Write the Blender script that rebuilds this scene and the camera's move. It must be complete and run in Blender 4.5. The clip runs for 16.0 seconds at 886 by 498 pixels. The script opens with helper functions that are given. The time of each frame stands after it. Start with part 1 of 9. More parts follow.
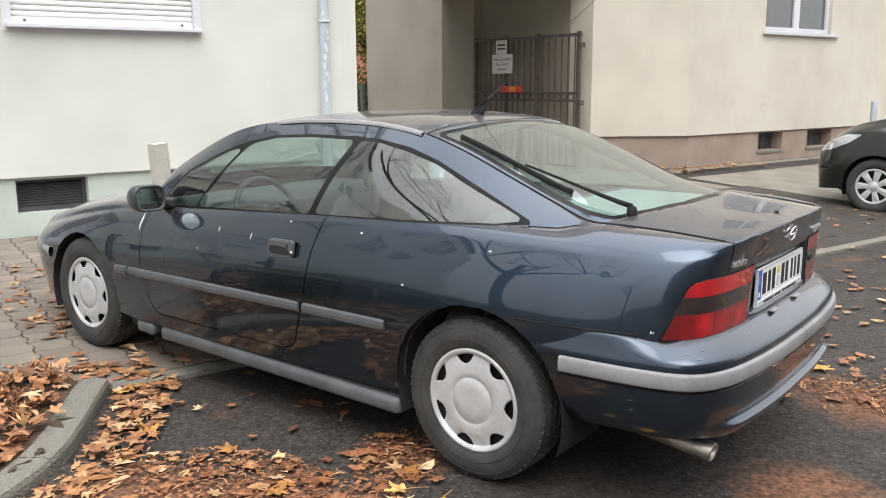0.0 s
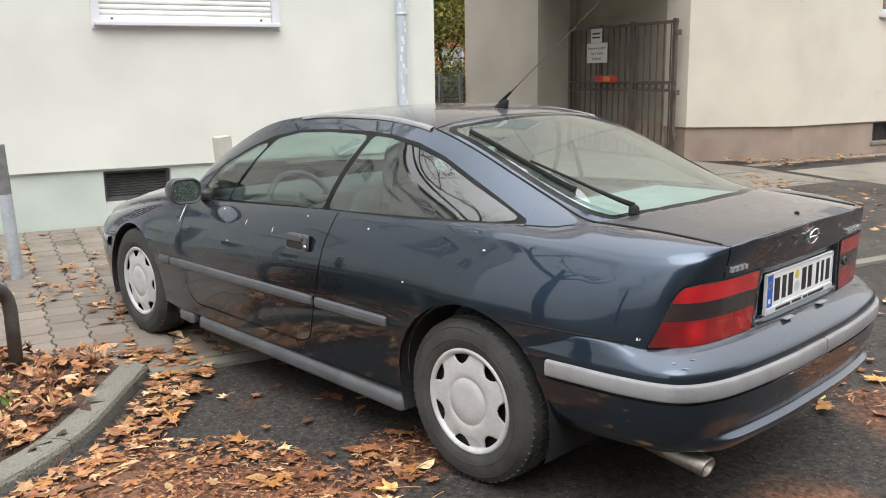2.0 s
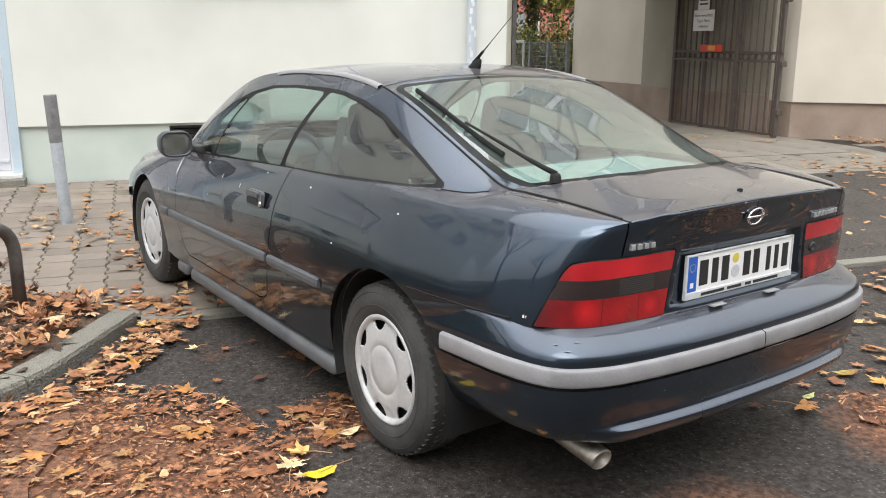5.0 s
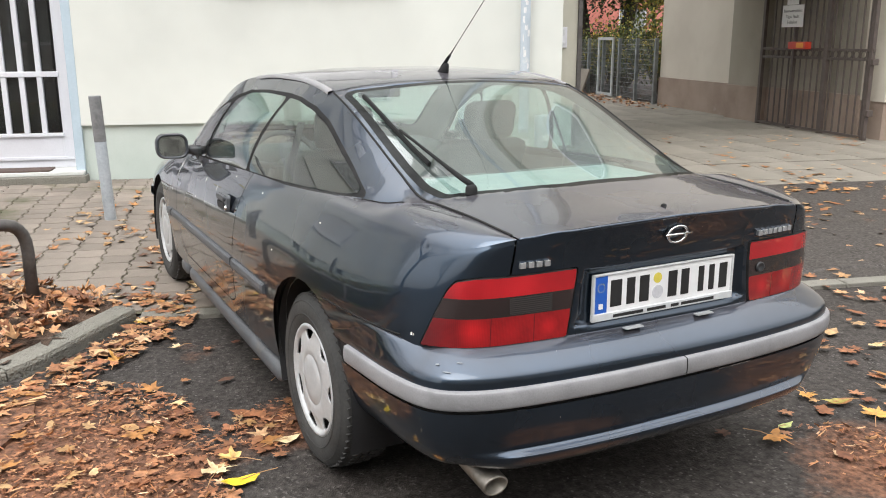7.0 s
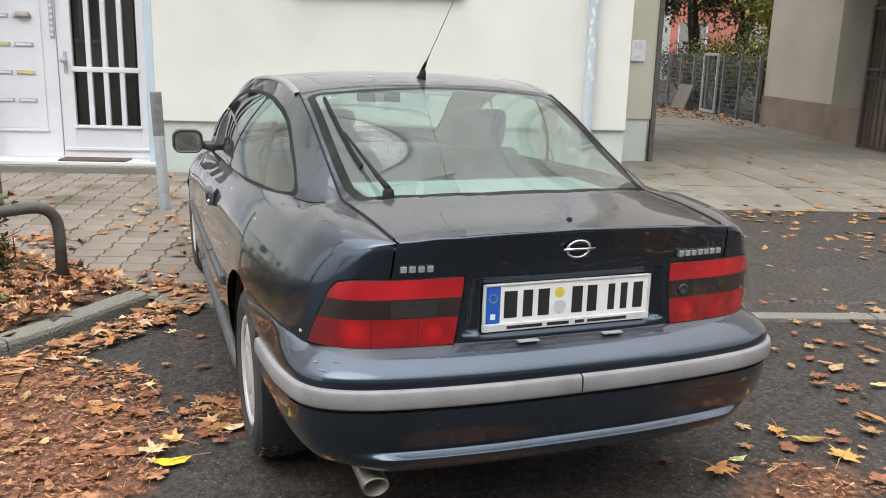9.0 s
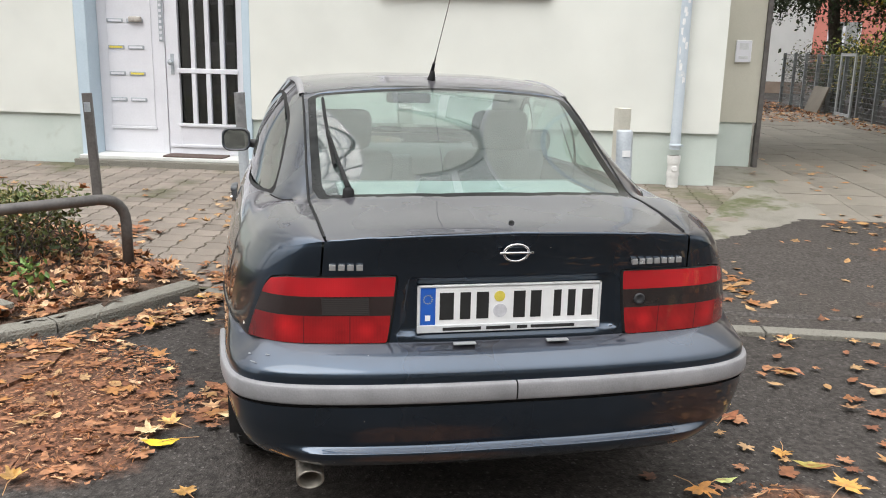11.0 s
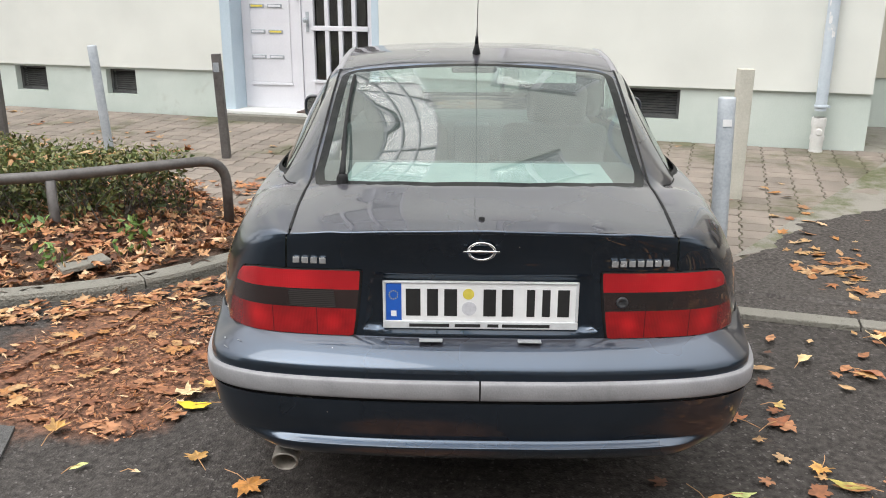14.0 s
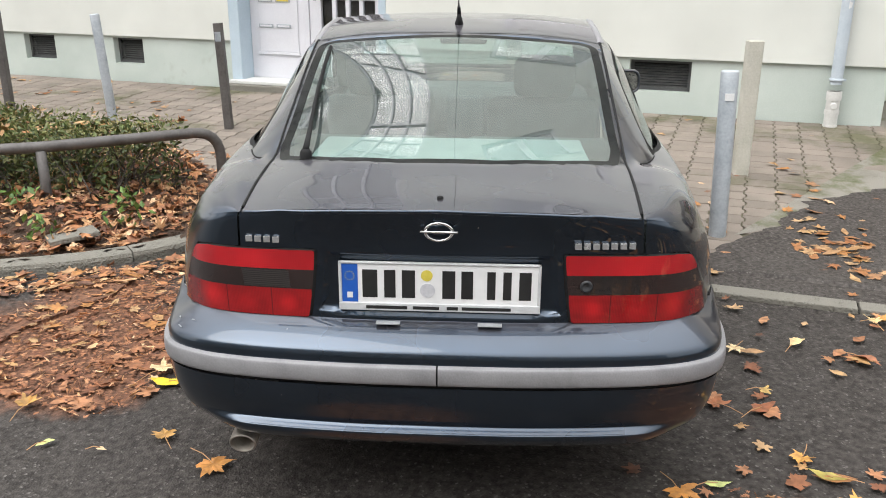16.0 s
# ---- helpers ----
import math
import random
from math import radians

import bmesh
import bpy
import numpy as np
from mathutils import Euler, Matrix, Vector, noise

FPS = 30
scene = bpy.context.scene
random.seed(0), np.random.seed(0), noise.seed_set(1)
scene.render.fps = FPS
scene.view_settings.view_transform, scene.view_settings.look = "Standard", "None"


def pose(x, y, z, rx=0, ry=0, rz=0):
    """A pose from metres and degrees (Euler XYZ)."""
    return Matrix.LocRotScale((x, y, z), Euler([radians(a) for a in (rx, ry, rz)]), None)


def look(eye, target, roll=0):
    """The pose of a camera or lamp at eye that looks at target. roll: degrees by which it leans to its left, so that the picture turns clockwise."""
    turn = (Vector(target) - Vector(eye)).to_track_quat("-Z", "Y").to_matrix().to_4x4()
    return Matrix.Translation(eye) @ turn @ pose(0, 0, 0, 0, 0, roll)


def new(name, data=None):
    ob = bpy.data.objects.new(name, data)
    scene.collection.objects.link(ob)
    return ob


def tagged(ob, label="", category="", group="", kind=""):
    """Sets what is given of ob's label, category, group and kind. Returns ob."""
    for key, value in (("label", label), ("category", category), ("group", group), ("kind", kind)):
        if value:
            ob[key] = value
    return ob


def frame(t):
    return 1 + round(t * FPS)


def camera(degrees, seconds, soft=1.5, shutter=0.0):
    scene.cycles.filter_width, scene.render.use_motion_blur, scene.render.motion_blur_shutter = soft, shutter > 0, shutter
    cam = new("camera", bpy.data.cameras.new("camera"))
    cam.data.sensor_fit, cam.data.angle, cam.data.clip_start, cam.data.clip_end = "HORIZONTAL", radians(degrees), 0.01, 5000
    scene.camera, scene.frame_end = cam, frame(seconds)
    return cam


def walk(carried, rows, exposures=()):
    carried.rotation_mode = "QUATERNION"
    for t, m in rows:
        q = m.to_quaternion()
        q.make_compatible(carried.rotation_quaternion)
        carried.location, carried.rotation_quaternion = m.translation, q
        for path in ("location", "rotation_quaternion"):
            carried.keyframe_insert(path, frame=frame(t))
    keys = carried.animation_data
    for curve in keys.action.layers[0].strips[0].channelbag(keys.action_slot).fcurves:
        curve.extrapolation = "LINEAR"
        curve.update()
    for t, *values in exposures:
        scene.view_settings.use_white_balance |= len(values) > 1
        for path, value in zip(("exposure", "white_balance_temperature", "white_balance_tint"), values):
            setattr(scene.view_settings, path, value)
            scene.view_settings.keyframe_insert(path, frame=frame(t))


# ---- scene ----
cam = camera(54.5, 16.0, 1.0)
PATH = [
    (0, (-0.044, 0.582, 1.441), (-1.637, 1.731, 1.064), -0.3),
    (0.5, (-0.005, 0.642, 1.459), (-1.628, 1.745, 1.075), -0.5),
    (1, (0.019, 0.766, 1.46), (-1.65, 1.797, 1.07), -0.6),
    (1.5, (0.065, 0.889, 1.462), (-1.634, 1.868, 1.069), -0.6),
    (2, (0.135, 0.974, 1.454), (-1.596, 1.893, 1.057), -0.9),
    (2.5, (0.192, 1.084, 1.46), (-1.556, 1.968, 1.055), -0.9),
    (3, (0.193, 1.211, 1.446), (-1.574, 2.048, 1.025), -1.0),
    (3.5, (0.196, 1.374, 1.415), (-1.594, 2.152, 0.978), -0.6),
    (4, (0.226, 1.476, 1.402), (-1.574, 2.22, 0.949), -0.3),
    (6.5, (0.395, 2.126, 1.431), (-1.499, 2.564, 0.962), 0.3),
    (7, (0.396, 2.297, 1.437), (-1.507, 2.689, 0.964), -0.1),
    (7.5, (0.413, 2.47, 1.427), (-1.503, 2.797, 0.955), -0.1),
    (8, (0.489, 2.603, 1.433), (-1.439, 2.856, 0.968), 0.1),
    (8.5, (0.528, 2.737, 1.452), (-1.409, 2.936, 0.995), 0.7),
    (9, (0.501, 2.899, 1.435), (-1.442, 3.029, 0.979), 1.6),
    (11.5, (0.495, 3.572, 1.448), (-1.432, 3.301, 0.987), 1.4),
    (12, (0.512, 3.692, 1.441), (-1.401, 3.34, 0.977), 1.7),
    (12.5, (0.457, 3.811, 1.451), (-1.441, 3.392, 0.979), 1.4),
    (13, (0.346, 3.932, 1.486), (-1.521, 3.422, 0.982), 1.0),
    (13.5, (0.312, 3.986, 1.527), (-1.524, 3.439, 0.951), 0.6),
    (14, (0.29, 3.989, 1.568), (-1.533, 3.412, 0.983), 0.2),
    (14.5, (0.249, 4.01, 1.569), (-1.567, 3.404, 0.989), 0.4),
    (15, (0.231, 4.052, 1.556), (-1.575, 3.424, 0.968), 0.3),
    (15.5, (0.209, 4.112, 1.56), (-1.582, 3.477, 0.936), 0.1),
    (16, (0.154, 4.124, 1.566), (-1.634, 3.504, 0.917), 0.3),
]
EXPOSURES = [(0.0, 0.58), (2.0, 0.56), (4.0, 0.62), (7.0, 0.70), (8.0, 0.70), (9.0, 0.54), (10.2, 0.55), (11.5, 0.57), (12.0, 0.47), (12.6, 0.46), (13.2, 0.47), (14.0, 0.58), (15.2, 0.61), (16.0, 0.58)]
walk(cam, [(t, look(eye, target, roll)) for t, eye, target, roll in PATH], EXPOSURES)

# ---- world and light: an overcast autumn day ----
world = bpy.data.worlds.new("world")
scene.world = world
world.use_nodes = True
_wn = world.node_tree.nodes
_sky = _wn.new("ShaderNodeTexSky")
_sky.sky_type = "NISHITA"
_sky.sun_disc = False
_sky.sun_elevation = radians(48)
_sky.sun_rotation = radians(120)
_sky.air_density, _sky.dust_density, _sky.ozone_density = 1.0, 6.0, 1.0
_hsv = _wn.new("ShaderNodeHueSaturation")
_hsv.inputs["Saturation"].default_value = 0.22
_wl = world.node_tree.links
_wl.new(_sky.outputs[0], _hsv.inputs["Color"])
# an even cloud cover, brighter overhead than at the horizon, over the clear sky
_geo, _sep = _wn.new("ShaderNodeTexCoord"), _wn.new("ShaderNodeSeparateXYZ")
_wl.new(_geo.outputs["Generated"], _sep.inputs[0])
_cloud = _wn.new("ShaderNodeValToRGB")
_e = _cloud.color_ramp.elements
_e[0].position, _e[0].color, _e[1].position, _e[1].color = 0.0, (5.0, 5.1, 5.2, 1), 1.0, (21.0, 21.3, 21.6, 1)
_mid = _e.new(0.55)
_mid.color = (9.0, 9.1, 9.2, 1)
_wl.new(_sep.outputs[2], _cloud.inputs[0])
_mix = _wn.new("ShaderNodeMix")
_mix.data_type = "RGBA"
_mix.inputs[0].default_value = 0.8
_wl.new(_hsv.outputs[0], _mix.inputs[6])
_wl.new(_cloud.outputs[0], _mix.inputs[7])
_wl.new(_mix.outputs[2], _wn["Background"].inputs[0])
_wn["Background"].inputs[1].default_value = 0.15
_sun = bpy.data.lights.new("sun", "SUN")
_sun.energy, _sun.angle, _sun.color = 0.8, radians(40), (1.0, 0.97, 0.93)
sun = new("sun", _sun)
sun.matrix_world = look((0, 0, 20), (-12, 6, 0))


# ---- materials ----
def nodes_of(name):
    m = bpy.data.materials.new(name)
    m.use_nodes = True
    return m, m.node_tree.nodes, m.node_tree.links, m.node_tree.nodes["Principled BSDF"]


def surface(name, a, b, scale=8.0, rough=0.6, metal=0.0, bump=0.1, fine=60.0, coat=0.0, spec=0.5, contrast=0.5,
            stain=None, stain_scale=1.2, stain_at=0.6, per_piece=0.0, depth=0.01, rough_var=0.1):
    """A painted, stone or earth surface: two colours mixed by noise, a stain at large scale, fine relief."""
    m, n, l, p = nodes_of(name)
    co = n.new("ShaderNodeTexCoord")
    big = n.new("ShaderNodeTexNoise")
    big.inputs["Scale"].default_value, big.inputs["Detail"].default_value = scale, 6.0
    small = n.new("ShaderNodeTexNoise")
    small.inputs["Scale"].default_value, small.inputs["Detail"].default_value = fine, 4.0
    for t in (big, small):
        l.new(co.outputs["Object"], t.inputs["Vector"])
    add = n.new("ShaderNodeMath")
    add.operation = "MULTIPLY_ADD"
    l.new(small.outputs[0], add.inputs[0])
    add.inputs[1].default_value = contrast
    l.new(big.outputs[0], add.inputs[2])
    ramp = n.new("ShaderNodeValToRGB")
    ramp.color_ramp.elements[0].position, ramp.color_ramp.elements[1].position = 0.45 + 0.1 * contrast, 0.75 + 0.3 * contrast
    ramp.color_ramp.elements[0].color, ramp.color_ramp.elements[1].color = (*a, 1), (*b, 1)
    l.new(add.outputs[0], ramp.inputs[0])
    colour = ramp.outputs[0]
    if stain:
        st = n.new("ShaderNodeTexNoise")
        st.inputs["Scale"].default_value, st.inputs["Detail"].default_value, st.inputs["Roughness"].default_value = stain_scale, 8.0, 0.65
        l.new(co.outputs["Object"], st.inputs["Vector"])
        sr = n.new("ShaderNodeValToRGB")
        sr.color_ramp.elements[0].position, sr.color_ramp.elements[1].position = stain_at, stain_at + 0.12
        l.new(st.outputs[0], sr.inputs[0])
        mx = n.new("ShaderNodeMix")
        mx.data_type = "RGBA"
        l.new(sr.outputs[0], mx.inputs[0])
        l.new(colour, mx.inputs[6])
        mx.inputs[7].default_value = (*stain, 1)
        colour = mx.outputs[2]
    if per_piece:
        info = n.new("ShaderNodeObjectInfo")
        geo = n.new("ShaderNodeNewGeometry")
        sm = n.new("ShaderNodeMath")
        l.new(info.outputs["Random"], sm.inputs[0])
        l.new(geo.outputs["Random Per Island"], sm.inputs[1])
        fr = n.new("ShaderNodeMath")
        fr.operation = "FRACT"
        l.new(sm.outputs[0], fr.inputs[0])
        mr = n.new("ShaderNodeMapRange")
        mr.inputs[3].default_value, mr.inputs[4].default_value = 1 - per_piece, 1 + per_piece
        l.new(fr.outputs[0], mr.inputs[0])
        hs = n.new("ShaderNodeHueSaturation")
        l.new(mr.outputs[0], hs.inputs["Value"])
        l.new(colour, hs.inputs["Color"])
        colour = hs.outputs[0]
    l.new(colour, p.inputs["Base Color"])
    rr = n.new("ShaderNodeMapRange")
    rr.inputs[3].default_value, rr.inputs[4].default_value = max(0.02, rough - rough_var), min(1, rough + rough_var)
    l.new(big.outputs[0], rr.inputs[0])
    l.new(rr.outputs[0], p.inputs["Roughness"])
    p.inputs["Metallic"].default_value = metal
    p.inputs["Coat Weight"].default_value = coat
    p.inputs["Coat Roughness"].default_value = 0.06
    p.inputs["Specular IOR Level"].default_value = spec
    if bump:
        bp = n.new("ShaderNodeBump")
        bp.inputs["Strength"].default_value, bp.inputs["Distance"].default_value = bump, depth
        l.new(add.outputs[0], bp.inputs["Height"])
        l.new(bp.outputs[0], p.inputs["Normal"])
    return m


def glass(name, tint, gloss=0.06, veil=0.03, veil_colour=(0.5, 0.5, 0.48)):
    """A thin pane: tinted straight-through light, Fresnel gloss, a diffuse veil for dust and haze."""
    m, n, l, p = nodes_of(name)
    n.remove(p)
    out = n["Material Output"]
    tr = n.new("ShaderNodeBsdfTransparent")
    tr.inputs[0].default_value = (*tint, 1)
    gl = n.new("ShaderNodeBsdfGlossy")
    gl.inputs["Roughness"].default_value = 0.015
    lw, pw, fr = n.new("ShaderNodeLayerWeight"), n.new("ShaderNodeMath"), n.new("ShaderNodeMath")
    lw.inputs[0].default_value = 0.5
    pw.operation, pw.inputs[1].default_value = "POWER", 4.5
    l.new(lw.outputs["Facing"], pw.inputs[0])
    fr.operation, fr.inputs[1].default_value, fr.inputs[2].default_value = "MULTIPLY_ADD", 1 - gloss, gloss
    l.new(pw.outputs[0], fr.inputs[0])
    mx = n.new("ShaderNodeMixShader")
    l.new(fr.outputs[0], mx.inputs[0])
    l.new(tr.outputs[0], mx.inputs[1])
    l.new(gl.outputs[0], mx.inputs[2])
    di = n.new("ShaderNodeBsdfDiffuse")
    di.inputs[0].default_value = (*veil_colour, 1)
    no = n.new("ShaderNodeTexNoise")
    no.inputs["Scale"].default_value, no.inputs["Detail"].default_value = 7.0, 8.0
    co = n.new("ShaderNodeTexCoord")
    l.new(co.outputs["Object"], no.inputs["Vector"])
    mr = n.new("ShaderNodeMapRange")
    mr.inputs[1].default_value, mr.inputs[2].default_value = 0.3, 0.8
    mr.inputs[3].default_value, mr.inputs[4].default_value = veil * 0.75, veil * 1.3
    l.new(no.outputs[0], mr.inputs[0])
    m2 = n.new("ShaderNodeMixShader")
    l.new(mr.outputs[0], m2.inputs[0])
    l.new(mx.outputs[0], m2.inputs[1])
    l.new(di.outputs[0], m2.inputs[2])
    l.new(m2.outputs[0], out.inputs["Surface"])
    return m


def leaf_material(name, colours, rough=0.6):
    """Leaves: each takes its colour at random, with blotches and darker veins."""
    m, n, l, p = nodes_of(name)
    geo, info = n.new("ShaderNodeNewGeometry"), n.new("ShaderNodeObjectInfo")
    sm, fr = n.new("ShaderNodeMath"), n.new("ShaderNodeMath")
    fr.operation = "FRACT"
    l.new(geo.outputs["Random Per Island"], sm.inputs[0])
    l.new(info.outputs["Random"], sm.inputs[1])
    l.new(sm.outputs[0], fr.inputs[0])
    ramp = n.new("ShaderNodeValToRGB")
    ramp.color_ramp.interpolation = "CONSTANT"
    e = ramp.color_ramp.elements
    e[0].color = (*colours[0], 1)
    e[1].position, e[1].color = 1 / len(colours), (*colours[1], 1)
    for k in range(2, len(colours)):
        e.new(k / len(colours)).color = (*colours[k], 1)
    l.new(fr.outputs[0], ramp.inputs[0])
    co, no = n.new("ShaderNodeTexCoord"), n.new("ShaderNodeTexNoise")
    no.inputs["Scale"].default_value, no.inputs["Detail"].default_value = 35.0, 5.0
    l.new(co.outputs["Object"], no.inputs["Vector"])
    mr = n.new("ShaderNodeMapRange")
    mr.inputs[1].default_value, mr.inputs[2].default_value, mr.inputs[3].default_value, mr.inputs[4].default_value = 0.3, 0.7, 0.55, 1.35
    l.new(no.outputs[0], mr.inputs[0])
    hs = n.new("ShaderNodeHueSaturation")
    l.new(mr.outputs[0], hs.inputs["Value"])
    l.new(ramp.outputs[0], hs.inputs["Color"])
    l.new(hs.outputs[0], p.inputs["Base Color"])
    p.inputs["Roughness"].default_value = rough
    bp = n.new("ShaderNodeBump")
    bp.inputs["Strength"].default_value, bp.inputs["Distance"].default_value = 0.4, 0.004
    l.new(no.outputs[0], bp.inputs["Height"])
    l.new(bp.outputs[0], p.inputs["Normal"])
    return m


M_PLASTER = surface("white_plaster", (0.60, 0.61, 0.57), (0.69, 0.70, 0.655), 1.3, 0.9, bump=0.5, fine=140, contrast=0.4, depth=0.004)
M_PLINTH = surface("green_grey_plinth_paint", (0.44, 0.50, 0.46), (0.54, 0.59, 0.55), 2.0, 0.85, bump=0.4, fine=110, stain=(0.36, 0.38, 0.33), stain_at=0.62, depth=0.004)
M_BEIGE = surface("beige_plaster", (0.52, 0.475, 0.405), (0.625, 0.58, 0.50), 1.1, 0.9, bump=0.5, fine=120, stain=(0.45, 0.415, 0.345), stain_at=0.66, depth=0.004)
# darker copy of the beige plaster: the passage's shade is in the colour
M_BEIGE_SHADED = surface("shaded_beige_plaster", (0.25, 0.228, 0.185), (0.34, 0.31, 0.255), 1.3, 0.9, bump=0.5, fine=120, stain=(0.24, 0.21, 0.18), depth=0.004)
M_BEIGE_DIM = surface("cream_grey_plaster", (0.44, 0.425, 0.355), (0.53, 0.51, 0.435), 1.2, 0.9, bump=0.5, fine=120, depth=0.004)
M_BROWN_PLINTH = surface("brown_plinth_plaster", (0.24, 0.18, 0.145), (0.35, 0.275, 0.225), 2.2, 0.9, bump=0.6, fine=90, stain=(0.46, 0.43, 0.39), stain_at=0.64, depth=0.006)
M_WHITE = surface("white_lacquer", (0.62, 0.62, 0.66), (0.68, 0.68, 0.72), 3, 0.4, bump=0.05, fine=60)
M_SHUTTER = surface("roller_shutter_plastic", (0.68, 0.68, 0.67), (0.76, 0.76, 0.75), 5, 0.5, bump=0.05)
M_BLUE_TRIM = surface("light_blue_paint", (0.40, 0.49, 0.56), (0.47, 0.56, 0.63), 3, 0.6, bump=0.15)
M_PIPE = surface("painted_zinc_pipe", (0.40, 0.46, 0.52), (0.50, 0.55, 0.60), 4, 0.5, bump=0.1, stain=(0.62, 0.63, 0.63), stain_scale=7, stain_at=0.62)
M_PIPE_GREY = surface("grey_plastic_pipe", (0.52, 0.52, 0.50), (0.64, 0.63, 0.61), 8, 0.55, bump=0.1, stain=(0.33, 0.30, 0.27), stain_scale=9, stain_at=0.62)
M_DARK_GLASS = glass("dark_door_glass", (0.55, 0.55, 0.54), 0.07, 0.03)
# dark tone painted for the unlit hall behind the door
M_HALL = surface("unlit_hall_tone", (0.05, 0.05, 0.048), (0.09, 0.088, 0.085), 2, 0.8, bump=0)
M_ROOM_GLASS = glass("window_glass", (0.55, 0.58, 0.58), 0.24, 0.02)
# near-black: for dark trim, and for boards that paint in unlit depth
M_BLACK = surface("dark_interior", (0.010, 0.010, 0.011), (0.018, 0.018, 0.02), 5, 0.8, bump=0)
M_VENT = surface("dark_vent_metal", (0.045, 0.048, 0.05), (0.09, 0.09, 0.09), 9, 0.6, bump=0.2)
M_CONCRETE = surface("concrete_post", (0.40, 0.39, 0.33), (0.52, 0.50, 0.44), 6, 0.9, bump=0.5, fine=80, stain=(0.30, 0.31, 0.24), stain_scale=5)
M_STEEL = surface("galvanised_steel", (0.30, 0.33, 0.36), (0.44, 0.47, 0.50), 9, 0.5, metal=0.35, bump=0.1, stain=(0.22, 0.22, 0.22), stain_scale=6)
M_DARK_STEEL = surface("weathered_dark_steel", (0.070, 0.064, 0.061), (0.125, 0.115, 0.11), 10, 0.55, metal=0.2, bump=0.15, stain=(0.16, 0.10, 0.07), stain_scale=8)
M_GATE = surface("brown_gate_paint", (0.060, 0.045, 0.040), (0.10, 0.08, 0.07), 12, 0.5, bump=0.15)
M_KERB = surface("granite_kerb", (0.070, 0.066, 0.053), (0.205, 0.194, 0.165), 14, 0.9, bump=1.0, fine=90, contrast=1.3, stain=(0.085, 0.09, 0.06), stain_scale=4, stain_at=0.64)
M_PAVER = surface("paver_concrete", (0.136, 0.114, 0.094), (0.235, 0.198, 0.166), 3.5, 0.85, bump=0.5, fine=190, contrast=0.7, per_piece=0.14, stain=(0.098, 0.094, 0.052), stain_scale=1.1, stain_at=0.52, depth=0.003)
M_JOINT = surface("sandy_joint", (0.055, 0.05, 0.035), (0.11, 0.10, 0.06), 6, 0.95, bump=0.6, fine=150)
M_SLAB = surface("driveway_slab", (0.150, 0.134, 0.110), (0.235, 0.212, 0.178), 2.2, 0.8, bump=0.4, fine=150, per_piece=0.10, stain=(0.098, 0.088, 0.072), stain_scale=1.6, stain_at=0.58, depth=0.003)
M_SOIL = surface("leafy_soil", (0.045, 0.03, 0.02), (0.12, 0.07, 0.045), 9, 0.95, bump=1.0, fine=90, depth=0.03)


# x, y and reach of each mashed patch
MASH = [(-2.5, 1.58, 0.62), (-2.25, 1.82, 0.36), (-2.72, 2.32, 0.25), (-1.6, 3.3, 0.3), (-1.95, 4.35, 0.36), (-1.7, 4.7, 0.4), (-3.0, 1.35, 0.4)]


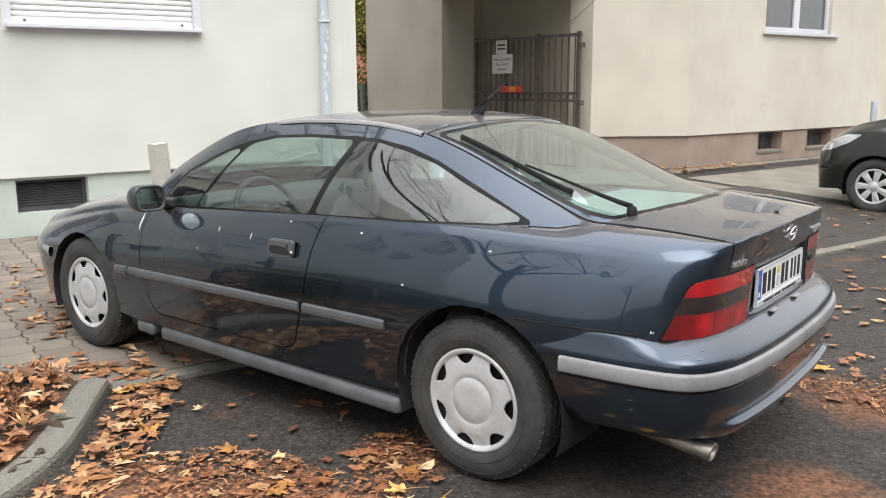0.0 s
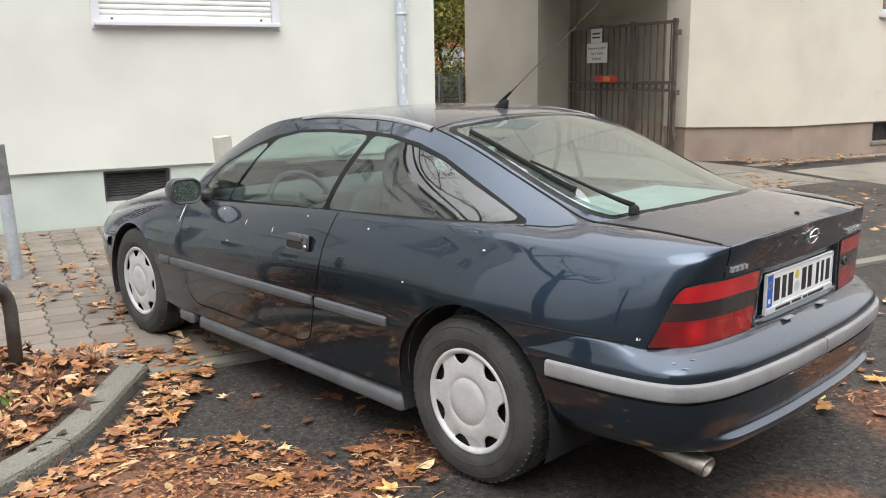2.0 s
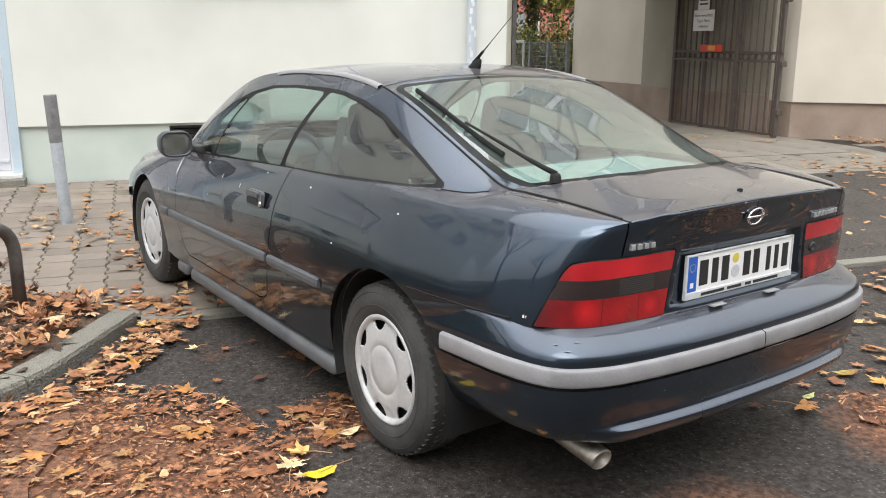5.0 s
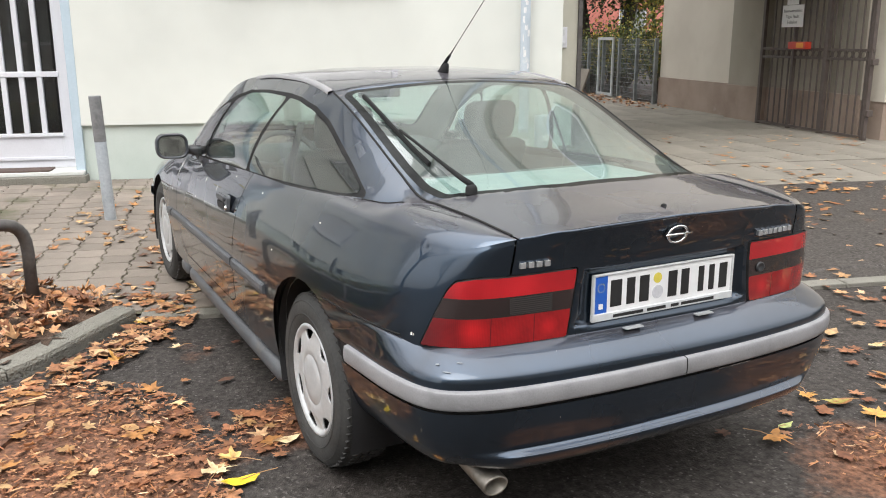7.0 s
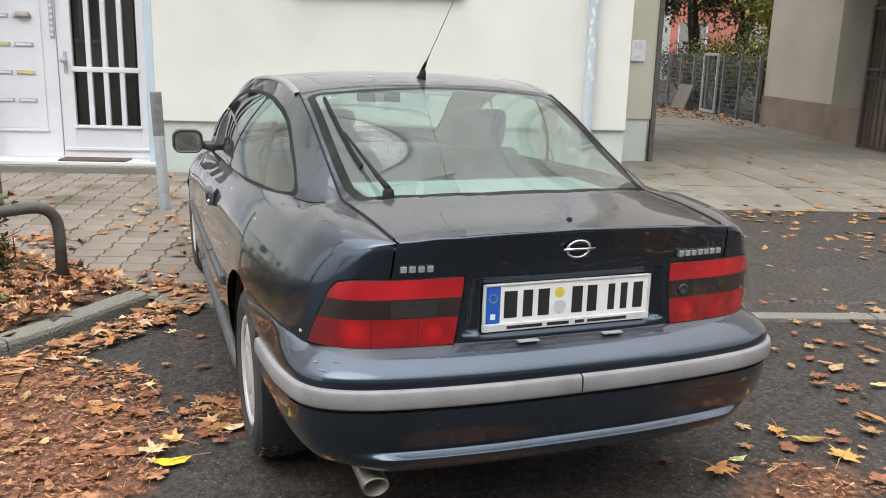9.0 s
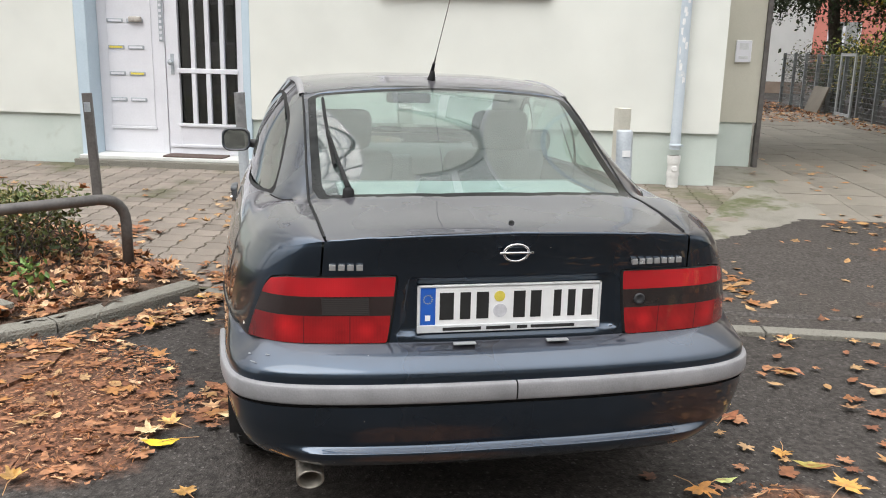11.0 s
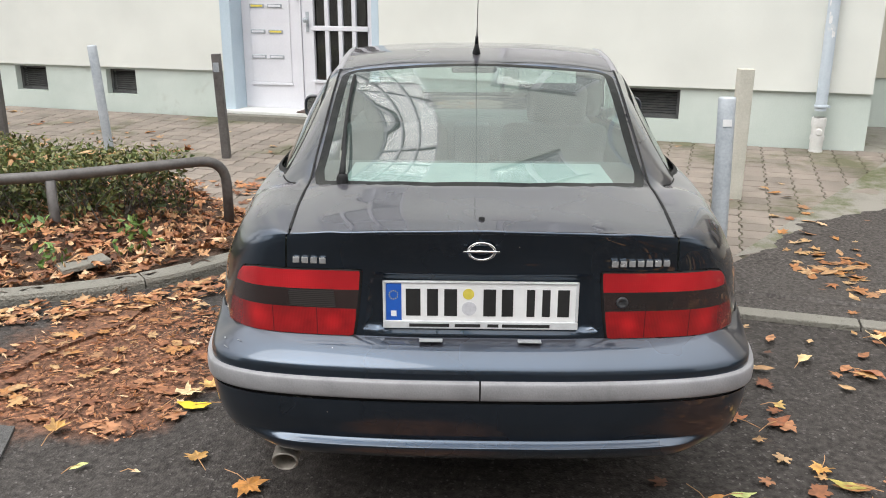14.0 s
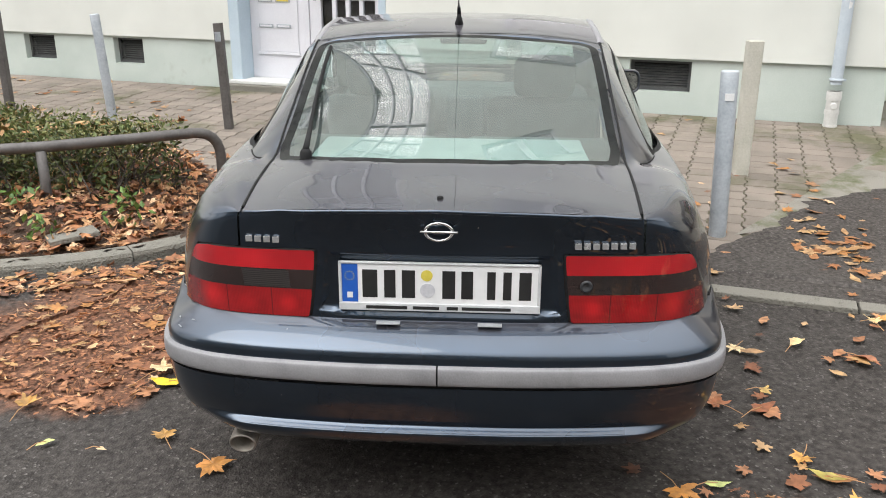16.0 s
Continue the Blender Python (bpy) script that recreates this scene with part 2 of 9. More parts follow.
def asphalt(name="damp_asphalt", pulp_at=0.53, chip=0.10, light=1.0):
    """Damp asphalt: bright chips in dark binder, pressed brown leaf pulp in broad patches, smoother where wet."""
    m, n, l, p = nodes_of(name)
    co = n.new("ShaderNodeTexCoord")
    chips = n.new("ShaderNodeTexVoronoi")
    chips.inputs["Scale"].default_value = 130
    grain = n.new("ShaderNodeTexNoise")
    grain.inputs["Scale"].default_value, grain.inputs["Detail"].default_value = 45, 7
    broad = n.new("ShaderNodeTexNoise")
    broad.inputs["Scale"].default_value, broad.inputs["Detail"].default_value = 0.8, 6
    pulp = n.new("ShaderNodeTexNoise")
    pulp.inputs["Scale"].default_value, pulp.inputs["Detail"].default_value, pulp.inputs["Roughness"].default_value = 1.15, 12, 0.72
    for t in (chips, grain, broad, pulp):
        l.new(co.outputs["Object"], t.inputs["Vector"])
    r1 = n.new("ShaderNodeValToRGB")
    e = r1.color_ramp.elements
    e[0].position, e[0].color, e[1].position, e[1].color = 0.35, (0.0195 * light, 0.0165 * light, 0.0147 * light, 1), 0.75, (0.063 * light, 0.0555 * light, 0.0505 * light, 1)
    l.new(grain.outputs[0], r1.inputs[0])
    r2 = n.new("ShaderNodeValToRGB")
    e = r2.color_ramp.elements
    e[0].position, e[0].color, e[1].position, e[1].color = 0.80, (0, 0, 0, 1), 0.97, (0.10, 0.095, 0.09, 1)
    l.new(chips.outputs["Color"], r2.inputs[0])
    a = n.new("ShaderNodeMix")
    a.data_type, a.blend_type = "RGBA", "ADD"
    a.inputs[0].default_value = 1.0
    l.new(r1.outputs[0], a.inputs[6])
    l.new(r2.outputs[0], a.inputs[7])
    r3 = n.new("ShaderNodeValToRGB")
    e = r3.color_ramp.elements
    e[0].position, e[0].color, e[1].position, e[1].color = pulp_at, (0, 0, 0, 1), pulp_at + 0.15, (0.92, 0.92, 0.92, 1)
    # where feet and wheels have ground the leaves to a red mash
    last = None
    for cx, cy, cr in MASH:
        di, mr = n.new("ShaderNodeVectorMath"), n.new("ShaderNodeMapRange")
        di.operation, di.inputs[1].default_value = "DISTANCE", (cx, cy, 0)
        l.new(co.outputs["Object"], di.inputs[0])
        mr.inputs[1].default_value, mr.inputs[2].default_value, mr.inputs[3].default_value, mr.inputs[4].default_value = 0.0, cr * 1.25, 0.34, -0.06
        l.new(di.outputs["Value"], mr.inputs[0])
        if last is None:
            last = mr.outputs[0]
        else:
            mxm = n.new("ShaderNodeMath")
            mxm.operation = "MAXIMUM"
            l.new(last, mxm.inputs[0])
            l.new(mr.outputs[0], mxm.inputs[1])
            last = mxm.outputs[0]
    sm = n.new("ShaderNodeMath")
    l.new(last, sm.inputs[0])
    l.new(pulp.outputs[0], sm.inputs[1])
    l.new(sm.outputs[0], r3.inputs[0])
    b = n.new("ShaderNodeMix")
    b.data_type = "RGBA"
    l.new(r3.outputs[0], b.inputs[0])
    l.new(a.outputs[2], b.inputs[6])
    rp = n.new("ShaderNodeValToRGB")
    e = rp.color_ramp.elements
    e[0].position, e[0].color, e[1].position, e[1].color = 0.35, (0.070, 0.034, 0.021, 1), 0.7, (0.25, 0.120, 0.070, 1)
    l.new(grain.outputs[0], rp.inputs[0])
    l.new(rp.outputs[0], b.inputs[7])
    l.new(b.outputs[2], p.inputs["Base Color"])
    rr = n.new("ShaderNodeMapRange")
    rr.inputs[1].default_value, rr.inputs[2].default_value, rr.inputs[3].default_value, rr.inputs[4].default_value = 0.35, 0.65, 0.50, 0.85
    l.new(broad.outputs[0], rr.inputs[0])
    l.new(rr.outputs[0], p.inputs["Roughness"])
    p.inputs["Specular IOR Level"].default_value = 0.25
    bp = n.new("ShaderNodeBump")
    bp.inputs["Strength"].default_value, bp.inputs["Distance"].default_value = 0.7, 0.006
    l.new(grain.outputs[0], bp.inputs["Height"])
    b2 = n.new("ShaderNodeBump")
    b2.inputs["Strength"].default_value, b2.inputs["Distance"].default_value = 0.5, 0.004
    l.new(chips.outputs["Distance"], b2.inputs["Height"])
    l.new(bp.outputs[0], b2.inputs["Normal"])
    l.new(b2.outputs[0], p.inputs["Normal"])
    return m


M_ASPHALT = asphalt(light=1.15)
M_APRON = asphalt("worn_grey_asphalt", 0.55, 0.10, 1.55)


# ---- shape helpers ----
def ob_from(bm, name, material, parent=None, label="", smooth=False):
    me = bpy.data.meshes.new(name)
    bm.normal_update()
    bm.to_mesh(me)
    bm.free()
    for mm in (material if isinstance(material, (list, tuple)) else [material]):
        me.materials.append(mm)
    if smooth:
        me.shade_smooth()
    ob = new(name, me)
    if parent:
        ob.parent = parent
    if label:
        ob["label"] = label
    return ob


def part(name, bm, material, parent, label="", smooth=False):
    return ob_from(bm, name, material, parent, label, smooth)


def thing(name, label, category, m=None, group="", kind=""):
    e = new(name)
    e.empty_display_size = 0.1
    if m is not None:
        e.matrix_world = m
    return tagged(e, label, category, group, kind)


def box(bm, x0, x1, y0, y1, z0, z1, bevel=0.0, m=None):
    vs = [bm.verts.new((x, y, z)) for x in (x0, x1) for y in (y0, y1) for z in (z0, z1)]
    fs = [bm.faces.new([vs[i] for i in q]) for q in ((0, 1, 3, 2), (4, 6, 7, 5), (0, 4, 5, 1), (2, 3, 7, 6), (0, 2, 6, 4), (1, 5, 7, 3))]
    if bevel:
        es = list({e for f in fs for e in f.edges})
        r = bmesh.ops.bevel(bm, geom=es, offset=bevel, segments=2, affect="EDGES", profile=0.5)
        vs = list({v for v in r["verts"]} | {v for v in vs if v.is_valid})
    if m is not None:
        bmesh.ops.transform(bm, matrix=m, verts=[v for v in vs if v.is_valid])
    return vs


def boxes(*rows, bevel=0.0):
    bm = bmesh.new()
    for r in rows:
        box(bm, *r, bevel=bevel)
    return bm


def lathe(profile, n=48, m=None, bm=None, closed=False):
    """Turns (radius, height) pairs round z."""
    bm = bm or bmesh.new()
    rings = []
    for r, z in profile:
        rings.append([bm.verts.new((r * math.cos(2 * math.pi * k / n), r * math.sin(2 * math.pi * k / n), z)) for k in range(n)] if r > 1e-6 else [bm.verts.new((0, 0, z))])
    pairs = list(zip(rings, rings[1:])) + ([(rings[-1], rings[0])] if closed else [])
    for a, b in pairs:
        for k in range(n):
            q = [a[k % len(a)], a[(k + 1) % len(a)], b[(k + 1) % len(b)], b[k % len(b)]]
            q = list(dict.fromkeys(q))
            if len(q) > 2:
                bm.faces.new(q)
    if m is not None:
        bmesh.ops.transform(bm, matrix=m, verts=[v for ring in rings for v in ring])
    return bm


def tube(points, radius, n=10, bm=None, caps=True, ry=None):
    """A round bar along points."""
    bm = bm or bmesh.new()
    pts = [Vector(p) for p in points]
    rings, last = [], None
    for i, p in enumerate(pts):
        d = (pts[min(i + 1, len(pts) - 1)] - pts[max(i - 1, 0)]).normalized()
        if last is None:
            a = d.cross(Vector((0, 0, 1)) if abs(d.z) < 0.95 else Vector((1, 0, 0))).normalized()
        else:
            a = (last - d * last.dot(d)).normalized()
        last = a
        b = a.cross(d).normalized()
        r = radius[i] if isinstance(radius, (list, tuple)) else radius
        rings.append([bm.verts.new(p + a * r * math.cos(2 * math.pi * k / n) + b * (ry or r) * math.sin(2 * math.pi * k / n)) for k in range(n)])
    for a, b in zip(rings, rings[1:]):
        for k in range(n):
            bm.faces.new((a[k], a[(k + 1) % n], b[(k + 1) % n], b[k]))
    if caps:
        bm.faces.new(rings[0][::-1])
        bm.faces.new(rings[-1])
    return bm


def bend(points, r=0.1, n=6):
    """Rounds the inner corners of a polyline."""
    pts = [Vector(p) for p in points]
    out = [pts[0]]
    for a, b, c in zip(pts, pts[1:], pts[2:]):
        u, v = (a - b).normalized(), (c - b).normalized()
        s, e = b + u * r, b + v * r
        for k in range(n + 1):
            t = k / n
            out.append(s * (1 - t) ** 2 + b * 2 * t * (1 - t) + e * t * t)
    out.append(pts[-1])
    return out


def prism(outline, z0, z1, bm=None, axes=None):
    """An upright prism over a plan outline (counter-clockwise)."""
    bm = bm or bmesh.new()
    lo = [bm.verts.new((x, y, z0)) for x, y in outline]
    hi = [bm.verts.new((x, y, z1)) for x, y in outline]
    n = len(outline)
    for k in range(n):
        bm.faces.new((lo[k], lo[(k + 1) % n], hi[(k + 1) % n], hi[k]))
    bm.faces.new(hi)
    bm.faces.new(lo[::-1])
    return bm


def rounded(w, h, r, n=5):
    """A rounded rectangle round the origin."""
    out = []
    for cx, cy, a0 in ((w / 2 - r, h / 2 - r, 0), (-w / 2 + r, h / 2 - r, 90), (-w / 2 + r, -h / 2 + r, 180), (w / 2 - r, -h / 2 + r, 270)):
        for k in range(n + 1):
            a = radians(a0 + 90 * k / n)
            out.append((cx + r * math.cos(a), cy + r * math.sin(a)))
    return out


# ---- ground ----
def ground_z(x, y):
    """Road at 0; the pavement rises gently towards the house front."""
    return 0.0 if x > -4.6 else min(1.0, (-4.6 - x) / 3.5) * 0.15


def sheet(x0, x1, y0, y1, step, dz, bm=None, fall=1.0):
    bm = bm or bmesh.new()
    nx, ny = max(1, round((x1 - x0) / step)), max(1, round((y1 - y0) / step))
    v = [[bm.verts.new((x0 + (x1 - x0) * i / nx, y0 + (y1 - y0) * j / ny, ground_z(x0 + (x1 - x0) * i / nx, 0) * fall + dz)) for j in range(ny + 1)] for i in range(nx + 1)]
    for i in range(nx):
        for j in range(ny):
            bm.faces.new((v[i][j], v[i + 1][j], v[i + 1][j + 1], v[i][j + 1]))
    return bm


bm = bmesh.new()
for xa, xb in ((-400, -8.1), (-8.1, -4.6), (-4.6, 6), (6, 400)):
    for ya, yb in ((-400, -8), (-8, 16), (16, 400)):
        q = [bm.verts.new((x, y, ground_z(x, y) - 0.012 * (x < -4.3))) for x, y in ((xa, ya), (xb, ya), (xb, yb), (xa, yb))]
        bm.faces.new(q)
bmesh.ops.remove_doubles(bm, verts=bm.verts, dist=0.001)
tagged(ob_from(bm, "ground", M_ASPHALT), "damp dark asphalt parking lane strewn with autumn leaves", "ground", kind="structure")


# ---- the white house ----
WX = -8.1


def wall_with_holes(name, axis, at, thick, u0, u1, z0, z1, holes, material):
    """A wall in the plane x = at or y = at with rectangular openings right through it; thick goes towards minus."""
    us = sorted({u0, u1, *[h[0] for h in holes], *[h[1] for h in holes]})
    zs = sorted({z0, z1, *[h[2] for h in holes], *[h[3] for h in holes]})
    bm = bmesh.new()
    inside = lambda u, z: u0 < u < u1 and z0 < z < z1 and not any(h[0] < u < h[1] and h[2] < z < h[3] for h in holes)
    cell = {}
    for i in range(len(us) - 1):
        for k in range(len(zs) - 1):
            cell[i, k] = inside((us[i] + us[i + 1]) / 2, (zs[k] + zs[k + 1]) / 2)
    P = (lambda u, z, d: (at - d, u, z)) if axis == "x" else (lambda u, z, d: (u, at - d, z))
    quad = lambda *c: bm.faces.new([bm.verts.new(P(*p)) for p in c])
    for (i, k), solid in cell.items():
        if not solid:
            continue
        a, b, c, d = us[i], us[i + 1], zs[k], zs[k + 1]
        quad((a, c, 0), (b, c, 0), (b, d, 0), (a, d, 0))
        quad((a, c, thick), (a, d, thick), (b, d, thick), (b, c, thick))
        for (di, dk), (p, q) in {(-1, 0): ((a, c), (a, d)), (1, 0): ((b, d), (b, c)), (0, -1): ((b, c), (a, c)), (0, 1): ((a, d), (b, d))}.items():
            if not cell.get((i + di, k + dk), False):
                quad((*p, 0), (*q, 0), (*q, thick), (*p, thick))
    bmesh.ops.remove_doubles(bm, verts=bm.verts, dist=0.0005)
    bmesh.ops.recalc_face_normals(bm, faces=bm.faces)
    return ob_from(bm, name, material)


DOOR = (-1.19, 0.64)
VENTS = [(1.91, 2.50), (3.09, 3.65), (-2.76, -2.36), (-4.05, -3.60), (-5.4, -5.0)]
UPPER = [(a, b, z, z + 1.45) for z in (4.75, 7.5) for a, b in ((1.98, 3.7), (-4.4, -2.8), (-7.6, -6.0), (-10.6, -9.0))]
STAIR = (-1.15, 0.62, 4.1, 9.1)
holes = [(*DOOR, 0.67, 2.45), (1.98, 3.56, 1.95, 3.2), (-4.4, -2.8, 1.95, 3.2), STAIR] + UPPER
tagged(wall_with_holes("wall_white_house", "x", WX, 0.3, -14, 5.28, 0.67, 9.7, holes, M_PLASTER), "white rough-plastered house wall", "wall", kind="structure")
vh = [(a, b, 0.36, 0.645) for a, b in VENTS]
tagged(wall_with_holes("plinth_white_house", "x", WX - 0.035, 0.26, -14, 5.28, -0.1, 0.668, vh + [(*DOOR, 0.2, 0.668)], M_PLINTH), "pale green-grey painted plinth", "plinth", kind="structure")
tagged(ob_from(boxes((-16.0, -13.102, 10.14, 10.5, 0.70, 12.6)), "wall_yard_right", M_BEIGE), "beige plastered yard wall", "wall", kind="structure")
# the return of the house towards the gateway and the strip of wall beside the passage
tagged(ob_from(boxes((-9.7, WX - 0.3, 4.98, 5.276, 0.67, 9.7)), "wall_white_return", M_PLASTER), "white plastered return wall", "wall", kind="structure")
tagged(ob_from(boxes((-9.7, WX - 0.3, 4.95, 5.24, -0.1, 0.668)), "plinth_white_return", M_PLINTH), "pale green-grey plinth of return wall", "plinth", kind="structure")
tagged(ob_from(boxes((-13.4, -9.68, 5.0, 6.02, 0.67, 12.6)), "wall_passage_left", M_BEIGE_DIM), "cream-grey plastered wall beside the gateway", "wall", kind="structure")
tagged(ob_from(boxes((-13.4, -9.7, 5.0, 5.99, -0.1, 0.668)), "plinth_passage_left", M_PLINTH), "pale green-grey plinth beside the gateway", "plinth", kind="structure")
tagged(ob_from(boxes((-13.4, -8.4, -14.0, 4.94, 9.4, 9.7), (-13.4, -13.1, -14, 4.94, 0, 9.4), (-13.1, -8.4, -14, -13.7, 0, 9.4)), "house_back_walls", M_PLASTER), "plain outer walls and roof slab of the white house", "wall", kind="structure")

# ---- the beige house with the chamfered corner ----
tagged(wall_with_holes("wall_beige_street", "x", -8.6, 0.35, 11.402, 30, 0.64, 12.6, [(y, y + 1.92, z, z + 1.5) for y in (13.2, 17.6, 22.0) for z in (2.25, 5.2, 8.1, 10.6)], M_BEIGE), "beige plastered house front", "wall", kind="structure")
RV = [(13.25, 13.93, 0.32, 0.615), (14.68, 15.45, 0.32, 0.615)]
tagged(wall_with_holes("plinth_beige_street", "x", -8.635, 0.25, 11.44, 30, -0.1, 0.638, RV, M_BROWN_PLINTH), "weathered brown plinth of the beige house", "plinth", kind="structure")
bm = prism([(-9.42, 10.12), (-8.6, 11.4), (-8.95, 11.4), (-9.3, 11.1), (-9.9, 11.1), (-9.9, 10.12)], 0.64, 12.6)
tagged(ob_from(bm, "wall_beige_chamfer", M_BEIGE), "beige chamfered house corner", "wall", kind="structure")
bm = prism([(-9.45, 10.135), (-8.635, 11.438), (-8.88, 11.438), (-9.3, 11.1), (-9.9, 11.1), (-9.9, 10.135)], -0.1, 0.638)
tagged(ob_from(bm, "plinth_beige_chamfer", M_BROWN_PLINTH), "flaking brown plinth of the house corner", "plinth", kind="structure")
tagged(ob_from(boxes((-13.1, -9.9, 10.14, 10.5, 0.70, 12.6), (-13.1, -12.15, 10.0, 10.14, 0.70, 2.95)), "wall_passage_right", M_BEIGE_SHADED), "beige plastered passage wall with a shallow pilaster", "wall", kind="structure")
tagged(ob_from(boxes((-16.0, -9.9, 10.11, 10.5, -0.1, 0.698), (-13.12, -12.13, 9.97, 10.11, -0.1, 0.698)), "plinth_passage_right", M_BROWN_PLINTH), "brown plinth of the passage wall", "plinth", kind="structure")
tagged(ob_from(boxes((-13.1, -9.8, 6.02, 10.14, 2.95, 12.6)), "passage_ceiling", M_BEIGE_DIM), "storey bridging over the gateway passage", "ceiling", kind="structure")
BRIDGE = [(7.1, 8.9, z, z + 1.5) for z in (5.2, 8.1, 10.6)]
tagged(wall_with_holes("wall_over_gateway", "x", -9.5, 0.298, 6.021, 10.139, 2.95, 12.6, BRIDGE, M_BEIGE), "beige plastered storeys over the gateway", "wall", kind="structure")
tagged(ob_from(boxes((-16, -8.95, 29.7, 30, 0, 12.4), (-16, -15.7, 10.5, 29.7, 0, 12.4), (-16, -8.95, 10.5, 30, 12.4, 12.6)), "beige_house_back_walls", M_BEIGE), "plain outer walls and roof of the beige house", "wall", kind="structure")


# ---- the car ----
def car_paint(name, a, b, metal=0.9, rough=0.24, dust=0.5):
    """Metallic paint under clear coat, with sparse pale specks of dried rain and dust."""
    m, n, l, p = nodes_of(name)
    co = n.new("ShaderNodeTexCoord")
    no, vo, cl = n.new("ShaderNodeTexNoise"), n.new("ShaderNodeTexVoronoi"), n.new("ShaderNodeTexNoise")
    no.inputs["Scale"].default_value, no.inputs["Detail"].default_value = 3.0, 5
    vo.inputs["Scale"].default_value = 42
    cl.inputs["Scale"].default_value, cl.inputs["Detail"].default_value = 1.7, 4
    for t in (no, vo, cl):
        l.new(co.outputs["Object"], t.inputs["Vector"])
    r = n.new("ShaderNodeValToRGB")
    r.color_ramp.elements[0].position, r.color_ramp.elements[1].position = 0.35, 0.65
    r.color_ramp.elements[0].color, r.color_ramp.elements[1].color = (*a, 1), (*b, 1)
    l.new(no.outputs[0], r.inputs[0])
    dot = n.new("ShaderNodeMath")
    dot.operation, dot.inputs[1].default_value = "LESS_THAN", 0.055
    l.new(vo.outputs["Distance"], dot.inputs[0])
    sep = n.new("ShaderNodeSeparateColor")
    l.new(vo.outputs["Color"], sep.inputs[0])
    some = n.new("ShaderNodeMath")
    some.operation, some.inputs[1].default_value = "GREATER_THAN", 1 - 0.10 * dust
    l.new(sep.outputs[0], some.inputs[0])
    both_ = n.new("ShaderNodeMath")
    both_.operation = "MULTIPLY"
    l.new(dot.outputs[0], both_.inputs[0])
    l.new(some.outputs[0], both_.inputs[1])
    mx = n.new("ShaderNodeMix")
    mx.data_type = "RGBA"
    l.new(both_.outputs[0], mx.inputs[0])
    l.new(r.outputs[0], mx.inputs[6])
    mx.inputs[7].default_value = (0.45, 0.45, 0.44, 1)
    l.new(mx.outputs[2], p.inputs["Base Color"])
    me_ = n.new("ShaderNodeMath")
    me_.operation, me_.inputs[1].default_value = "MULTIPLY", -metal
    l.new(both_.outputs[0], me_.inputs[0])
    ad = n.new("ShaderNodeMath")
    ad.inputs[1].default_value = metal
    l.new(me_.outputs[0], ad.inputs[0])
    l.new(ad.outputs[0], p.inputs["Metallic"])
    rr = n.new("ShaderNodeMapRange")
    rr.inputs[1].default_value, rr.inputs[2].default_value, rr.inputs[3].default_value, rr.inputs[4].default_value = 0.35, 0.65, rough - 0.03, rough + 0.05
    l.new(cl.outputs[0], rr.inputs[0])
    l.new(rr.outputs[0], p.inputs["Roughness"])
    # road film dulls the coat low down
    sz, zr = n.new("ShaderNodeSeparateXYZ"), n.new("ShaderNodeMapRange")
    l.new(co.outputs["Object"], sz.inputs[0])
    zr.inputs[1].default_value, zr.inputs[2].default_value, zr.inputs[3].default_value, zr.inputs[4].default_value = 0.34, 0.62, 0.07, 0.022
    l.new(sz.outputs[2], zr.inputs[0])
    l.new(zr.outputs[0], p.inputs["Coat Roughness"])
    p.inputs["Coat Weight"].default_value, p.inputs["Coat IOR"].default_value = 1.0, 1.58
    # dust that has settled on what lies flat
    geo, up, lie = n.new("ShaderNodeNewGeometry"), n.new("ShaderNodeSeparateXYZ"), n.new("ShaderNodeMapRange")
    l.new(geo.outputs["Normal"], up.inputs[0])
    lie.inputs[1].default_value, lie.inputs[2].default_value, lie.inputs[3].default_value, lie.inputs[4].default_value = 0.35, 0.97, 0.006, 0.10
    l.new(up.outputs[2], lie.inputs[0])
    patchy, film = n.new("ShaderNodeMapRange"), n.new("ShaderNodeMath")
    patchy.inputs[1].default_value, patchy.inputs[2].default_value, patchy.inputs[3].default_value, patchy.inputs[4].default_value = 0.3, 0.7, 0.7, 1.3
    l.new(cl.outputs[0], patchy.inputs[0])
    film.operation = "MULTIPLY"
    l.new(lie.outputs[0], film.inputs[0])
    l.new(patchy.outputs[0], film.inputs[1])
    dusty, mixs = n.new("ShaderNodeBsdfDiffuse"), n.new("ShaderNodeMixShader")
    dusty.inputs[0].default_value = (0.36, 0.325, 0.35, 1)
    l.new(film.outputs[0], mixs.inputs[0])
    l.new(p.outputs[0], mixs.inputs[1])
    l.new(dusty.outputs[0], mixs.inputs[2])
    l.new(mixs.outputs[0], n["Material Output"].inputs["Surface"])
    return m


M_PAINT = car_paint("dark_blue_metallic_paint", (0.0155, 0.032, 0.054), (0.021, 0.041, 0.069), rough=0.27)
M_STRIP_DARK = surface("dark_grey_trim_plastic", (0.062, 0.066, 0.073), (0.095, 0.10, 0.108), 9, 0.5, bump=0.1, fine=200, stain=(0.11, 0.108, 0.10), stain_scale=4)
M_DARK_PLASTIC = surface("black_handle_plastic", (0.025, 0.026, 0.028), (0.045, 0.046, 0.05), 9, 0.45, bump=0.1, fine=200)
M_RUBBER = surface("black_rubber", (0.009, 0.009, 0.010), (0.020, 0.020, 0.020), 14, 0.75, bump=0.1, spec=0.2)
M_TYRE = surface("worn_tyre_rubber", (0.020, 0.020, 0.020), (0.050, 0.049, 0.047), 9, 0.8, bump=0.2, fine=90)
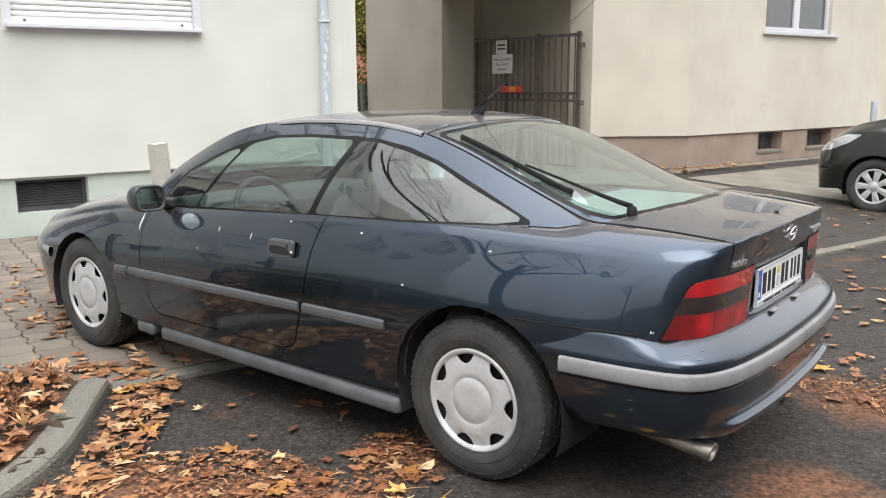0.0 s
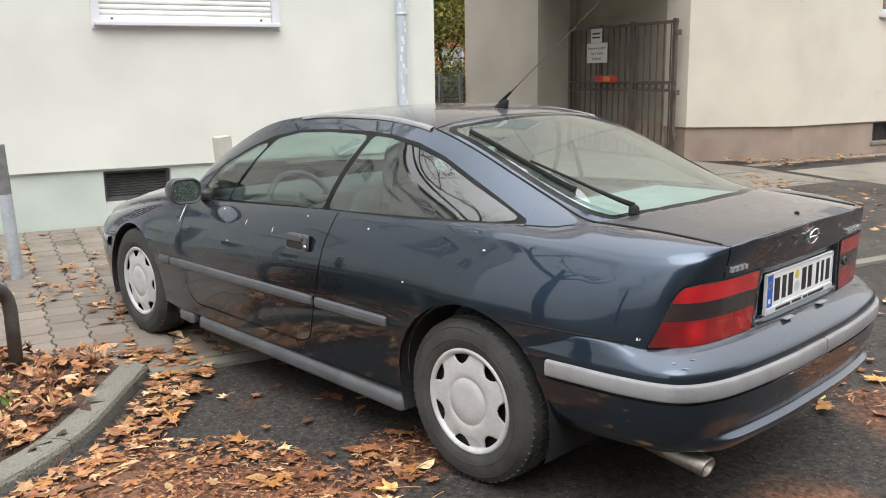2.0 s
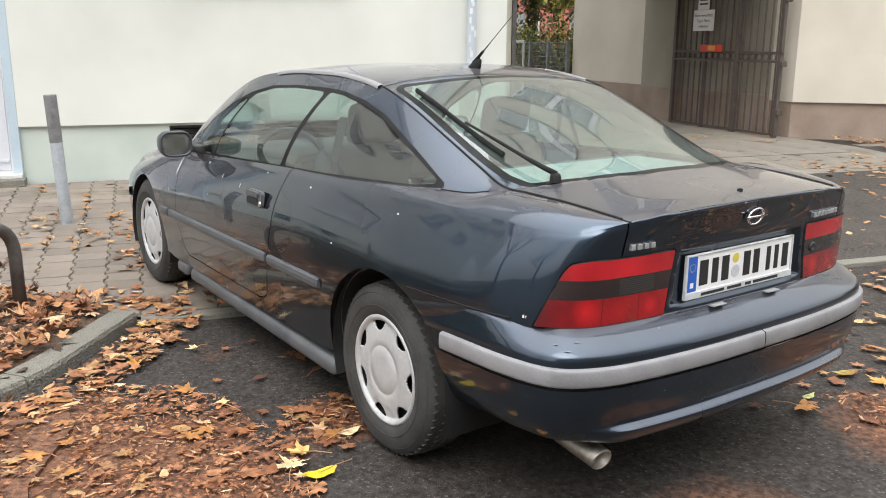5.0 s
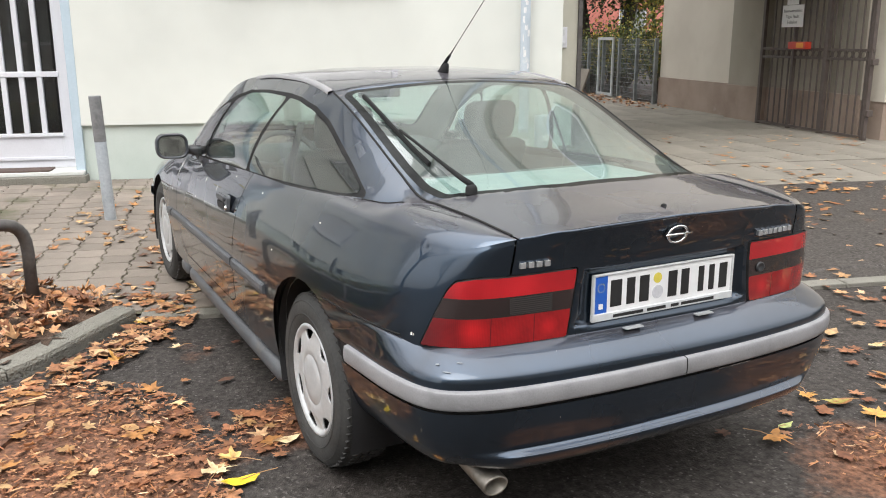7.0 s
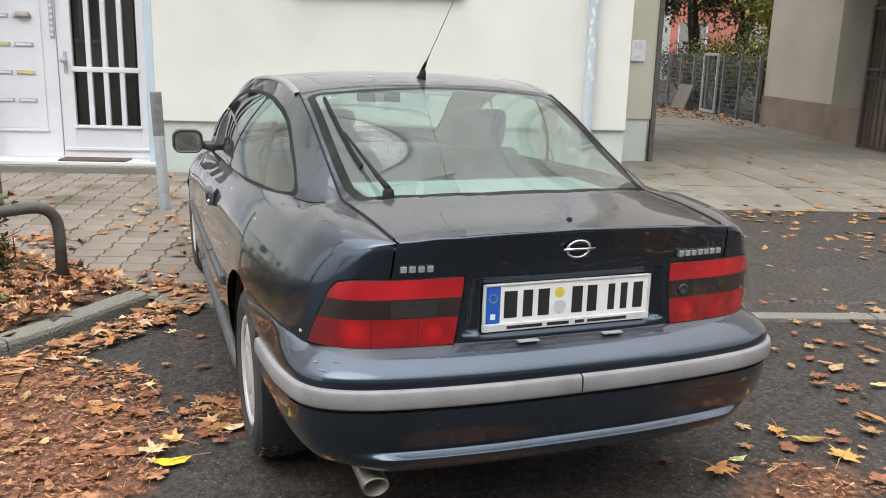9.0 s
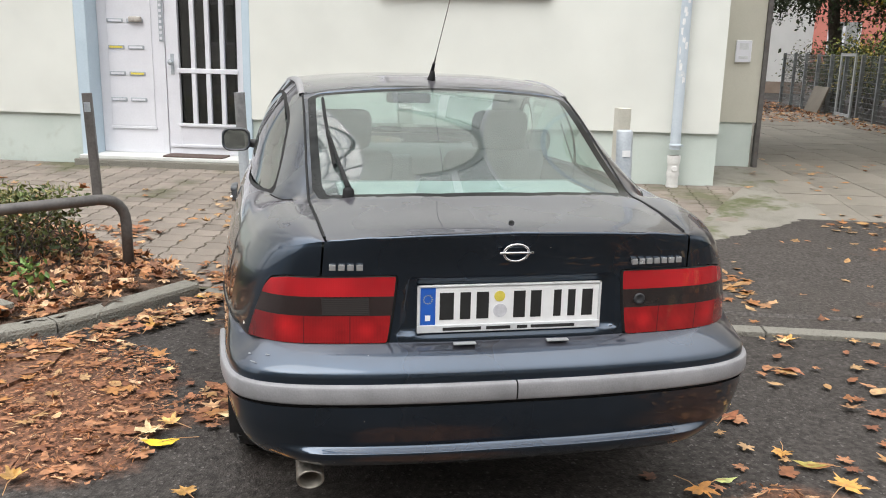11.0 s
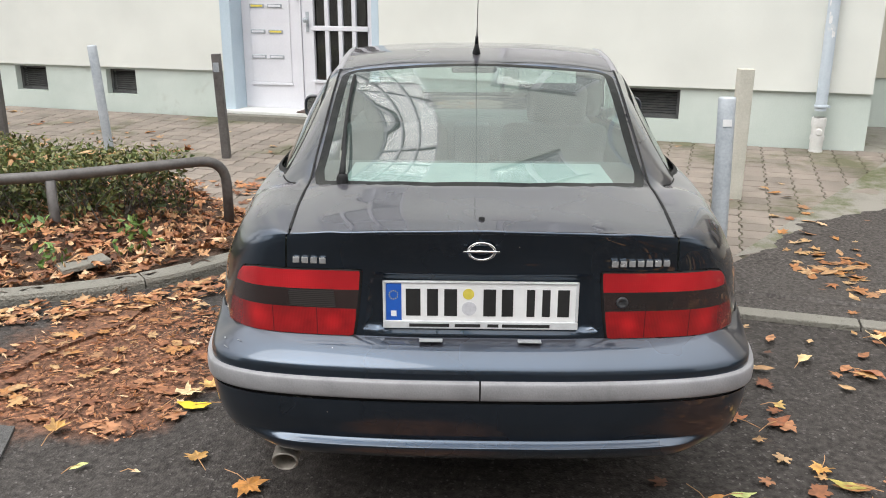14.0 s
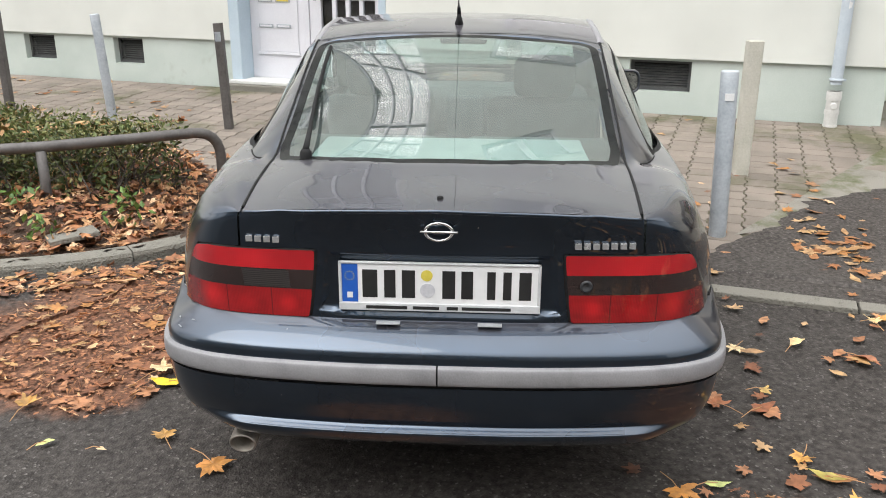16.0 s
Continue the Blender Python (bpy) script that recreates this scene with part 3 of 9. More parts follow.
M_GREY_PLASTIC = surface("grey_bumper_plastic", (0.190, 0.188, 0.196), (0.260, 0.257, 0.266), 9, 0.45, bump=0.1, fine=200, stain=(0.18, 0.178, 0.182), stain_scale=5)
M_CAP = surface("silver_hubcap_paint", (0.44, 0.45, 0.46), (0.56, 0.57, 0.58), 7, 0.42, metal=0.25, bump=0.05, stain=(0.36, 0.35, 0.34), stain_scale=6)
M_CHROME = surface("chrome", (0.75, 0.75, 0.75), (0.85, 0.85, 0.85), 5, 0.12, metal=1.0, bump=0)
M_EXHAUST = surface("dull_exhaust_steel", (0.20, 0.18, 0.155), (0.38, 0.35, 0.31), 12, 0.5, metal=0.9, bump=0.1)
M_CAR_GLASS = glass("tinted_car_glass", (0.70, 0.85, 0.81), 0.20, 0.010)
# mint veil: dust, plus painted haze of the bright surroundings
M_VEILED_GLASS = glass("veiled_rear_glass", (0.74, 0.88, 0.84), 0.24, 0.07, (0.60, 0.72, 0.69))
M_UPHOLSTERY = surface("grey_upholstery", (0.060, 0.066, 0.066), (0.100, 0.108, 0.107), 12, 0.9, bump=0.2, fine=150)
M_MIRROR_SHELL = surface("dark_mirror_shell", (0.022, 0.025, 0.032), (0.036, 0.040, 0.048), 9, 0.35, bump=0.05, fine=200, coat=0.4)
M_MIRROR = surface("mirror_glass", (0.62, 0.66, 0.66), (0.66, 0.70, 0.70), 5, 0.04, metal=1.0, bump=0, rough_var=0.01)
M_DASH = surface("dark_grey_dash", (0.05, 0.052, 0.055), (0.08, 0.082, 0.085), 8, 0.7, bump=0.1)
M_SHELF = surface("grey_felt_shelf", (0.28, 0.33, 0.32), (0.36, 0.42, 0.41), 10, 0.95, bump=0.2)
CAR = Matrix(((-math.cos(radians(16.3)), math.sin(radians(16.3)), 0, -2.636), (-math.sin(radians(16.3)), -math.cos(radians(16.3)), 0, 3.19), (0, 0, 1, 0), (0, 0, 0, 1)))
car = thing("car", "dark metallic blue two-door coupe parked nose-in among fallen leaves", "car", CAR)


def spline(keys, sub):
    """Catmull-Rom through rows of numbers, sub steps between each two."""
    k = np.array(keys, float)
    k = np.vstack([2 * k[0] - k[1], k, 2 * k[-1] - k[-2]])
    out = []
    for i in range(1, len(k) - 2):
        for j in range(sub):
            t = j / sub
            a, b, c, d = k[i - 1], k[i], k[i + 1], k[i + 2]
            out.append(0.5 * (2 * b + (c - a) * t + (2 * a - 5 * b + 4 * c - d) * t * t + (3 * b - a - 3 * c + d) * t ** 3))
    out.append(k[-2])
    return np.array(out)


# stations from the tail corner to the nose: rail x y z, shoulder x y z, height on the centre line, bow of the centre line
ST = [
    (-0.829, 0.519, 0.932, -0.829, 0.519, 0.932, 0.957, -0.046),
    (-0.750, 0.525, 0.940, -0.765, 0.625, 0.908, 0.970, -0.040),
    (-0.600, 0.535, 0.952, -0.620, 0.690, 0.907, 0.988, -0.020),
    (-0.440, 0.544, 0.958, -0.460, 0.710, 0.914, 1.014, -0.005),
    (-0.313, 0.548, 0.964, -0.330, 0.722, 0.919, 1.047, 0.0),
    (-0.170, 0.548, 1.020, -0.170, 0.735, 0.921, 1.099, 0.0),
    (0.000, 0.546, 1.090, 0.000, 0.745, 0.922, 1.156, 0.0),
    (0.220, 0.544, 1.180, 0.220, 0.752, 0.9215, 1.229, 0.0),
    (0.416, 0.543, 1.243, 0.420, 0.757, 0.920, 1.286, 0.0),
    (0.600, 0.545, 1.274, 0.600, 0.759, 0.915, 1.309, 0.0),
    (0.800, 0.550, 1.287, 0.800, 0.760, 0.909, 1.318, 0.0),
    (1.150, 0.573, 1.282, 1.200, 0.758, 0.890, 1.312, 0.0),
    (1.500, 0.615, 1.228, 1.550, 0.752, 0.871, 1.262, 0.0),
    (1.900, 0.662, 1.045, 1.900, 0.745, 0.852, 1.100, 0.0),
    (2.120, 0.695, 0.885, 2.130, 0.752, 0.835, 1.000, 0.0),
    (2.500, 0.690, 0.832, 2.500, 0.755, 0.785, 0.895, 0.0),
    (2.900, 0.665, 0.760, 2.920, 0.735, 0.700, 0.830, 0.0),
    (3.200, 0.600, 0.690, 3.220, 0.670, 0.635, 0.755, 0.0),
    (3.380, 0.450, 0.640, 3.400, 0.500, 0.600, 0.695, 0.0),
    (3.420, 0.300, 0.625, 3.450, 0.300, 0.590, 0.665, 0.0),
]
# the flank below the shoulder, level by level, for the same stations, with the tail and nose faces at the ends: x y z
def side(x, *yz):
    return [c for y, z in yz for c in (x, y, z)]


FL = [
    [-0.875, 0, 0.957, -0.866, 0, 0.93, -0.842, 0, 0.85, -0.832, 0, 0.74, -0.832, 0, 0.66, -0.835, 0, 0.57],
    [-0.866, 0.26, 0.950, -0.858, 0.26, 0.925, -0.836, 0.26, 0.85, -0.828, 0.26, 0.74, -0.828, 0.26, 0.66, -0.83, 0.26, 0.57],
    [-0.829, 0.519, 0.932, -0.826, 0.535, 0.905, -0.812, 0.552, 0.83, -0.800, 0.568, 0.73, -0.793, 0.575, 0.65, -0.79, 0.575, 0.57],
    [-0.765, 0.625, 0.908, -0.760, 0.645, 0.88, -0.744, 0.675, 0.81, -0.727, 0.697, 0.72, -0.715, 0.706, 0.65, -0.71, 0.706, 0.57],
    [-0.620, 0.690, 0.907, -0.616, 0.713, 0.87, -0.606, 0.745, 0.80, -0.592, 0.765, 0.71, -0.584, 0.772, 0.64, -0.58, 0.770, 0.55],
    side(-0.46, (0.710, 0.914), (0.733, 0.878), (0.768, 0.80), (0.790, 0.705), (0.798, 0.625), (0.793, 0.49)),
    side(-0.33, (0.722, 0.919), (0.746, 0.885), (0.783, 0.80), (0.808, 0.70), (0.816, 0.61), (0.810, 0.42)),
    side(-0.17, (0.735, 0.921), (0.760, 0.885), (0.799, 0.795), (0.825, 0.69), (0.832, 0.58), (0.822, 0.39)),
    side(0.0, (0.745, 0.922), (0.770, 0.885), (0.812, 0.79), (0.838, 0.68), (0.845, 0.55), (0.832, 0.36)),
    side(0.22, (0.752, 0.9215), (0.777, 0.8825), (0.819, 0.785), (0.842, 0.67), (0.847, 0.53), (0.824, 0.30)),
    side(0.42, (0.757, 0.920), (0.782, 0.88), (0.825, 0.78), (0.846, 0.66), (0.848, 0.51), (0.815, 0.26)),
    side(0.60, (0.759, 0.915), (0.784, 0.875), (0.827, 0.775), (0.847, 0.655), (0.848, 0.505), (0.813, 0.257)),
    side(0.80, (0.760, 0.909), (0.785, 0.87), (0.828, 0.77), (0.848, 0.65), (0.848, 0.50), (0.812, 0.255)),
    side(1.20, (0.758, 0.890), (0.784, 0.852), (0.827, 0.76), (0.848, 0.645), (0.848, 0.50), (0.812, 0.255)),
    side(1.55, (0.752, 0.871), (0.780, 0.835), (0.825, 0.75), (0.846, 0.64), (0.847, 0.50), (0.812, 0.255)),
    side(1.90, (0.745, 0.852), (0.775, 0.82), (0.82, 0.74), (0.842, 0.63), (0.845, 0.50), (0.812, 0.258)),
    side(2.13, (0.752, 0.835), (0.780, 0.80), (0.822, 0.72), (0.842, 0.62), (0.845, 0.50), (0.82, 0.262)),
    side(2.50, (0.755, 0.785), (0.785, 0.755), (0.822, 0.69), (0.838, 0.60), (0.840, 0.50), (0.82, 0.30)),
    side(2.92, (0.735, 0.700), (0.768, 0.675), (0.798, 0.62), (0.81, 0.55), (0.81, 0.44), (0.79, 0.26)),
    side(3.22, (0.670, 0.635), (0.700, 0.61), (0.73, 0.565), (0.74, 0.50), (0.735, 0.40), (0.70, 0.235)),
    [3.40, 0.500, 0.600, 3.42, 0.52, 0.58, 3.45, 0.54, 0.54, 3.47, 0.545, 0.49, 3.465, 0.54, 0.38, 3.42, 0.50, 0.22],
    [3.45, 0.300, 0.590, 3.475, 0.30, 0.57, 3.505, 0.305, 0.535, 3.53, 0.31, 0.49, 3.52, 0.31, 0.38, 3.47, 0.30, 0.21],
    [3.465, 0.0, 0.585, 3.49, 0, 0.565, 3.53, 0, 0.53, 3.555, 0, 0.49, 3.545, 0, 0.38, 3.49, 0, 0.21],
]
SUB = 12
stn = spline(ST, SUB)
flk = spline(FL, SUB)


def grid_mesh(rows):
    """A bmesh from a grid of points, rows x columns."""
    bm = bmesh.new()
    vs = [[bm.verts.new(p) for p in row] for row in rows]
    for a, b in zip(vs, vs[1:]):
        for k in range(len(a) - 1):
            q = list(dict.fromkeys((a[k], a[k + 1], b[k + 1], b[k])))
            bm.faces.new(q)
    bmesh.ops.remove_doubles(bm, verts=bm.verts, dist=0.0004)
    bmesh.ops.dissolve_degenerate(bm, edges=bm.edges, dist=0.0003)
    return bm


def cut(bm, poly, ax, ok=lambda c: True, closed=True):
    """Cuts the faces of bm along a polygon, given in the two linear coordinates ax (two 3-vectors)."""
    a, b = Vector(ax[0]), Vector(ax[1])
    pts = list(poly)
    for p, q in zip(pts, pts[1:] + (pts[:1] if closed else [])):
        d = (q[0] - p[0], q[1] - p[1])
        n2 = (-d[1], d[0])
        ln = math.hypot(*n2)
        if ln < 1e-7:
            continue
        nrm = (a * n2[0] + b * n2[1]) / ln
        c0 = n2[0] / ln * p[0] + n2[1] / ln * p[1]
        co = nrm * (c0 / nrm.length_squared)
        lo = (min(p[0], q[0]) - 0.012, min(p[1], q[1]) - 0.012)
        hi = (max(p[0], q[0]) + 0.012, max(p[1], q[1]) + 0.012)
        sel = []
        for f in bm.faces:
            us = [v.co.dot(a) for v in f.verts]
            if max(us) < lo[0] or min(us) > hi[0]:
                continue
            ws = [v.co.dot(b) for v in f.verts]
            if max(ws) < lo[1] or min(ws) > hi[1] or not ok(f.calc_center_median()):
                continue
            sel.append(f)
        geom = list({v for f in sel for v in f.verts}) + list({e for f in sel for e in f.edges}) + sel
        if sel:
            bmesh.ops.bisect_plane(bm, geom=geom, dist=1e-5, plane_co=co, plane_no=nrm)


def within(poly, u, w):
    inside = False
    for (x0, y0), (x1, y1) in zip(poly, poly[1:] + poly[:1]):
        if (y0 > w) != (y1 > w) and u < (x1 - x0) * (w - y0) / (y1 - y0) + x0:
            inside = not inside
    return inside


def grown(poly, d):
    """A polygon moved outwards by d (inwards if negative)."""
    area = sum(p[0] * q[1] - q[0] * p[1] for p, q in zip(poly, poly[1:] + poly[:1]))
    s = 1 if area > 0 else -1
    out = []
    for p, q, r in zip(poly[-1:] + poly[:-1], poly, poly[1:] + poly[:1]):
        e1, e2 = Vector((q[0] - p[0], q[1] - p[1])).normalized(), Vector((r[0] - q[0], r[1] - q[1])).normalized()
        n1, n2 = Vector((e1.y, -e1.x)) * s, Vector((e2.y, -e2.x)) * s
        m = (n1 + n2)
        m = m / max(0.35, m.length_squared / 2) if m.length > 1e-6 else n1
        out.append((q[0] + m.x * d, q[1] + m.y * d))
    return out


def smooth_poly(poly, r=0.02, n=4):
    """Rounds the corners of a polygon."""
    out = []
    for p, q, s in zip(poly[-1:] + poly[:-1], poly, poly[1:] + poly[:1]):
        p, q, s = Vector(p), Vector(q), Vector(s)
        rr = min(r, (p - q).length * 0.45, (s - q).length * 0.45)
        a, b = q + (p - q).normalized() * rr, q + (s - q).normalized() * rr
        if (p - q).normalized().dot((s - q).normalized()) < -0.97:
            out.append(tuple(q))
            continue
        for k in range(n + 1):
            t = k / n
            v = a * (1 - t) ** 2 + q * 2 * t * (1 - t) + b * t * t
            out.append((v.x, v.y))
    return out


def take(bm, test):
    """A new bmesh of the faces that pass, taken out of bm."""
    out, vmap, gone = bmesh.new(), {}, []
    for f in bm.faces:
        if test(f.calc_center_median()):
            for v in f.verts:
                if v not in vmap:
                    vmap[v] = out.verts.new(v.co)
            out.faces.new([vmap[v] for v in f.verts])
            gone.append(f)
    bmesh.ops.delete(bm, geom=gone, context="FACES")
    return out


def copy_bm(bm):
    return bm.copy()


def mirror_bm(bm):
    out = bm.copy()
    for v in out.verts:
        v.co.y = -v.co.y
    bmesh.ops.reverse_faces(out, faces=out.faces)
    return out


def joined(*bms):
    out = bmesh.new()
    for b in bms:
        vm = {v: out.verts.new(v.co) for v in b.verts}
        for f in b.faces:
            out.faces.new([vm[v] for v in f.verts])
        b.free()
    bmesh.ops.remove_doubles(out, verts=out.verts, dist=0.0003)
    return out


def both(bm):
    return joined(mirror_bm(bm), bm)


def shell(bm, inward=0.012):
    """A copy moved inwards along the normals."""
    out = bm.copy()
    out.normal_update()
    for v in out.verts:
        v.co -= v.normal * inward
    return out


def solid(bm, d):
    """Gives an open sheet thickness d, inwards, along its rim."""
    bm.normal_update()
    bmesh.ops.recalc_face_normals(bm, faces=bm.faces)
    bmesh.ops.solidify(bm, geom=list(bm.faces), thickness=d)
    return bm


XZ = ((1, 0, 0), (0, 0, 1))
XY = ((1, 0, 0), (0, 1, 0))
YZ = ((0, 1, 0), (0, 0, 1))
PZ = ((1, 1, 0), (0, 0, 1))

# the three sheets of one half: flank, upper side, top
rows = []
for r in flk:
    lev = spline(r.reshape(-1, 3), 5)
    rows.append([tuple(p) for p in lev])
bm_low = grid_mesh(rows)
bm_low.normal_update()
CREASE, crease_line = 0.957, []
ease = lambda t: (lambda k: k * k * (3 - 2 * k))(max(0.0, min(1.0, t)))
rows = []
for r in stn:
    rail, sh = Vector(r[0:3]), Vector(r[3:6])
    d = rail - sh
    outn = Vector((0, d.z, -d.y)).normalized() if d.length > 1e-4 else Vector((0, 0, 1))
    b = 0.030 * min(1, d.length / 0.3) + 0.012 * min(1, d.length / 0.15)
    # the flat pillar stands on a small ledge above the shoulder
    kc = max(0.08, min(0.72, (CREASE - sh.z) / d.z)) if d.z > 0.012 else 0.5
    flat = ease((r[0] + 0.40) / 0.17) * ease((0.62 - r[0]) / 0.30)
    row = []
    for k in [kc * i / 5 for i in range(6)] + [kc + (1 - kc) * i / 14 for i in range(1, 15)]:
        round_ = b * 4 * k * (1 - k) * (1 - 0.3 * k)
        low = -0.017 * k / kc + 0.004 * 4 * (k / kc) * (1 - k / kc) if k <= kc else -0.017 * (1 - k) / (1 - kc) + 0.008 * 4 * (k - kc) * (1 - k) / (1 - kc) ** 2
        row.append(tuple(sh + d * k + outn * (round_ + (low - round_) * flat)))
    crease_line.append(row[5])
    rows.append(row)
bm_up = grid_mesh(rows)
rows = []
for r in stn:
    rail, zc, bow = Vector(r[0:3]), r[6], r[7]
    row = []
    for k in range(15):
        y = rail.y * (1 - k / 14)
        f = 1 - (y / rail.y) ** 2
        row.append((rail.x + bow * f, y, rail.z + (zc - rail.z) * (1 - abs(y / rail.y) ** 2.8)))
    rows.append(row)
bm_top = grid_mesh(rows)
for b in (bm_low, bm_up, bm_top):
    bmesh.ops.recalc_face_normals(b, faces=b.faces)
    b.normal_update()
    f = max(b.faces, key=lambda q: q.calc_area())
    if f.normal.dot(f.calc_center_median() - Vector((1.2, 0, 0.5))) < 0:
        bmesh.ops.reverse_faces(b, faces=b.faces)

# outlines
arch = lambda cx, cz, r: [(cx + r * math.cos(radians(a)), cz + r * math.sin(radians(a))) for a in range(0, 360, 12)]
ARCH_R, ARCH_F = arch(-0.015, 0.305, 0.362), arch(2.600, 0.322, 0.342)
DOORP = smooth_poly([(2.005, 0.99), (2.02, 0.62), (1.965, 0.36), (1.92, 0.322), (1.00, 0.318), (0.925, 0.345), (0.845, 0.54), (0.772, 0.91), (0.765, 0.99)], 0.03, 3)
VENT_G = smooth_poly([(1.93, 0.872), (1.665, 0.880), (1.405, 1.150), (1.47, 1.140), (1.72, 1.035)], 0.02, 3)
DOOR_G = smooth_poly([(1.635, 0.884), (0.885, 0.914), (0.745, 1.208), (1.00, 1.212), (1.20, 1.203), (1.345, 1.172)], 0.025, 3)
QUAR_G = smooth_poly([(0.835, 0.918), (0.700, 1.206), (0.60, 1.200), (0.47, 1.174), (0.32, 1.128), (0.16, 1.062), (-0.105, 0.961), (-0.02, 0.950)], 0.015, 3)
SIDE_G = [grown(q, 0.006) for q in (VENT_G, DOOR_G, QUAR_G)]
TRIM_P = smooth_poly([(1.965, 0.853), (0.86, 0.897), (-0.15, 0.946), (-0.14, 0.961), (0.15, 1.079), (0.31, 1.146), (0.46, 1.194), (0.60, 1.220), (0.74, 1.229), (1.00, 1.230), (1.22, 1.220), (1.39, 1.185), (1.56, 1.125), (1.76, 1.035)], 0.01, 2)
REAR_G = smooth_poly([(0.383, -0.6), (0.383, 0.30), (0.402, 0.48), (0.365, 0.522), (0.05, 0.528), (-0.30, 0.531), (-0.405, 0.512), (-0.485, 0.34), (-0.53, 0.15), (-0.54, -0.6)], 0.03, 3)
FRONT_G = [(1.30, -0.6), (1.30, 0.30), (1.36, 0.48), (1.62, 0.54), (1.95, 0.60), (2.08, 0.60), (2.22, 0.40), (2.30, 0.15), (2.31, -0.6)]

cut(bm_low, ARCH_R, XZ)
cut(bm_low, ARCH_F, XZ)
for q in (ARCH_R, ARCH_F):
    take(bm_low, lambda c: within(q, c.x, c.z)).free()
LAMP = smooth_poly([(p - 0.83, z) for p, z in ((0.318, 0.836), (0.352, 0.634), (0.885, 0.632), (0.815, 0.735), (0.768, 0.800), (0.735, 0.824), (0.66, 0.834))], 0.012, 3)
cut(bm_low, LAMP, PZ, lambda c: c.x < -0.4)
lamp_bm = take(bm_low, lambda c: c.x < -0.4 and within(LAMP, c.x + c.y, c.z))


def pair(name, bm, material, parent, label="", smooth=True):
    """A part for the left side and its mirror image for the right."""
    m = mirror_bm(bm)
    return part(name, bm, material, parent, label, smooth), part(name, m, material, parent, label, smooth)


# black underlay added to darken the gaps, and the lining of the cabin
under = shell(bm_low, 0.016)
bmesh.ops.delete(under, geom=[f for f in under.faces if f.calc_center_median().x < -0.55], context="FACES")

card = shell(bm_low, 0.05)
bmesh.ops.delete(card, geom=[f for f in card.faces if not (0.0 < f.calc_center_median().x < 2.0 and f.calc_center_median().z > 0.32)], context="FACES")
# doors
cut(bm_low, grown(DOORP, 0.003), XZ)
cut(bm_low, grown(DOORP, -0.003), XZ)
door_bm = take(bm_low, lambda c: within(grown(DOORP, -0.003), c.x, c.z))
take(bm_low, lambda c: within(grown(DOORP, 0.003), c.x, c.z)).free()

# tail: lid face between the lamps, with its gap beside the corner and the shallow recess for the plate
lid_gap = [(0.5185, 0.95), (0.5245, 0.95), (0.5335, 0.832), (0.5275, 0.832)]
cut(bm_low, lid_gap, YZ, lambda c: c.x < -0.7)
take(bm_low, lambda c: c.x < -0.7 and within(lid_gap, c.y, c.z)).free()
tail = take(bm_low, lambda c: c.x < -0.76 and c.y < 0.53)
rec = [(-0.1, 0.828), (0.300, 0.828), (0.325, 0.650), (-0.1, 0.650)]
cut(tail, rec, YZ)
cut(tail, grown(rec, -0.012), YZ)
for v in tail.verts:
    if within(grown(rec, -0.010), v.co.y, v.co.z) or (v.co.y < 0.001 and 0.664 < v.co.z < 0.816):
        v.co.x += 0.016

# top: hatch with the rear window, roof, windscreen, bonnet
rail_pts = [(r[0], r[1] - 0.006) for r in stn if r[0] < 0.418]
HATCH = [(-1.0, -0.2), (-1.0, rail_pts[0][1])] + rail_pts + [(0.418, 0.40), (0.405, 0.2), (0.40, -0.2)]
cut(bm_top, HATCH[1:-1], XY, closed=False)
hatch = take(bm_top, lambda c: within(HATCH, c.x, c.y))
ROOFLINE = [(0.424, 0.7), (0.424, 0.40), (0.411, 0.2), (0.406, -0.2)]
cut(bm_top, ROOFLINE, XY, closed=False)
REAR_Z = [(-2, -0.3), (-2, 0.7)] + ROOFLINE
take(bm_top, lambda c: within(REAR_Z, c.x, c.y)).free()
cut(hatch, grown(REAR_G, 0.0), XY)
cut(hatch, grown(REAR_G, -0.030), XY)
rear_glass = take(hatch, lambda c: within(grown(REAR_G, -0.030), c.x, c.y))
rear_frit = take(hatch, lambda c: within(REAR_G, c.x, c.y))
# one even curve for the rear glass
fit_v = [v.co.copy() for b_ in (rear_glass, rear_frit) for v in b_.verts]
TERMS = [(i, j) for i in range(4) for j in (0, 2)]
curve_z = np.linalg.lstsq(np.array([[c.x ** i * c.y ** j for i, j in TERMS] for c in fit_v]), np.array([c.z for c in fit_v]), rcond=None)[0]
glass_z = lambda x, y: float(sum(c * x ** i * y ** j for c, (i, j) in zip(curve_z, TERMS)))
on_edge = {(round(v.co.x, 4), round(v.co.y, 4)) for v in rear_frit.verts}
for b_ in (rear_glass, rear_frit, hatch):
    for v in b_.verts:
        if b_ is not hatch or (round(v.co.x, 4), round(v.co.y, 4)) in on_edge:
            v.co.z = glass_z(v.co.x, v.co.y)


def even_normals(ob):
    """Shades a pane by the even curve itself."""
    out = []
    for v in ob.data.vertices:
        x, y = v.co.x, v.co.y
        e = 0.002
        out.append(Vector((-(glass_z(x + e, y) - glass_z(x - e, y)) / (2 * e), -(glass_z(x, y + e) - glass_z(x, y - e)) / (2 * e), 1)).normalized())
    if ob.data.polygons[0].normal.z < 0:
        ob.data.flip_normals()
    ob.data.normals_split_custom_set_from_vertices(out)


cut(bm_top, FRONT_G, XY)
wind = take(bm_top, lambda c: within(FRONT_G, c.x, c.y))
bonnet = take(bm_top, lambda c: c.x > 2.2)

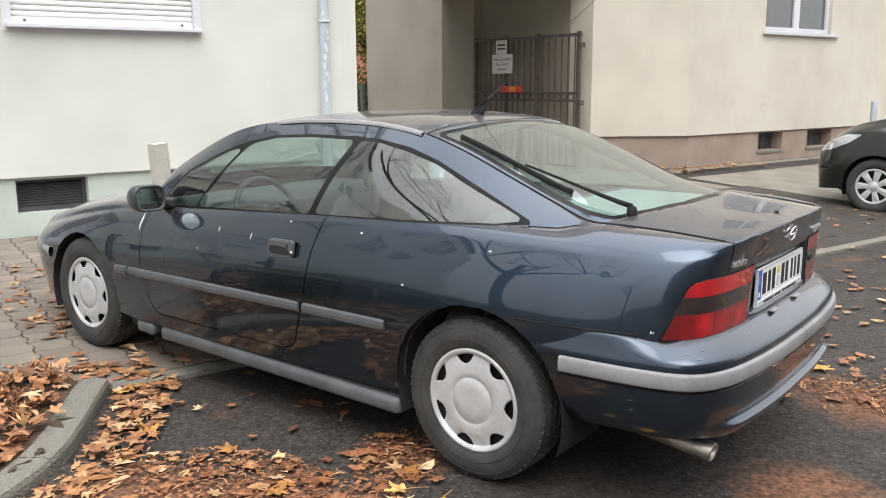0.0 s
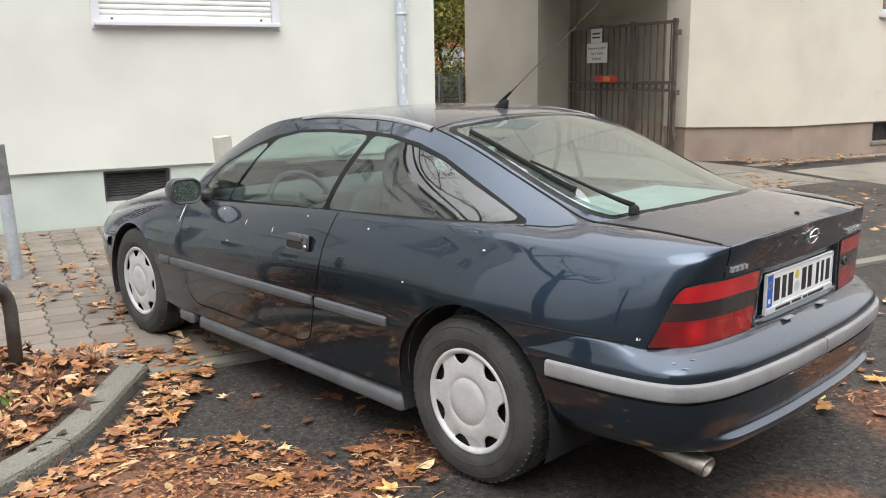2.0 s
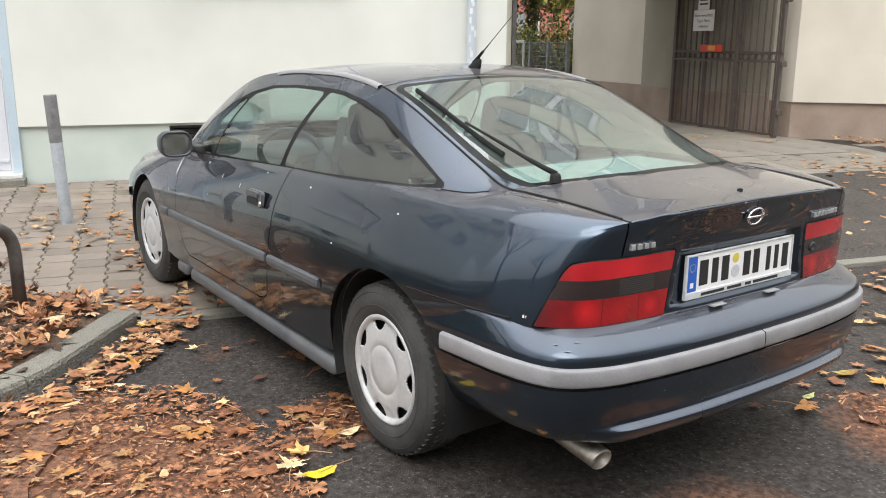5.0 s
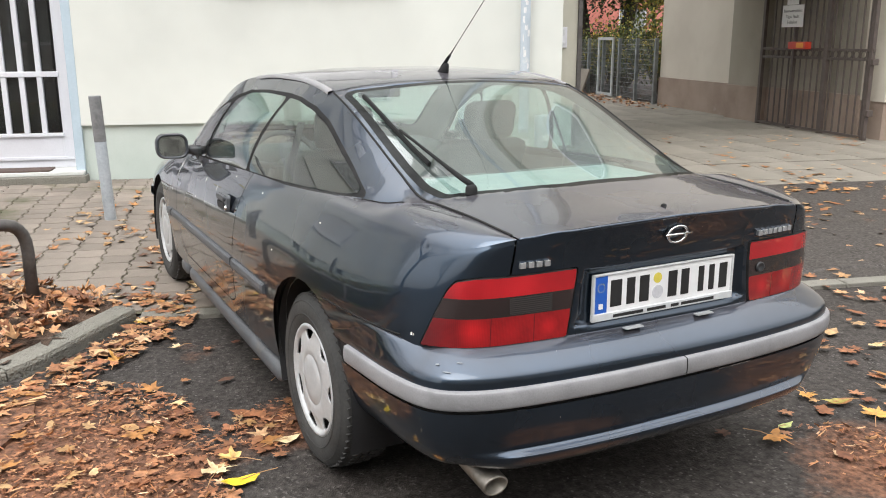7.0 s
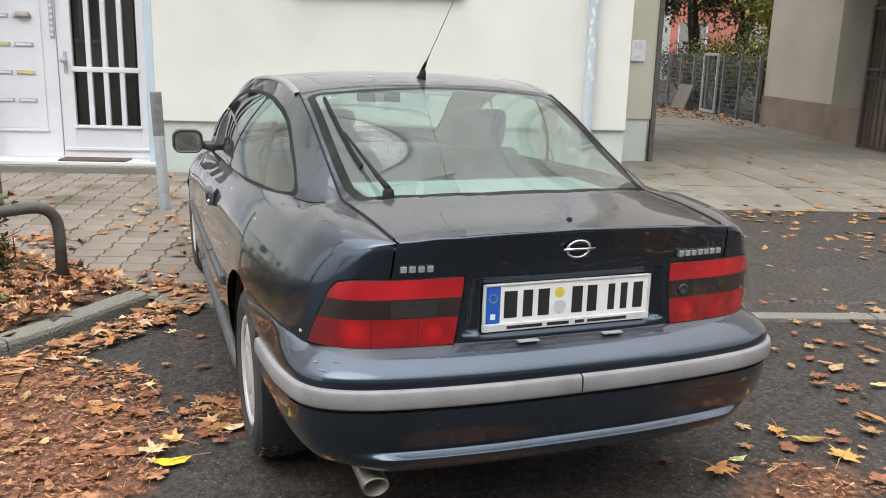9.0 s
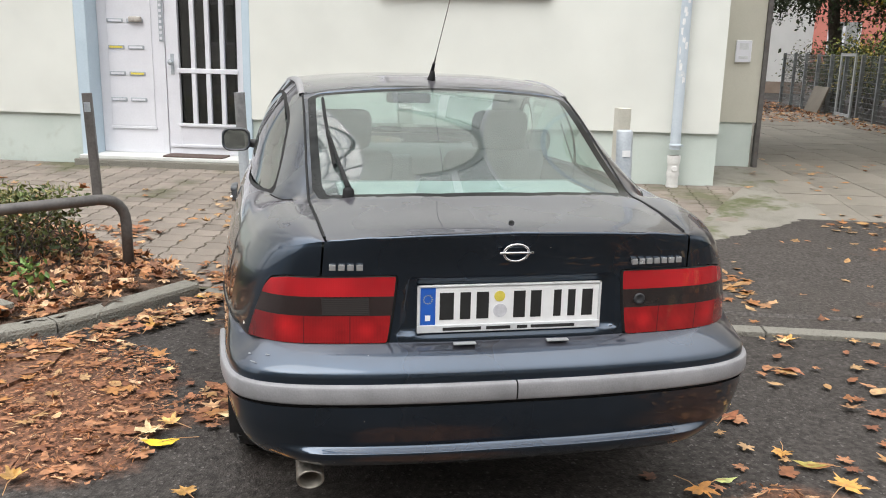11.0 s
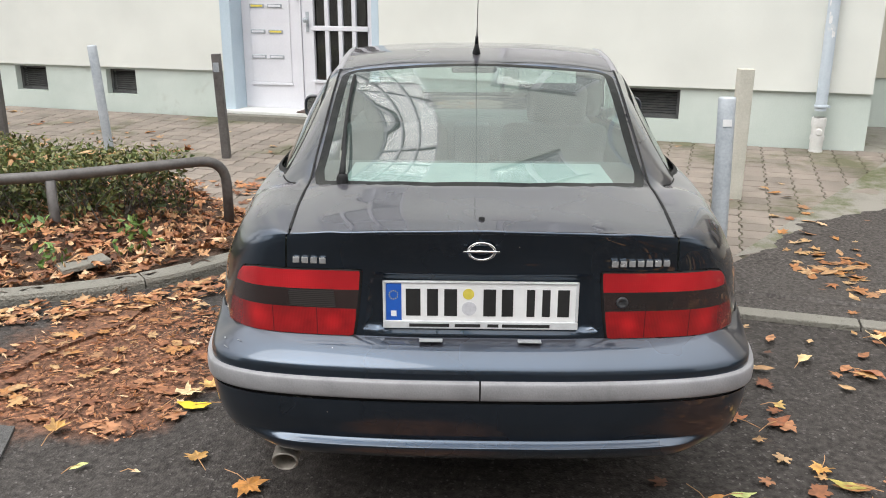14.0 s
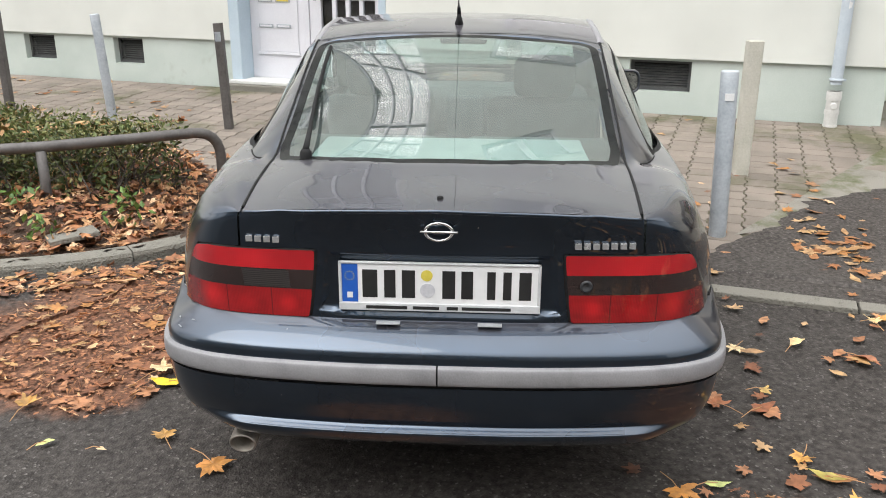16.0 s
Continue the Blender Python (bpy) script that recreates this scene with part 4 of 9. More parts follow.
# upper side: panes and their black surround
for q in SIDE_G:
    cut(bm_up, q, XZ)
cut(bm_up, TRIM_P, XZ)
panes = [take(bm_up, lambda c: within(q, c.x, c.z)) for q in SIDE_G]
trim_bm = take(bm_up, lambda c: within(TRIM_P, c.x, c.z))
pillar_bm = take(bm_up, lambda c: -0.305 < c.x < 0.62 and c.z > np.interp(c.x, [q[0] for q in crease_line], [q[2] for q in crease_line]) + 0.0008)
lining = shell(joined(bm_up.copy(), pillar_bm.copy()), 0.02)
roof_lining = shell(bm_top, 0.025)

body = part("body", both(joined(bm_low, bm_up)), M_PAINT, car, "dark blue metallic body with light scratches", True)
pair("rear_pillar", pillar_bm, M_PAINT, car)
pair("pillar_seam", tube([(x, y + 0.0005, z + 0.0008) for x, y, z in crease_line if -0.31 < x < -0.13], 0.0024, 6), M_RUBBER, car, "dark seam at the foot of the pillar")
part("roof", both(bm_top), M_PAINT, car, "", True)
part("bonnet", both(bonnet), M_PAINT, car, "", True)
part("gap_backing", both(under), M_BLACK, car, "black underlay added behind the gaps to darken them", True)
M_LINING = surface("grey_cabin_lining", (0.11, 0.125, 0.122), (0.155, 0.172, 0.168), 9, 0.9, bump=0.1)
part("cabin_lining", both(joined(lining, roof_lining)), M_LINING, car, "grey cabin lining", True)
pair("door_card", card, M_UPHOLSTERY, car, "grey cloth door lining")
part("windscreen", both(wind), M_CAR_GLASS, car, "tinted windscreen", True)
tailgate = part("tailgate", both(joined(hatch, tail)), M_PAINT, car, "dark blue hatch with a lip at its edge", True)
even_normals(part("rear_window", both(rear_glass), M_VEILED_GLASS, tailgate, "sloping rear window reflecting the street", True))
M_FRIT = surface("black_glass_border", (0.010, 0.011, 0.011), (0.018, 0.019, 0.019), 20, 0.12, bump=0.0, spec=0.08)
even_normals(part("window_border", both(rear_frit), M_FRIT, tailgate, "black border round the rear window", True))
gap = [(r[0], r[1] - 0.003, r[2] + 0.0015) for r in stn if -0.80 < r[0] < 0.418]
pair("hatch_seal", tube(gap, 0.0042, 6), M_RUBBER, tailgate, "black hatch seal")
lip = [(-0.871, 0.0, 0.954), (-0.869, 0.13, 0.951), (-0.862, 0.26, 0.947), (-0.853, 0.352, 0.942), (-0.843, 0.408, 0.940), (-0.836, 0.465, 0.934), (-0.826, 0.512, 0.930)]
lip = spline([(-a[0] * -1, a[1], a[2]) for a in lip], 5).tolist()
part("lid_edge", tube([(x, -y, z) for x, y, z in lip[:0:-1]] + lip, 0.0058, 8), M_PAINT, tailgate, "", True)
for d in pair("door", door_bm, M_PAINT, car):
    sgn = 1 if d.data.vertices[0].co.y > 0 else -1
    # handle: cup with a recess painted dark, a grip and a lock
    cup = bmesh.new()
    hx, hy, hz = 0.966, 0.838, 0.768
    for v in prism([(x * 1.0, z) for x, z in rounded(0.148, 0.068, 0.016)], 0, 0.016, cup).verts:
        x, z, dd = v.co
        v.co = (hx + x, sgn * (hy - 0.16 * z * 0.8 - 0.004 + dd), hz + z)
    part("handle_cup", cup, M_STRIP_DARK, d, "black plastic door handle surround", False)
    # raised black plate stands in for the shade inside the cup
    inner = bmesh.new()
    for v in prism(rounded(0.116, 0.030, 0.012), 0, 0.004, inner).verts:
        x, z, dd = v.co
        v.co = (hx + 0.006 + x, sgn * (hy + 0.0135 + dd), hz - 0.012 + z)
    part("recess_shade", inner, M_BLACK, d)
    grip = bmesh.new()
    for v in prism(rounded(0.114, 0.022, 0.009), 0, 0.012, grip).verts:
        x, z, dd = v.co
        v.co = (hx + 0.006 + x, sgn * (hy + 0.008 + dd), hz + 0.020 + z)
    part("handle_grip", grip, M_STRIP_DARK, d)
    part("lock", lathe([(0, 0.006), (0.009, 0.006), (0.011, 0)], 14, Matrix.Translation((hx - 0.066, sgn * (hy + 0.013), hz - 0.016)) @ Euler((radians(-90 * sgn), 0, 0)).to_matrix().to_4x4()), M_CHROME, d)
side_v = [v.co.copy() for b_ in panes for v in b_.verts]
SIDE_T = [(i, j) for i in range(5) for j in range(3)]
side_c = np.linalg.lstsq(np.array([[c.x ** i * c.z ** j for i, j in SIDE_T] for c in side_v]), np.array([c.y for c in side_v]), rcond=None)[0]
pane_y = lambda x, z: float(sum(c * x ** i * z ** j for c, (i, j) in zip(side_c, SIDE_T)))
for b_ in panes:
    for v in b_.verts:
        v.co.y = pane_y(v.co.x, v.co.z)


def side_normals(ob):
    e, out = 0.003, []
    for v in ob.data.vertices:
        x, z, sg = v.co.x, v.co.z, math.copysign(1, v.co.y)
        out.append(Vector((-(pane_y(x + e, z) - pane_y(x - e, z)) / (2 * e), sg, -0.74 * (pane_y(x, z + e) - pane_y(x, z - e)) / (2 * e))).normalized())
    q = ob.data.polygons[0]
    if q.normal.y * out[0].y < 0:
        ob.data.flip_normals()
    ob.data.normals_split_custom_set_from_vertices(out)


trims = pair("window_trim", trim_bm, M_RUBBER, car)
names = ["quarter_light", "door_window", "rear_side_window"]
for nm, q in zip(names, panes):
    for o in pair(nm, q, M_CAR_GLASS, car):
        side_normals(o)

# grey rub strips along the flank, following it in plan
def flank_y(x, z):
    """The half width of the flank at x and z."""
    best = min(range(36, len(flk)), key=lambda i: abs(flk[i][12] - x))
    lev = spline(flk[best].reshape(-1, 3), 5)
    return float(np.interp(-z, -lev[:, 2], lev[:, 1]))


def strip(x0, x1, z0, z1, h=0.044, out=0.014, n=24, taper=0.0):
    prof = [(-0.004, -0.5), (0.5 * out, -0.5), (out, -0.36), (out * 1.15, 0), (out, 0.36), (0.5 * out, 0.5), (-0.004, 0.5)]
    bm = bmesh.new()
    rings = []
    for i in range(n + 1):
        t = i / n
        x, z = x0 + (x1 - x0) * t, z0 + (z1 - z0) * t
        y = flank_y(x, z)
        k = 1 - (taper if i in (0, n) else 0)
        rings.append([bm.verts.new((x, y + o * k, z + h * p * (1 if 0 < i < n else 0.85))) for o, p in prof])
    for a, b in zip(rings, rings[1:]):
        for k in range(len(prof)):
            bm.faces.new((a[k], a[(k + 1) % len(prof)], b[(k + 1) % len(prof)], b[k]))
    bm.faces.new(rings[0][::-1])
    bm.faces.new(rings[-1])
    bmesh.ops.recalc_face_normals(bm, faces=bm.faces)
    return bm


pair("rub_strip", strip(2.13, 2.235, 0.521, 0.518, taper=0.3), M_STRIP_DARK, car, "grey rub strip", False)
pair("rub_strip", strip(0.862, 2.115, 0.530, 0.521, taper=0.3), M_STRIP_DARK, car, "grey rub strip", False)
pair("rub_strip", strip(0.385, 0.838, 0.530, 0.530, taper=0.3), M_STRIP_DARK, car, "grey rub strip", False)

# roof mouldings along the rails
rows = []
for r in stn:
    if 0.42 < r[0] < 1.26:
        rows.append([(r[0], r[1] + o, r[2] + h) for o, h in ((0.014, -0.010), (0.013, 0.000), (0.004, 0.004), (-0.009, 0.006), (-0.012, 0.001))])
pair("roof_moulding", grid_mesh(rows), M_GREY_PLASTIC, car, "grey roof moulding")

# wheel housings
def housing(cx, cz, r):
    bm = bmesh.new()
    a = [(cx + r * math.cos(radians(t)), cz + r * math.sin(radians(t))) for t in range(-20, 201, 10)]
    lo = [bm.verts.new((x, 0.815, z)) for x, z in a]
    hi = [bm.verts.new((x, 0.50, z)) for x, z in a]
    for k in range(len(a) - 1):
        bm.faces.new((lo[k], lo[k + 1], hi[k + 1], hi[k]))
    bm.faces.new(hi)
    return bm


pair("wheel_housing", housing(-0.015, 0.305, 0.367), M_BLACK, car)
pair("wheel_housing", housing(2.600, 0.322, 0.347), M_BLACK, car)
# floor pan and sills between the wheels, tank and axle as one dark underbody
part("underbody", boxes((-0.62, 3.40, -0.52, 0.52, 0.22, 0.30), (0.36, 2.24, -0.78, 0.78, 0.20, 0.30), bevel=0.02), M_BLACK, car)


# rear bumper, in levels: height, how far in from the strip's line
BP = [(-0.926, 0.0), (-0.922, 0.25), (-0.900, 0.50), (-0.862, 0.66), (-0.790, 0.757), (-0.65, 0.800), (-0.45, 0.818), (-0.30, 0.826), (-0.165, 0.832)]
bump = spline(BP, 6)


def bumper(levels, pts=bump, mirror=True, side=None, by_x=False):
    """Sheets along the plan line; levels give (z, inset), those of side on the flanks."""
    rows = []
    for i, p in enumerate(pts):
        a, b = pts[max(i - 1, 0)], pts[min(i + 1, len(pts) - 1)]
        t = Vector((b[0] - a[0], b[1] - a[1])).normalized()
        n = Vector((-t.y, t.x))
        if i == 0:
            n = Vector((-1, 0))
        here = levels
        if side:
            k = max(0.0, min(1.0, (p[1] - 0.52) / 0.20))
            k = ease((p[0] + 0.74) / 0.20) if by_x else k * k * (3 - 2 * k)
            here = [(z + (z2 - z) * k, d + (d2 - d) * k) for (z, d), (z2, d2) in zip(levels, side)]
        rows.append([(p[0] - n.x * d, max(0.0, p[1] - n.y * d) if i else 0.0, z) for z, d in here])
    bm = grid_mesh(rows)
    bmesh.ops.recalc_face_normals(bm, faces=bm.faces)
    bm.normal_update()
    f = min(bm.faces, key=lambda q: q.calc_center_median().x)
    if f.normal.x > 0:
        bmesh.ops.reverse_faces(bm, faces=bm.faces)
    cut(bm, ARCH_R, XZ, lambda c: c.y > 0.5)
    take(bm, lambda c: c.y > 0.5 and within(ARCH_R, c.x, c.z)).free()
    return both(bm) if mirror else bm


lv = [(z, d) for z, d in spline([(0.640, 0.110), (0.638, 0.092), (0.616, 0.052), (0.588, 0.016), (0.573, 0.006), (0.560, 0.004), (0.548, 0.004)], 4)]
flankward = [(z, d) for z, d in spline([(0.646, 0.050), (0.6455, 0.031), (0.641, 0.0205), (0.618, 0.0155), (0.590, 0.010), (0.566, 0.005), (0.548, 0.004)], 4)]
rear_bumper = part("rear_bumper", bumper(lv, side=flankward, by_x=True), M_PAINT, car, "dark blue bumper with a grey strip and scraped corners", True)
lv = [(z, d) for z, d in spline([(0.485, 0.000), (0.46, 0.002), (0.42, 0.008), (0.385, 0.018), (0.364, 0.024), (0.358, 0.024), (0.348, 0.010), (0.343, 0.005), (0.326, 0.010), (0.303, 0.030), (0.288, 0.060), (0.286, 0.16)], 4)]
# the lip runs across the back and dies out on the flanks, where the skirt is plain
plain = [(z, d) for z, d in spline([(0.485, 0.000), (0.455, 0.003), (0.425, 0.008), (0.400, 0.014), (0.378, 0.021), (0.362, 0.027), (0.345, 0.036), (0.330, 0.047), (0.318, 0.058), (0.308, 0.070), (0.303, 0.090), (0.305, 0.16)], 4)]
bm = bumper(lv, side=plain)
part("bumper_skirt", bm, M_PAINT, rear_bumper, "", True)
lv = [(z, d) for z, d in spline([(0.551, 0.006), (0.5485, -0.003), (0.544, -0.009), (0.521, -0.0115), (0.500, -0.009), (0.4955, -0.003), (0.493, 0.006)], 3)]
strip_pts = np.array([p for p in bump if p[0] < -0.355])
bm = bumper(lv, strip_pts, False)
cut(bm, [(0.0022, 0.3), (0.0022, 0.7)], YZ, closed=False)
take(bm, lambda c: c.y < 0.0022).free()
pair("bumper_strip", bm, M_GREY_PLASTIC, rear_bumper, "grey bumper strip, split in the middle")
bm = bumper([(0.556, 0.006), (0.484, 0.006)])
part("strip_backing", bm, M_RUBBER, rear_bumper)
pair("bumper_seam", tube([(x, flank_y(x, 0.648) + 0.0004, 0.6485) for x in np.linspace(-0.62, -0.19, 20)], 0.0028, 6), M_RUBBER, rear_bumper, "dark joint above the bumper")
# scraped lacquer at the corner
M_SCUFF = surface("scraped_lacquer", (0.13, 0.15, 0.17), (0.26, 0.28, 0.30), 60, 0.5, bump=0.4, fine=300)
rs = random.Random(4)
for u, z, w, h in ((0.735, 0.594, 0.016, 0.0016), (0.752, 0.606, 0.007, 0.0022), (0.70, 0.612, 0.009, 0.0014)):
    i = int(np.argmin([abs(p[1] - u) for p in bump]))
    p, q = bump[i], bump[min(i + 1, len(bump) - 1)]
    t = Vector((q[0] - p[0], q[1] - p[1])).normalized()
    n = Vector((-t.y, t.x))
    up = [(0.640, 0.110), (0.638, 0.092), (0.616, 0.052), (0.588, 0.016), (0.573, 0.006)]
    b_ = bmesh.new()
    ring = []
    for k in range(11):
        a = 2 * math.pi * k / 11
        g = rs.uniform(0.5, 1.1)
        zz, ss = z + h * g * math.sin(a), w * g * math.cos(a)
        d = float(np.interp(-zz, [-c[0] for c in up], [c[1] for c in up])) - 0.0035
        ring.append(b_.verts.new((p[0] + t.x * ss - n.x * d, p[1] + t.y * ss - n.y * d, zz + 0.001)))
    b_.faces.new(ring)
    part("paint_scuff", b_, M_SCUFF, rear_bumper, "pale scraped patch")
# front bumper strip
FB = [(3.562, 0.0), (3.545, 0.25), (3.49, 0.50), (3.33, 0.68), (3.12, 0.765), (2.95, 0.812)]
fb = spline(FB, 5)
rows = []
for p in fb:
    rows.append([(p[0] + o, p[1] + o * 0.6, z) for z, o in ((0.545, -0.02), (0.543, 0.008), (0.515, 0.014), (0.487, 0.008), (0.485, -0.02))])
part("front_strip", both(grid_mesh(rows)), M_GREY_PLASTIC, car, "grey front bumper strip", True)


def red_lens(name, a, b, scale, spots=(), edge=None, joints=(0.452, 0.578)):
    """A lamp lens: fine ribs and cells, with reflector glow painted in as brighter spots."""
    m, n, l, p = nodes_of(name)
    co = n.new("ShaderNodeTexCoord")
    ribs, cells, no = n.new("ShaderNodeTexWave"), n.new("ShaderNodeTexWave"), n.new("ShaderNodeTexNoise")
    ribs.wave_type = cells.wave_type = "BANDS"
    ribs.bands_direction, cells.bands_direction = "Z", "Y"
    ribs.inputs["Scale"].default_value, cells.inputs["Scale"].default_value, no.inputs["Scale"].default_value = scale, scale * 0.8, 14
    for t in (ribs, cells, no):
        l.new(co.outputs["Object"], t.inputs["Vector"])
    grid = n.new("ShaderNodeMath")
    grid.operation = "MULTIPLY"
    l.new(ribs.outputs[0], grid.inputs[0])
    l.new(cells.outputs[0], grid.inputs[1])
    sx, ab, cb = n.new("ShaderNodeSeparateXYZ"), n.new("ShaderNodeMath"), n.new("ShaderNodeCombineXYZ")
    ab.operation = "ABSOLUTE"
    l.new(co.outputs["Object"], sx.inputs[0])
    l.new(sx.outputs[1], ab.inputs[0])
    l.new(sx.outputs[0], cb.inputs[0])
    l.new(ab.outputs[0], cb.inputs[1])
    l.new(sx.outputs[2], cb.inputs[2])
    total = n.new("ShaderNodeMath")
    total.operation, total.inputs[1].default_value = "MULTIPLY_ADD", 0.16
    l.new(grid.outputs[0], total.inputs[0])
    half = n.new("ShaderNodeMath")
    half.operation, half.inputs[1].default_value = "MULTIPLY", 0.42
    l.new(no.outputs[0], half.inputs[0])
    l.new(half.outputs[0], total.inputs[2])
    last = total.outputs[0]
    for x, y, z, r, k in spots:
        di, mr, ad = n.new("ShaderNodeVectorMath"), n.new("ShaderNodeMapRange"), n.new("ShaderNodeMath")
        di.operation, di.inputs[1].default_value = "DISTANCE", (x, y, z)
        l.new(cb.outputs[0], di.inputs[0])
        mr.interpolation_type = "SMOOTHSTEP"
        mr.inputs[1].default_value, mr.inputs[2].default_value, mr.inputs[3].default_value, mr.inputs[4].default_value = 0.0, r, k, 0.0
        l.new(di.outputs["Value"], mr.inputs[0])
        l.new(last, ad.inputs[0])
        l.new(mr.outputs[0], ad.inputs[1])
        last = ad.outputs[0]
    r = n.new("ShaderNodeValToRGB")
    r.color_ramp.elements[0].position, r.color_ramp.elements[1].position = 0.12, 0.8
    r.color_ramp.elements[0].color, r.color_ramp.elements[1].color = (*a, 1), (*b, 1)
    l.new(last, r.inputs[0])
    colour = r.outputs[0]
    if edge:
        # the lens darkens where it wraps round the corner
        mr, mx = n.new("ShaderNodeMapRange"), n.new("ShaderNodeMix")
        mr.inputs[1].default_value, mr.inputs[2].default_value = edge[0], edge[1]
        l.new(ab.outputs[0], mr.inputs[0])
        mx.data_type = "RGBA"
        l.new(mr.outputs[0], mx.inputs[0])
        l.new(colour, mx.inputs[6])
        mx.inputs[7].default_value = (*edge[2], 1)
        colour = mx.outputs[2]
    for y in joints:
        df, ad, lt, mx = n.new("ShaderNodeMath"), n.new("ShaderNodeMath"), n.new("ShaderNodeMapRange"), n.new("ShaderNodeMix")
        df.operation, df.inputs[1].default_value = "SUBTRACT", y
        l.new(ab.outputs[0], df.inputs[0])
        ad.operation = "ABSOLUTE"
        l.new(df.outputs[0], ad.inputs[0])
        lt.inputs[1].default_value, lt.inputs[2].default_value, lt.inputs[3].default_value, lt.inputs[4].default_value = 0.0006, 0.002, 0.7, 0.0
        l.new(ad.outputs[0], lt.inputs[0])
        mx.data_type = "RGBA"
        l.new(lt.outputs[0], mx.inputs[0])
        l.new(colour, mx.inputs[6])
        mx.inputs[7].default_value = (0.03, 0.004, 0.006, 1)
        colour = mx.outputs[2]
    l.new(colour, p.inputs["Base Color"])
    p.inputs["Roughness"].default_value = 0.22
    p.inputs["Coat Weight"].default_value = 1.0
    p.inputs["Coat Roughness"].default_value = 0.02
    bp = n.new("ShaderNodeBump")
    bp.inputs["Strength"].default_value, bp.inputs["Distance"].default_value = 0.10, 0.002
    l.new(grid.outputs[0], bp.inputs["Height"])
    l.new(bp.outputs[0], p.inputs["Normal"])
    return m


# bright spots painted into the red where reflectors would catch the light
GLOW_SPOTS = [(-0.80, 0.405, 0.680, 0.042, 0.62), (-0.765, 0.620, 0.684, 0.055, 0.50), (-0.79, 0.52, 0.676, 0.05, 0.16)]
M_RED = red_lens("red_lamp_lens", (0.19, 0.003, 0.005), (0.66, 0.012, 0.016), 95, GLOW_SPOTS, (0.63, 0.74, (0.10, 0.004, 0.007)))
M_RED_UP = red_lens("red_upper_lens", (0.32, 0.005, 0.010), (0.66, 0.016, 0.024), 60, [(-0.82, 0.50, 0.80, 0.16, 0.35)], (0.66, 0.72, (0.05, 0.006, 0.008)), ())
M_SMOKE = red_lens("smoked_lamp_lens", (0.016, 0.009, 0.009), (0.060, 0.036, 0.033), 85)
M_RIBBED = surface("ribbed_dark_lens", (0.010, 0.009, 0.009), (0.055, 0.050, 0.048), 3, 0.3, bump=0.0, coat=0.6)
_w = M_RIBBED.node_tree.nodes.new("ShaderNodeTexWave")
_w.bands_direction, _w.inputs["Scale"].default_value = "Z", 55.0
_r = M_RIBBED.node_tree.nodes.new("ShaderNodeValToRGB")
_r.color_ramp.elements[0].color, _r.color_ramp.elements[1].color = (0.008, 0.007, 0.007, 1), (0.060, 0.052, 0.050, 1)
_c = M_RIBBED.node_tree.nodes.new("ShaderNodeTexCoord")
M_RIBBED.node_tree.links.new(_c.outputs["Object"], _w.inputs["Vector"])
M_RIBBED.node_tree.links.new(_w.outputs[0], _r.inputs[0])
M_RIBBED.node_tree.links.new(_r.outputs[0], M_RIBBED.node_tree.nodes["Principled BSDF"].inputs["Base Color"])
M_SMOKE_DARK = surface("dark_smoked_lens", (0.010, 0.008, 0.008), (0.018, 0.014, 0.014), 20, 0.25, bump=0.0, coat=1.0)
M_PLATE = surface("white_plate_enamel", (0.74, 0.74, 0.74), (0.80, 0.80, 0.80), 20, 0.35, bump=0.02)
M_PLATE_BLUE = surface("blue_plate_field", (0.015, 0.09, 0.42), (0.02, 0.11, 0.48), 20, 0.35, bump=0.0)
M_INK = surface("black_ink", (0.012, 0.012, 0.012), (0.02, 0.02, 0.02), 20, 0.5, bump=0.0)
M_FRAME_GREY = surface("grey_plate_frame", (0.50, 0.51, 0.52), (0.60, 0.61, 0.62), 20, 0.4, bump=0.0)
M_SEAL_Y = surface("yellow_sticker", (0.60, 0.50, 0.06), (0.70, 0.58, 0.10), 60, 0.5, bump=0.0)
M_SEAL_G = surface("grey_sticker", (0.45, 0.45, 0.48), (0.60, 0.60, 0.63), 80, 0.5, bump=0.0)

M_PLATE_LAMP = surface("milky_plate_lamp", (0.26, 0.27, 0.28), (0.34, 0.35, 0.36), 20, 0.35, bump=0.0)
M_BADGE = surface("silver_badge", (0.50, 0.51, 0.52), (0.60, 0.61, 0.62), 20, 0.25, metal=0.7, bump=0.0)

# tail lamps: a housing whose lens is split in bands
lift = lamp_bm.copy()
cut(lift, [(-2, 0.7745), (2, 0.7745)], PZ, closed=False)
cut(lift, [(-2, 0.7185), (2, 0.7185)], PZ, closed=False)
LIN = [(p, z) for p, z in LAMP]
cut(lift, grown(LIN, -0.005), PZ)
for v in lift.verts:
    if not within(grown(LIN, -0.0045), v.co.x + v.co.y, v.co.z):
        v.co += Vector((0.004, -0.003, 0))
    else:
        v.co += Vector((-0.004, 0.003, 0))
rim = take(lift, lambda c: not within(grown(LIN, -0.005), c.x + c.y, c.z))
top_l = take(lift, lambda c: c.z > 0.7745)
mid_l = take(lift, lambda c: c.z > 0.7185)
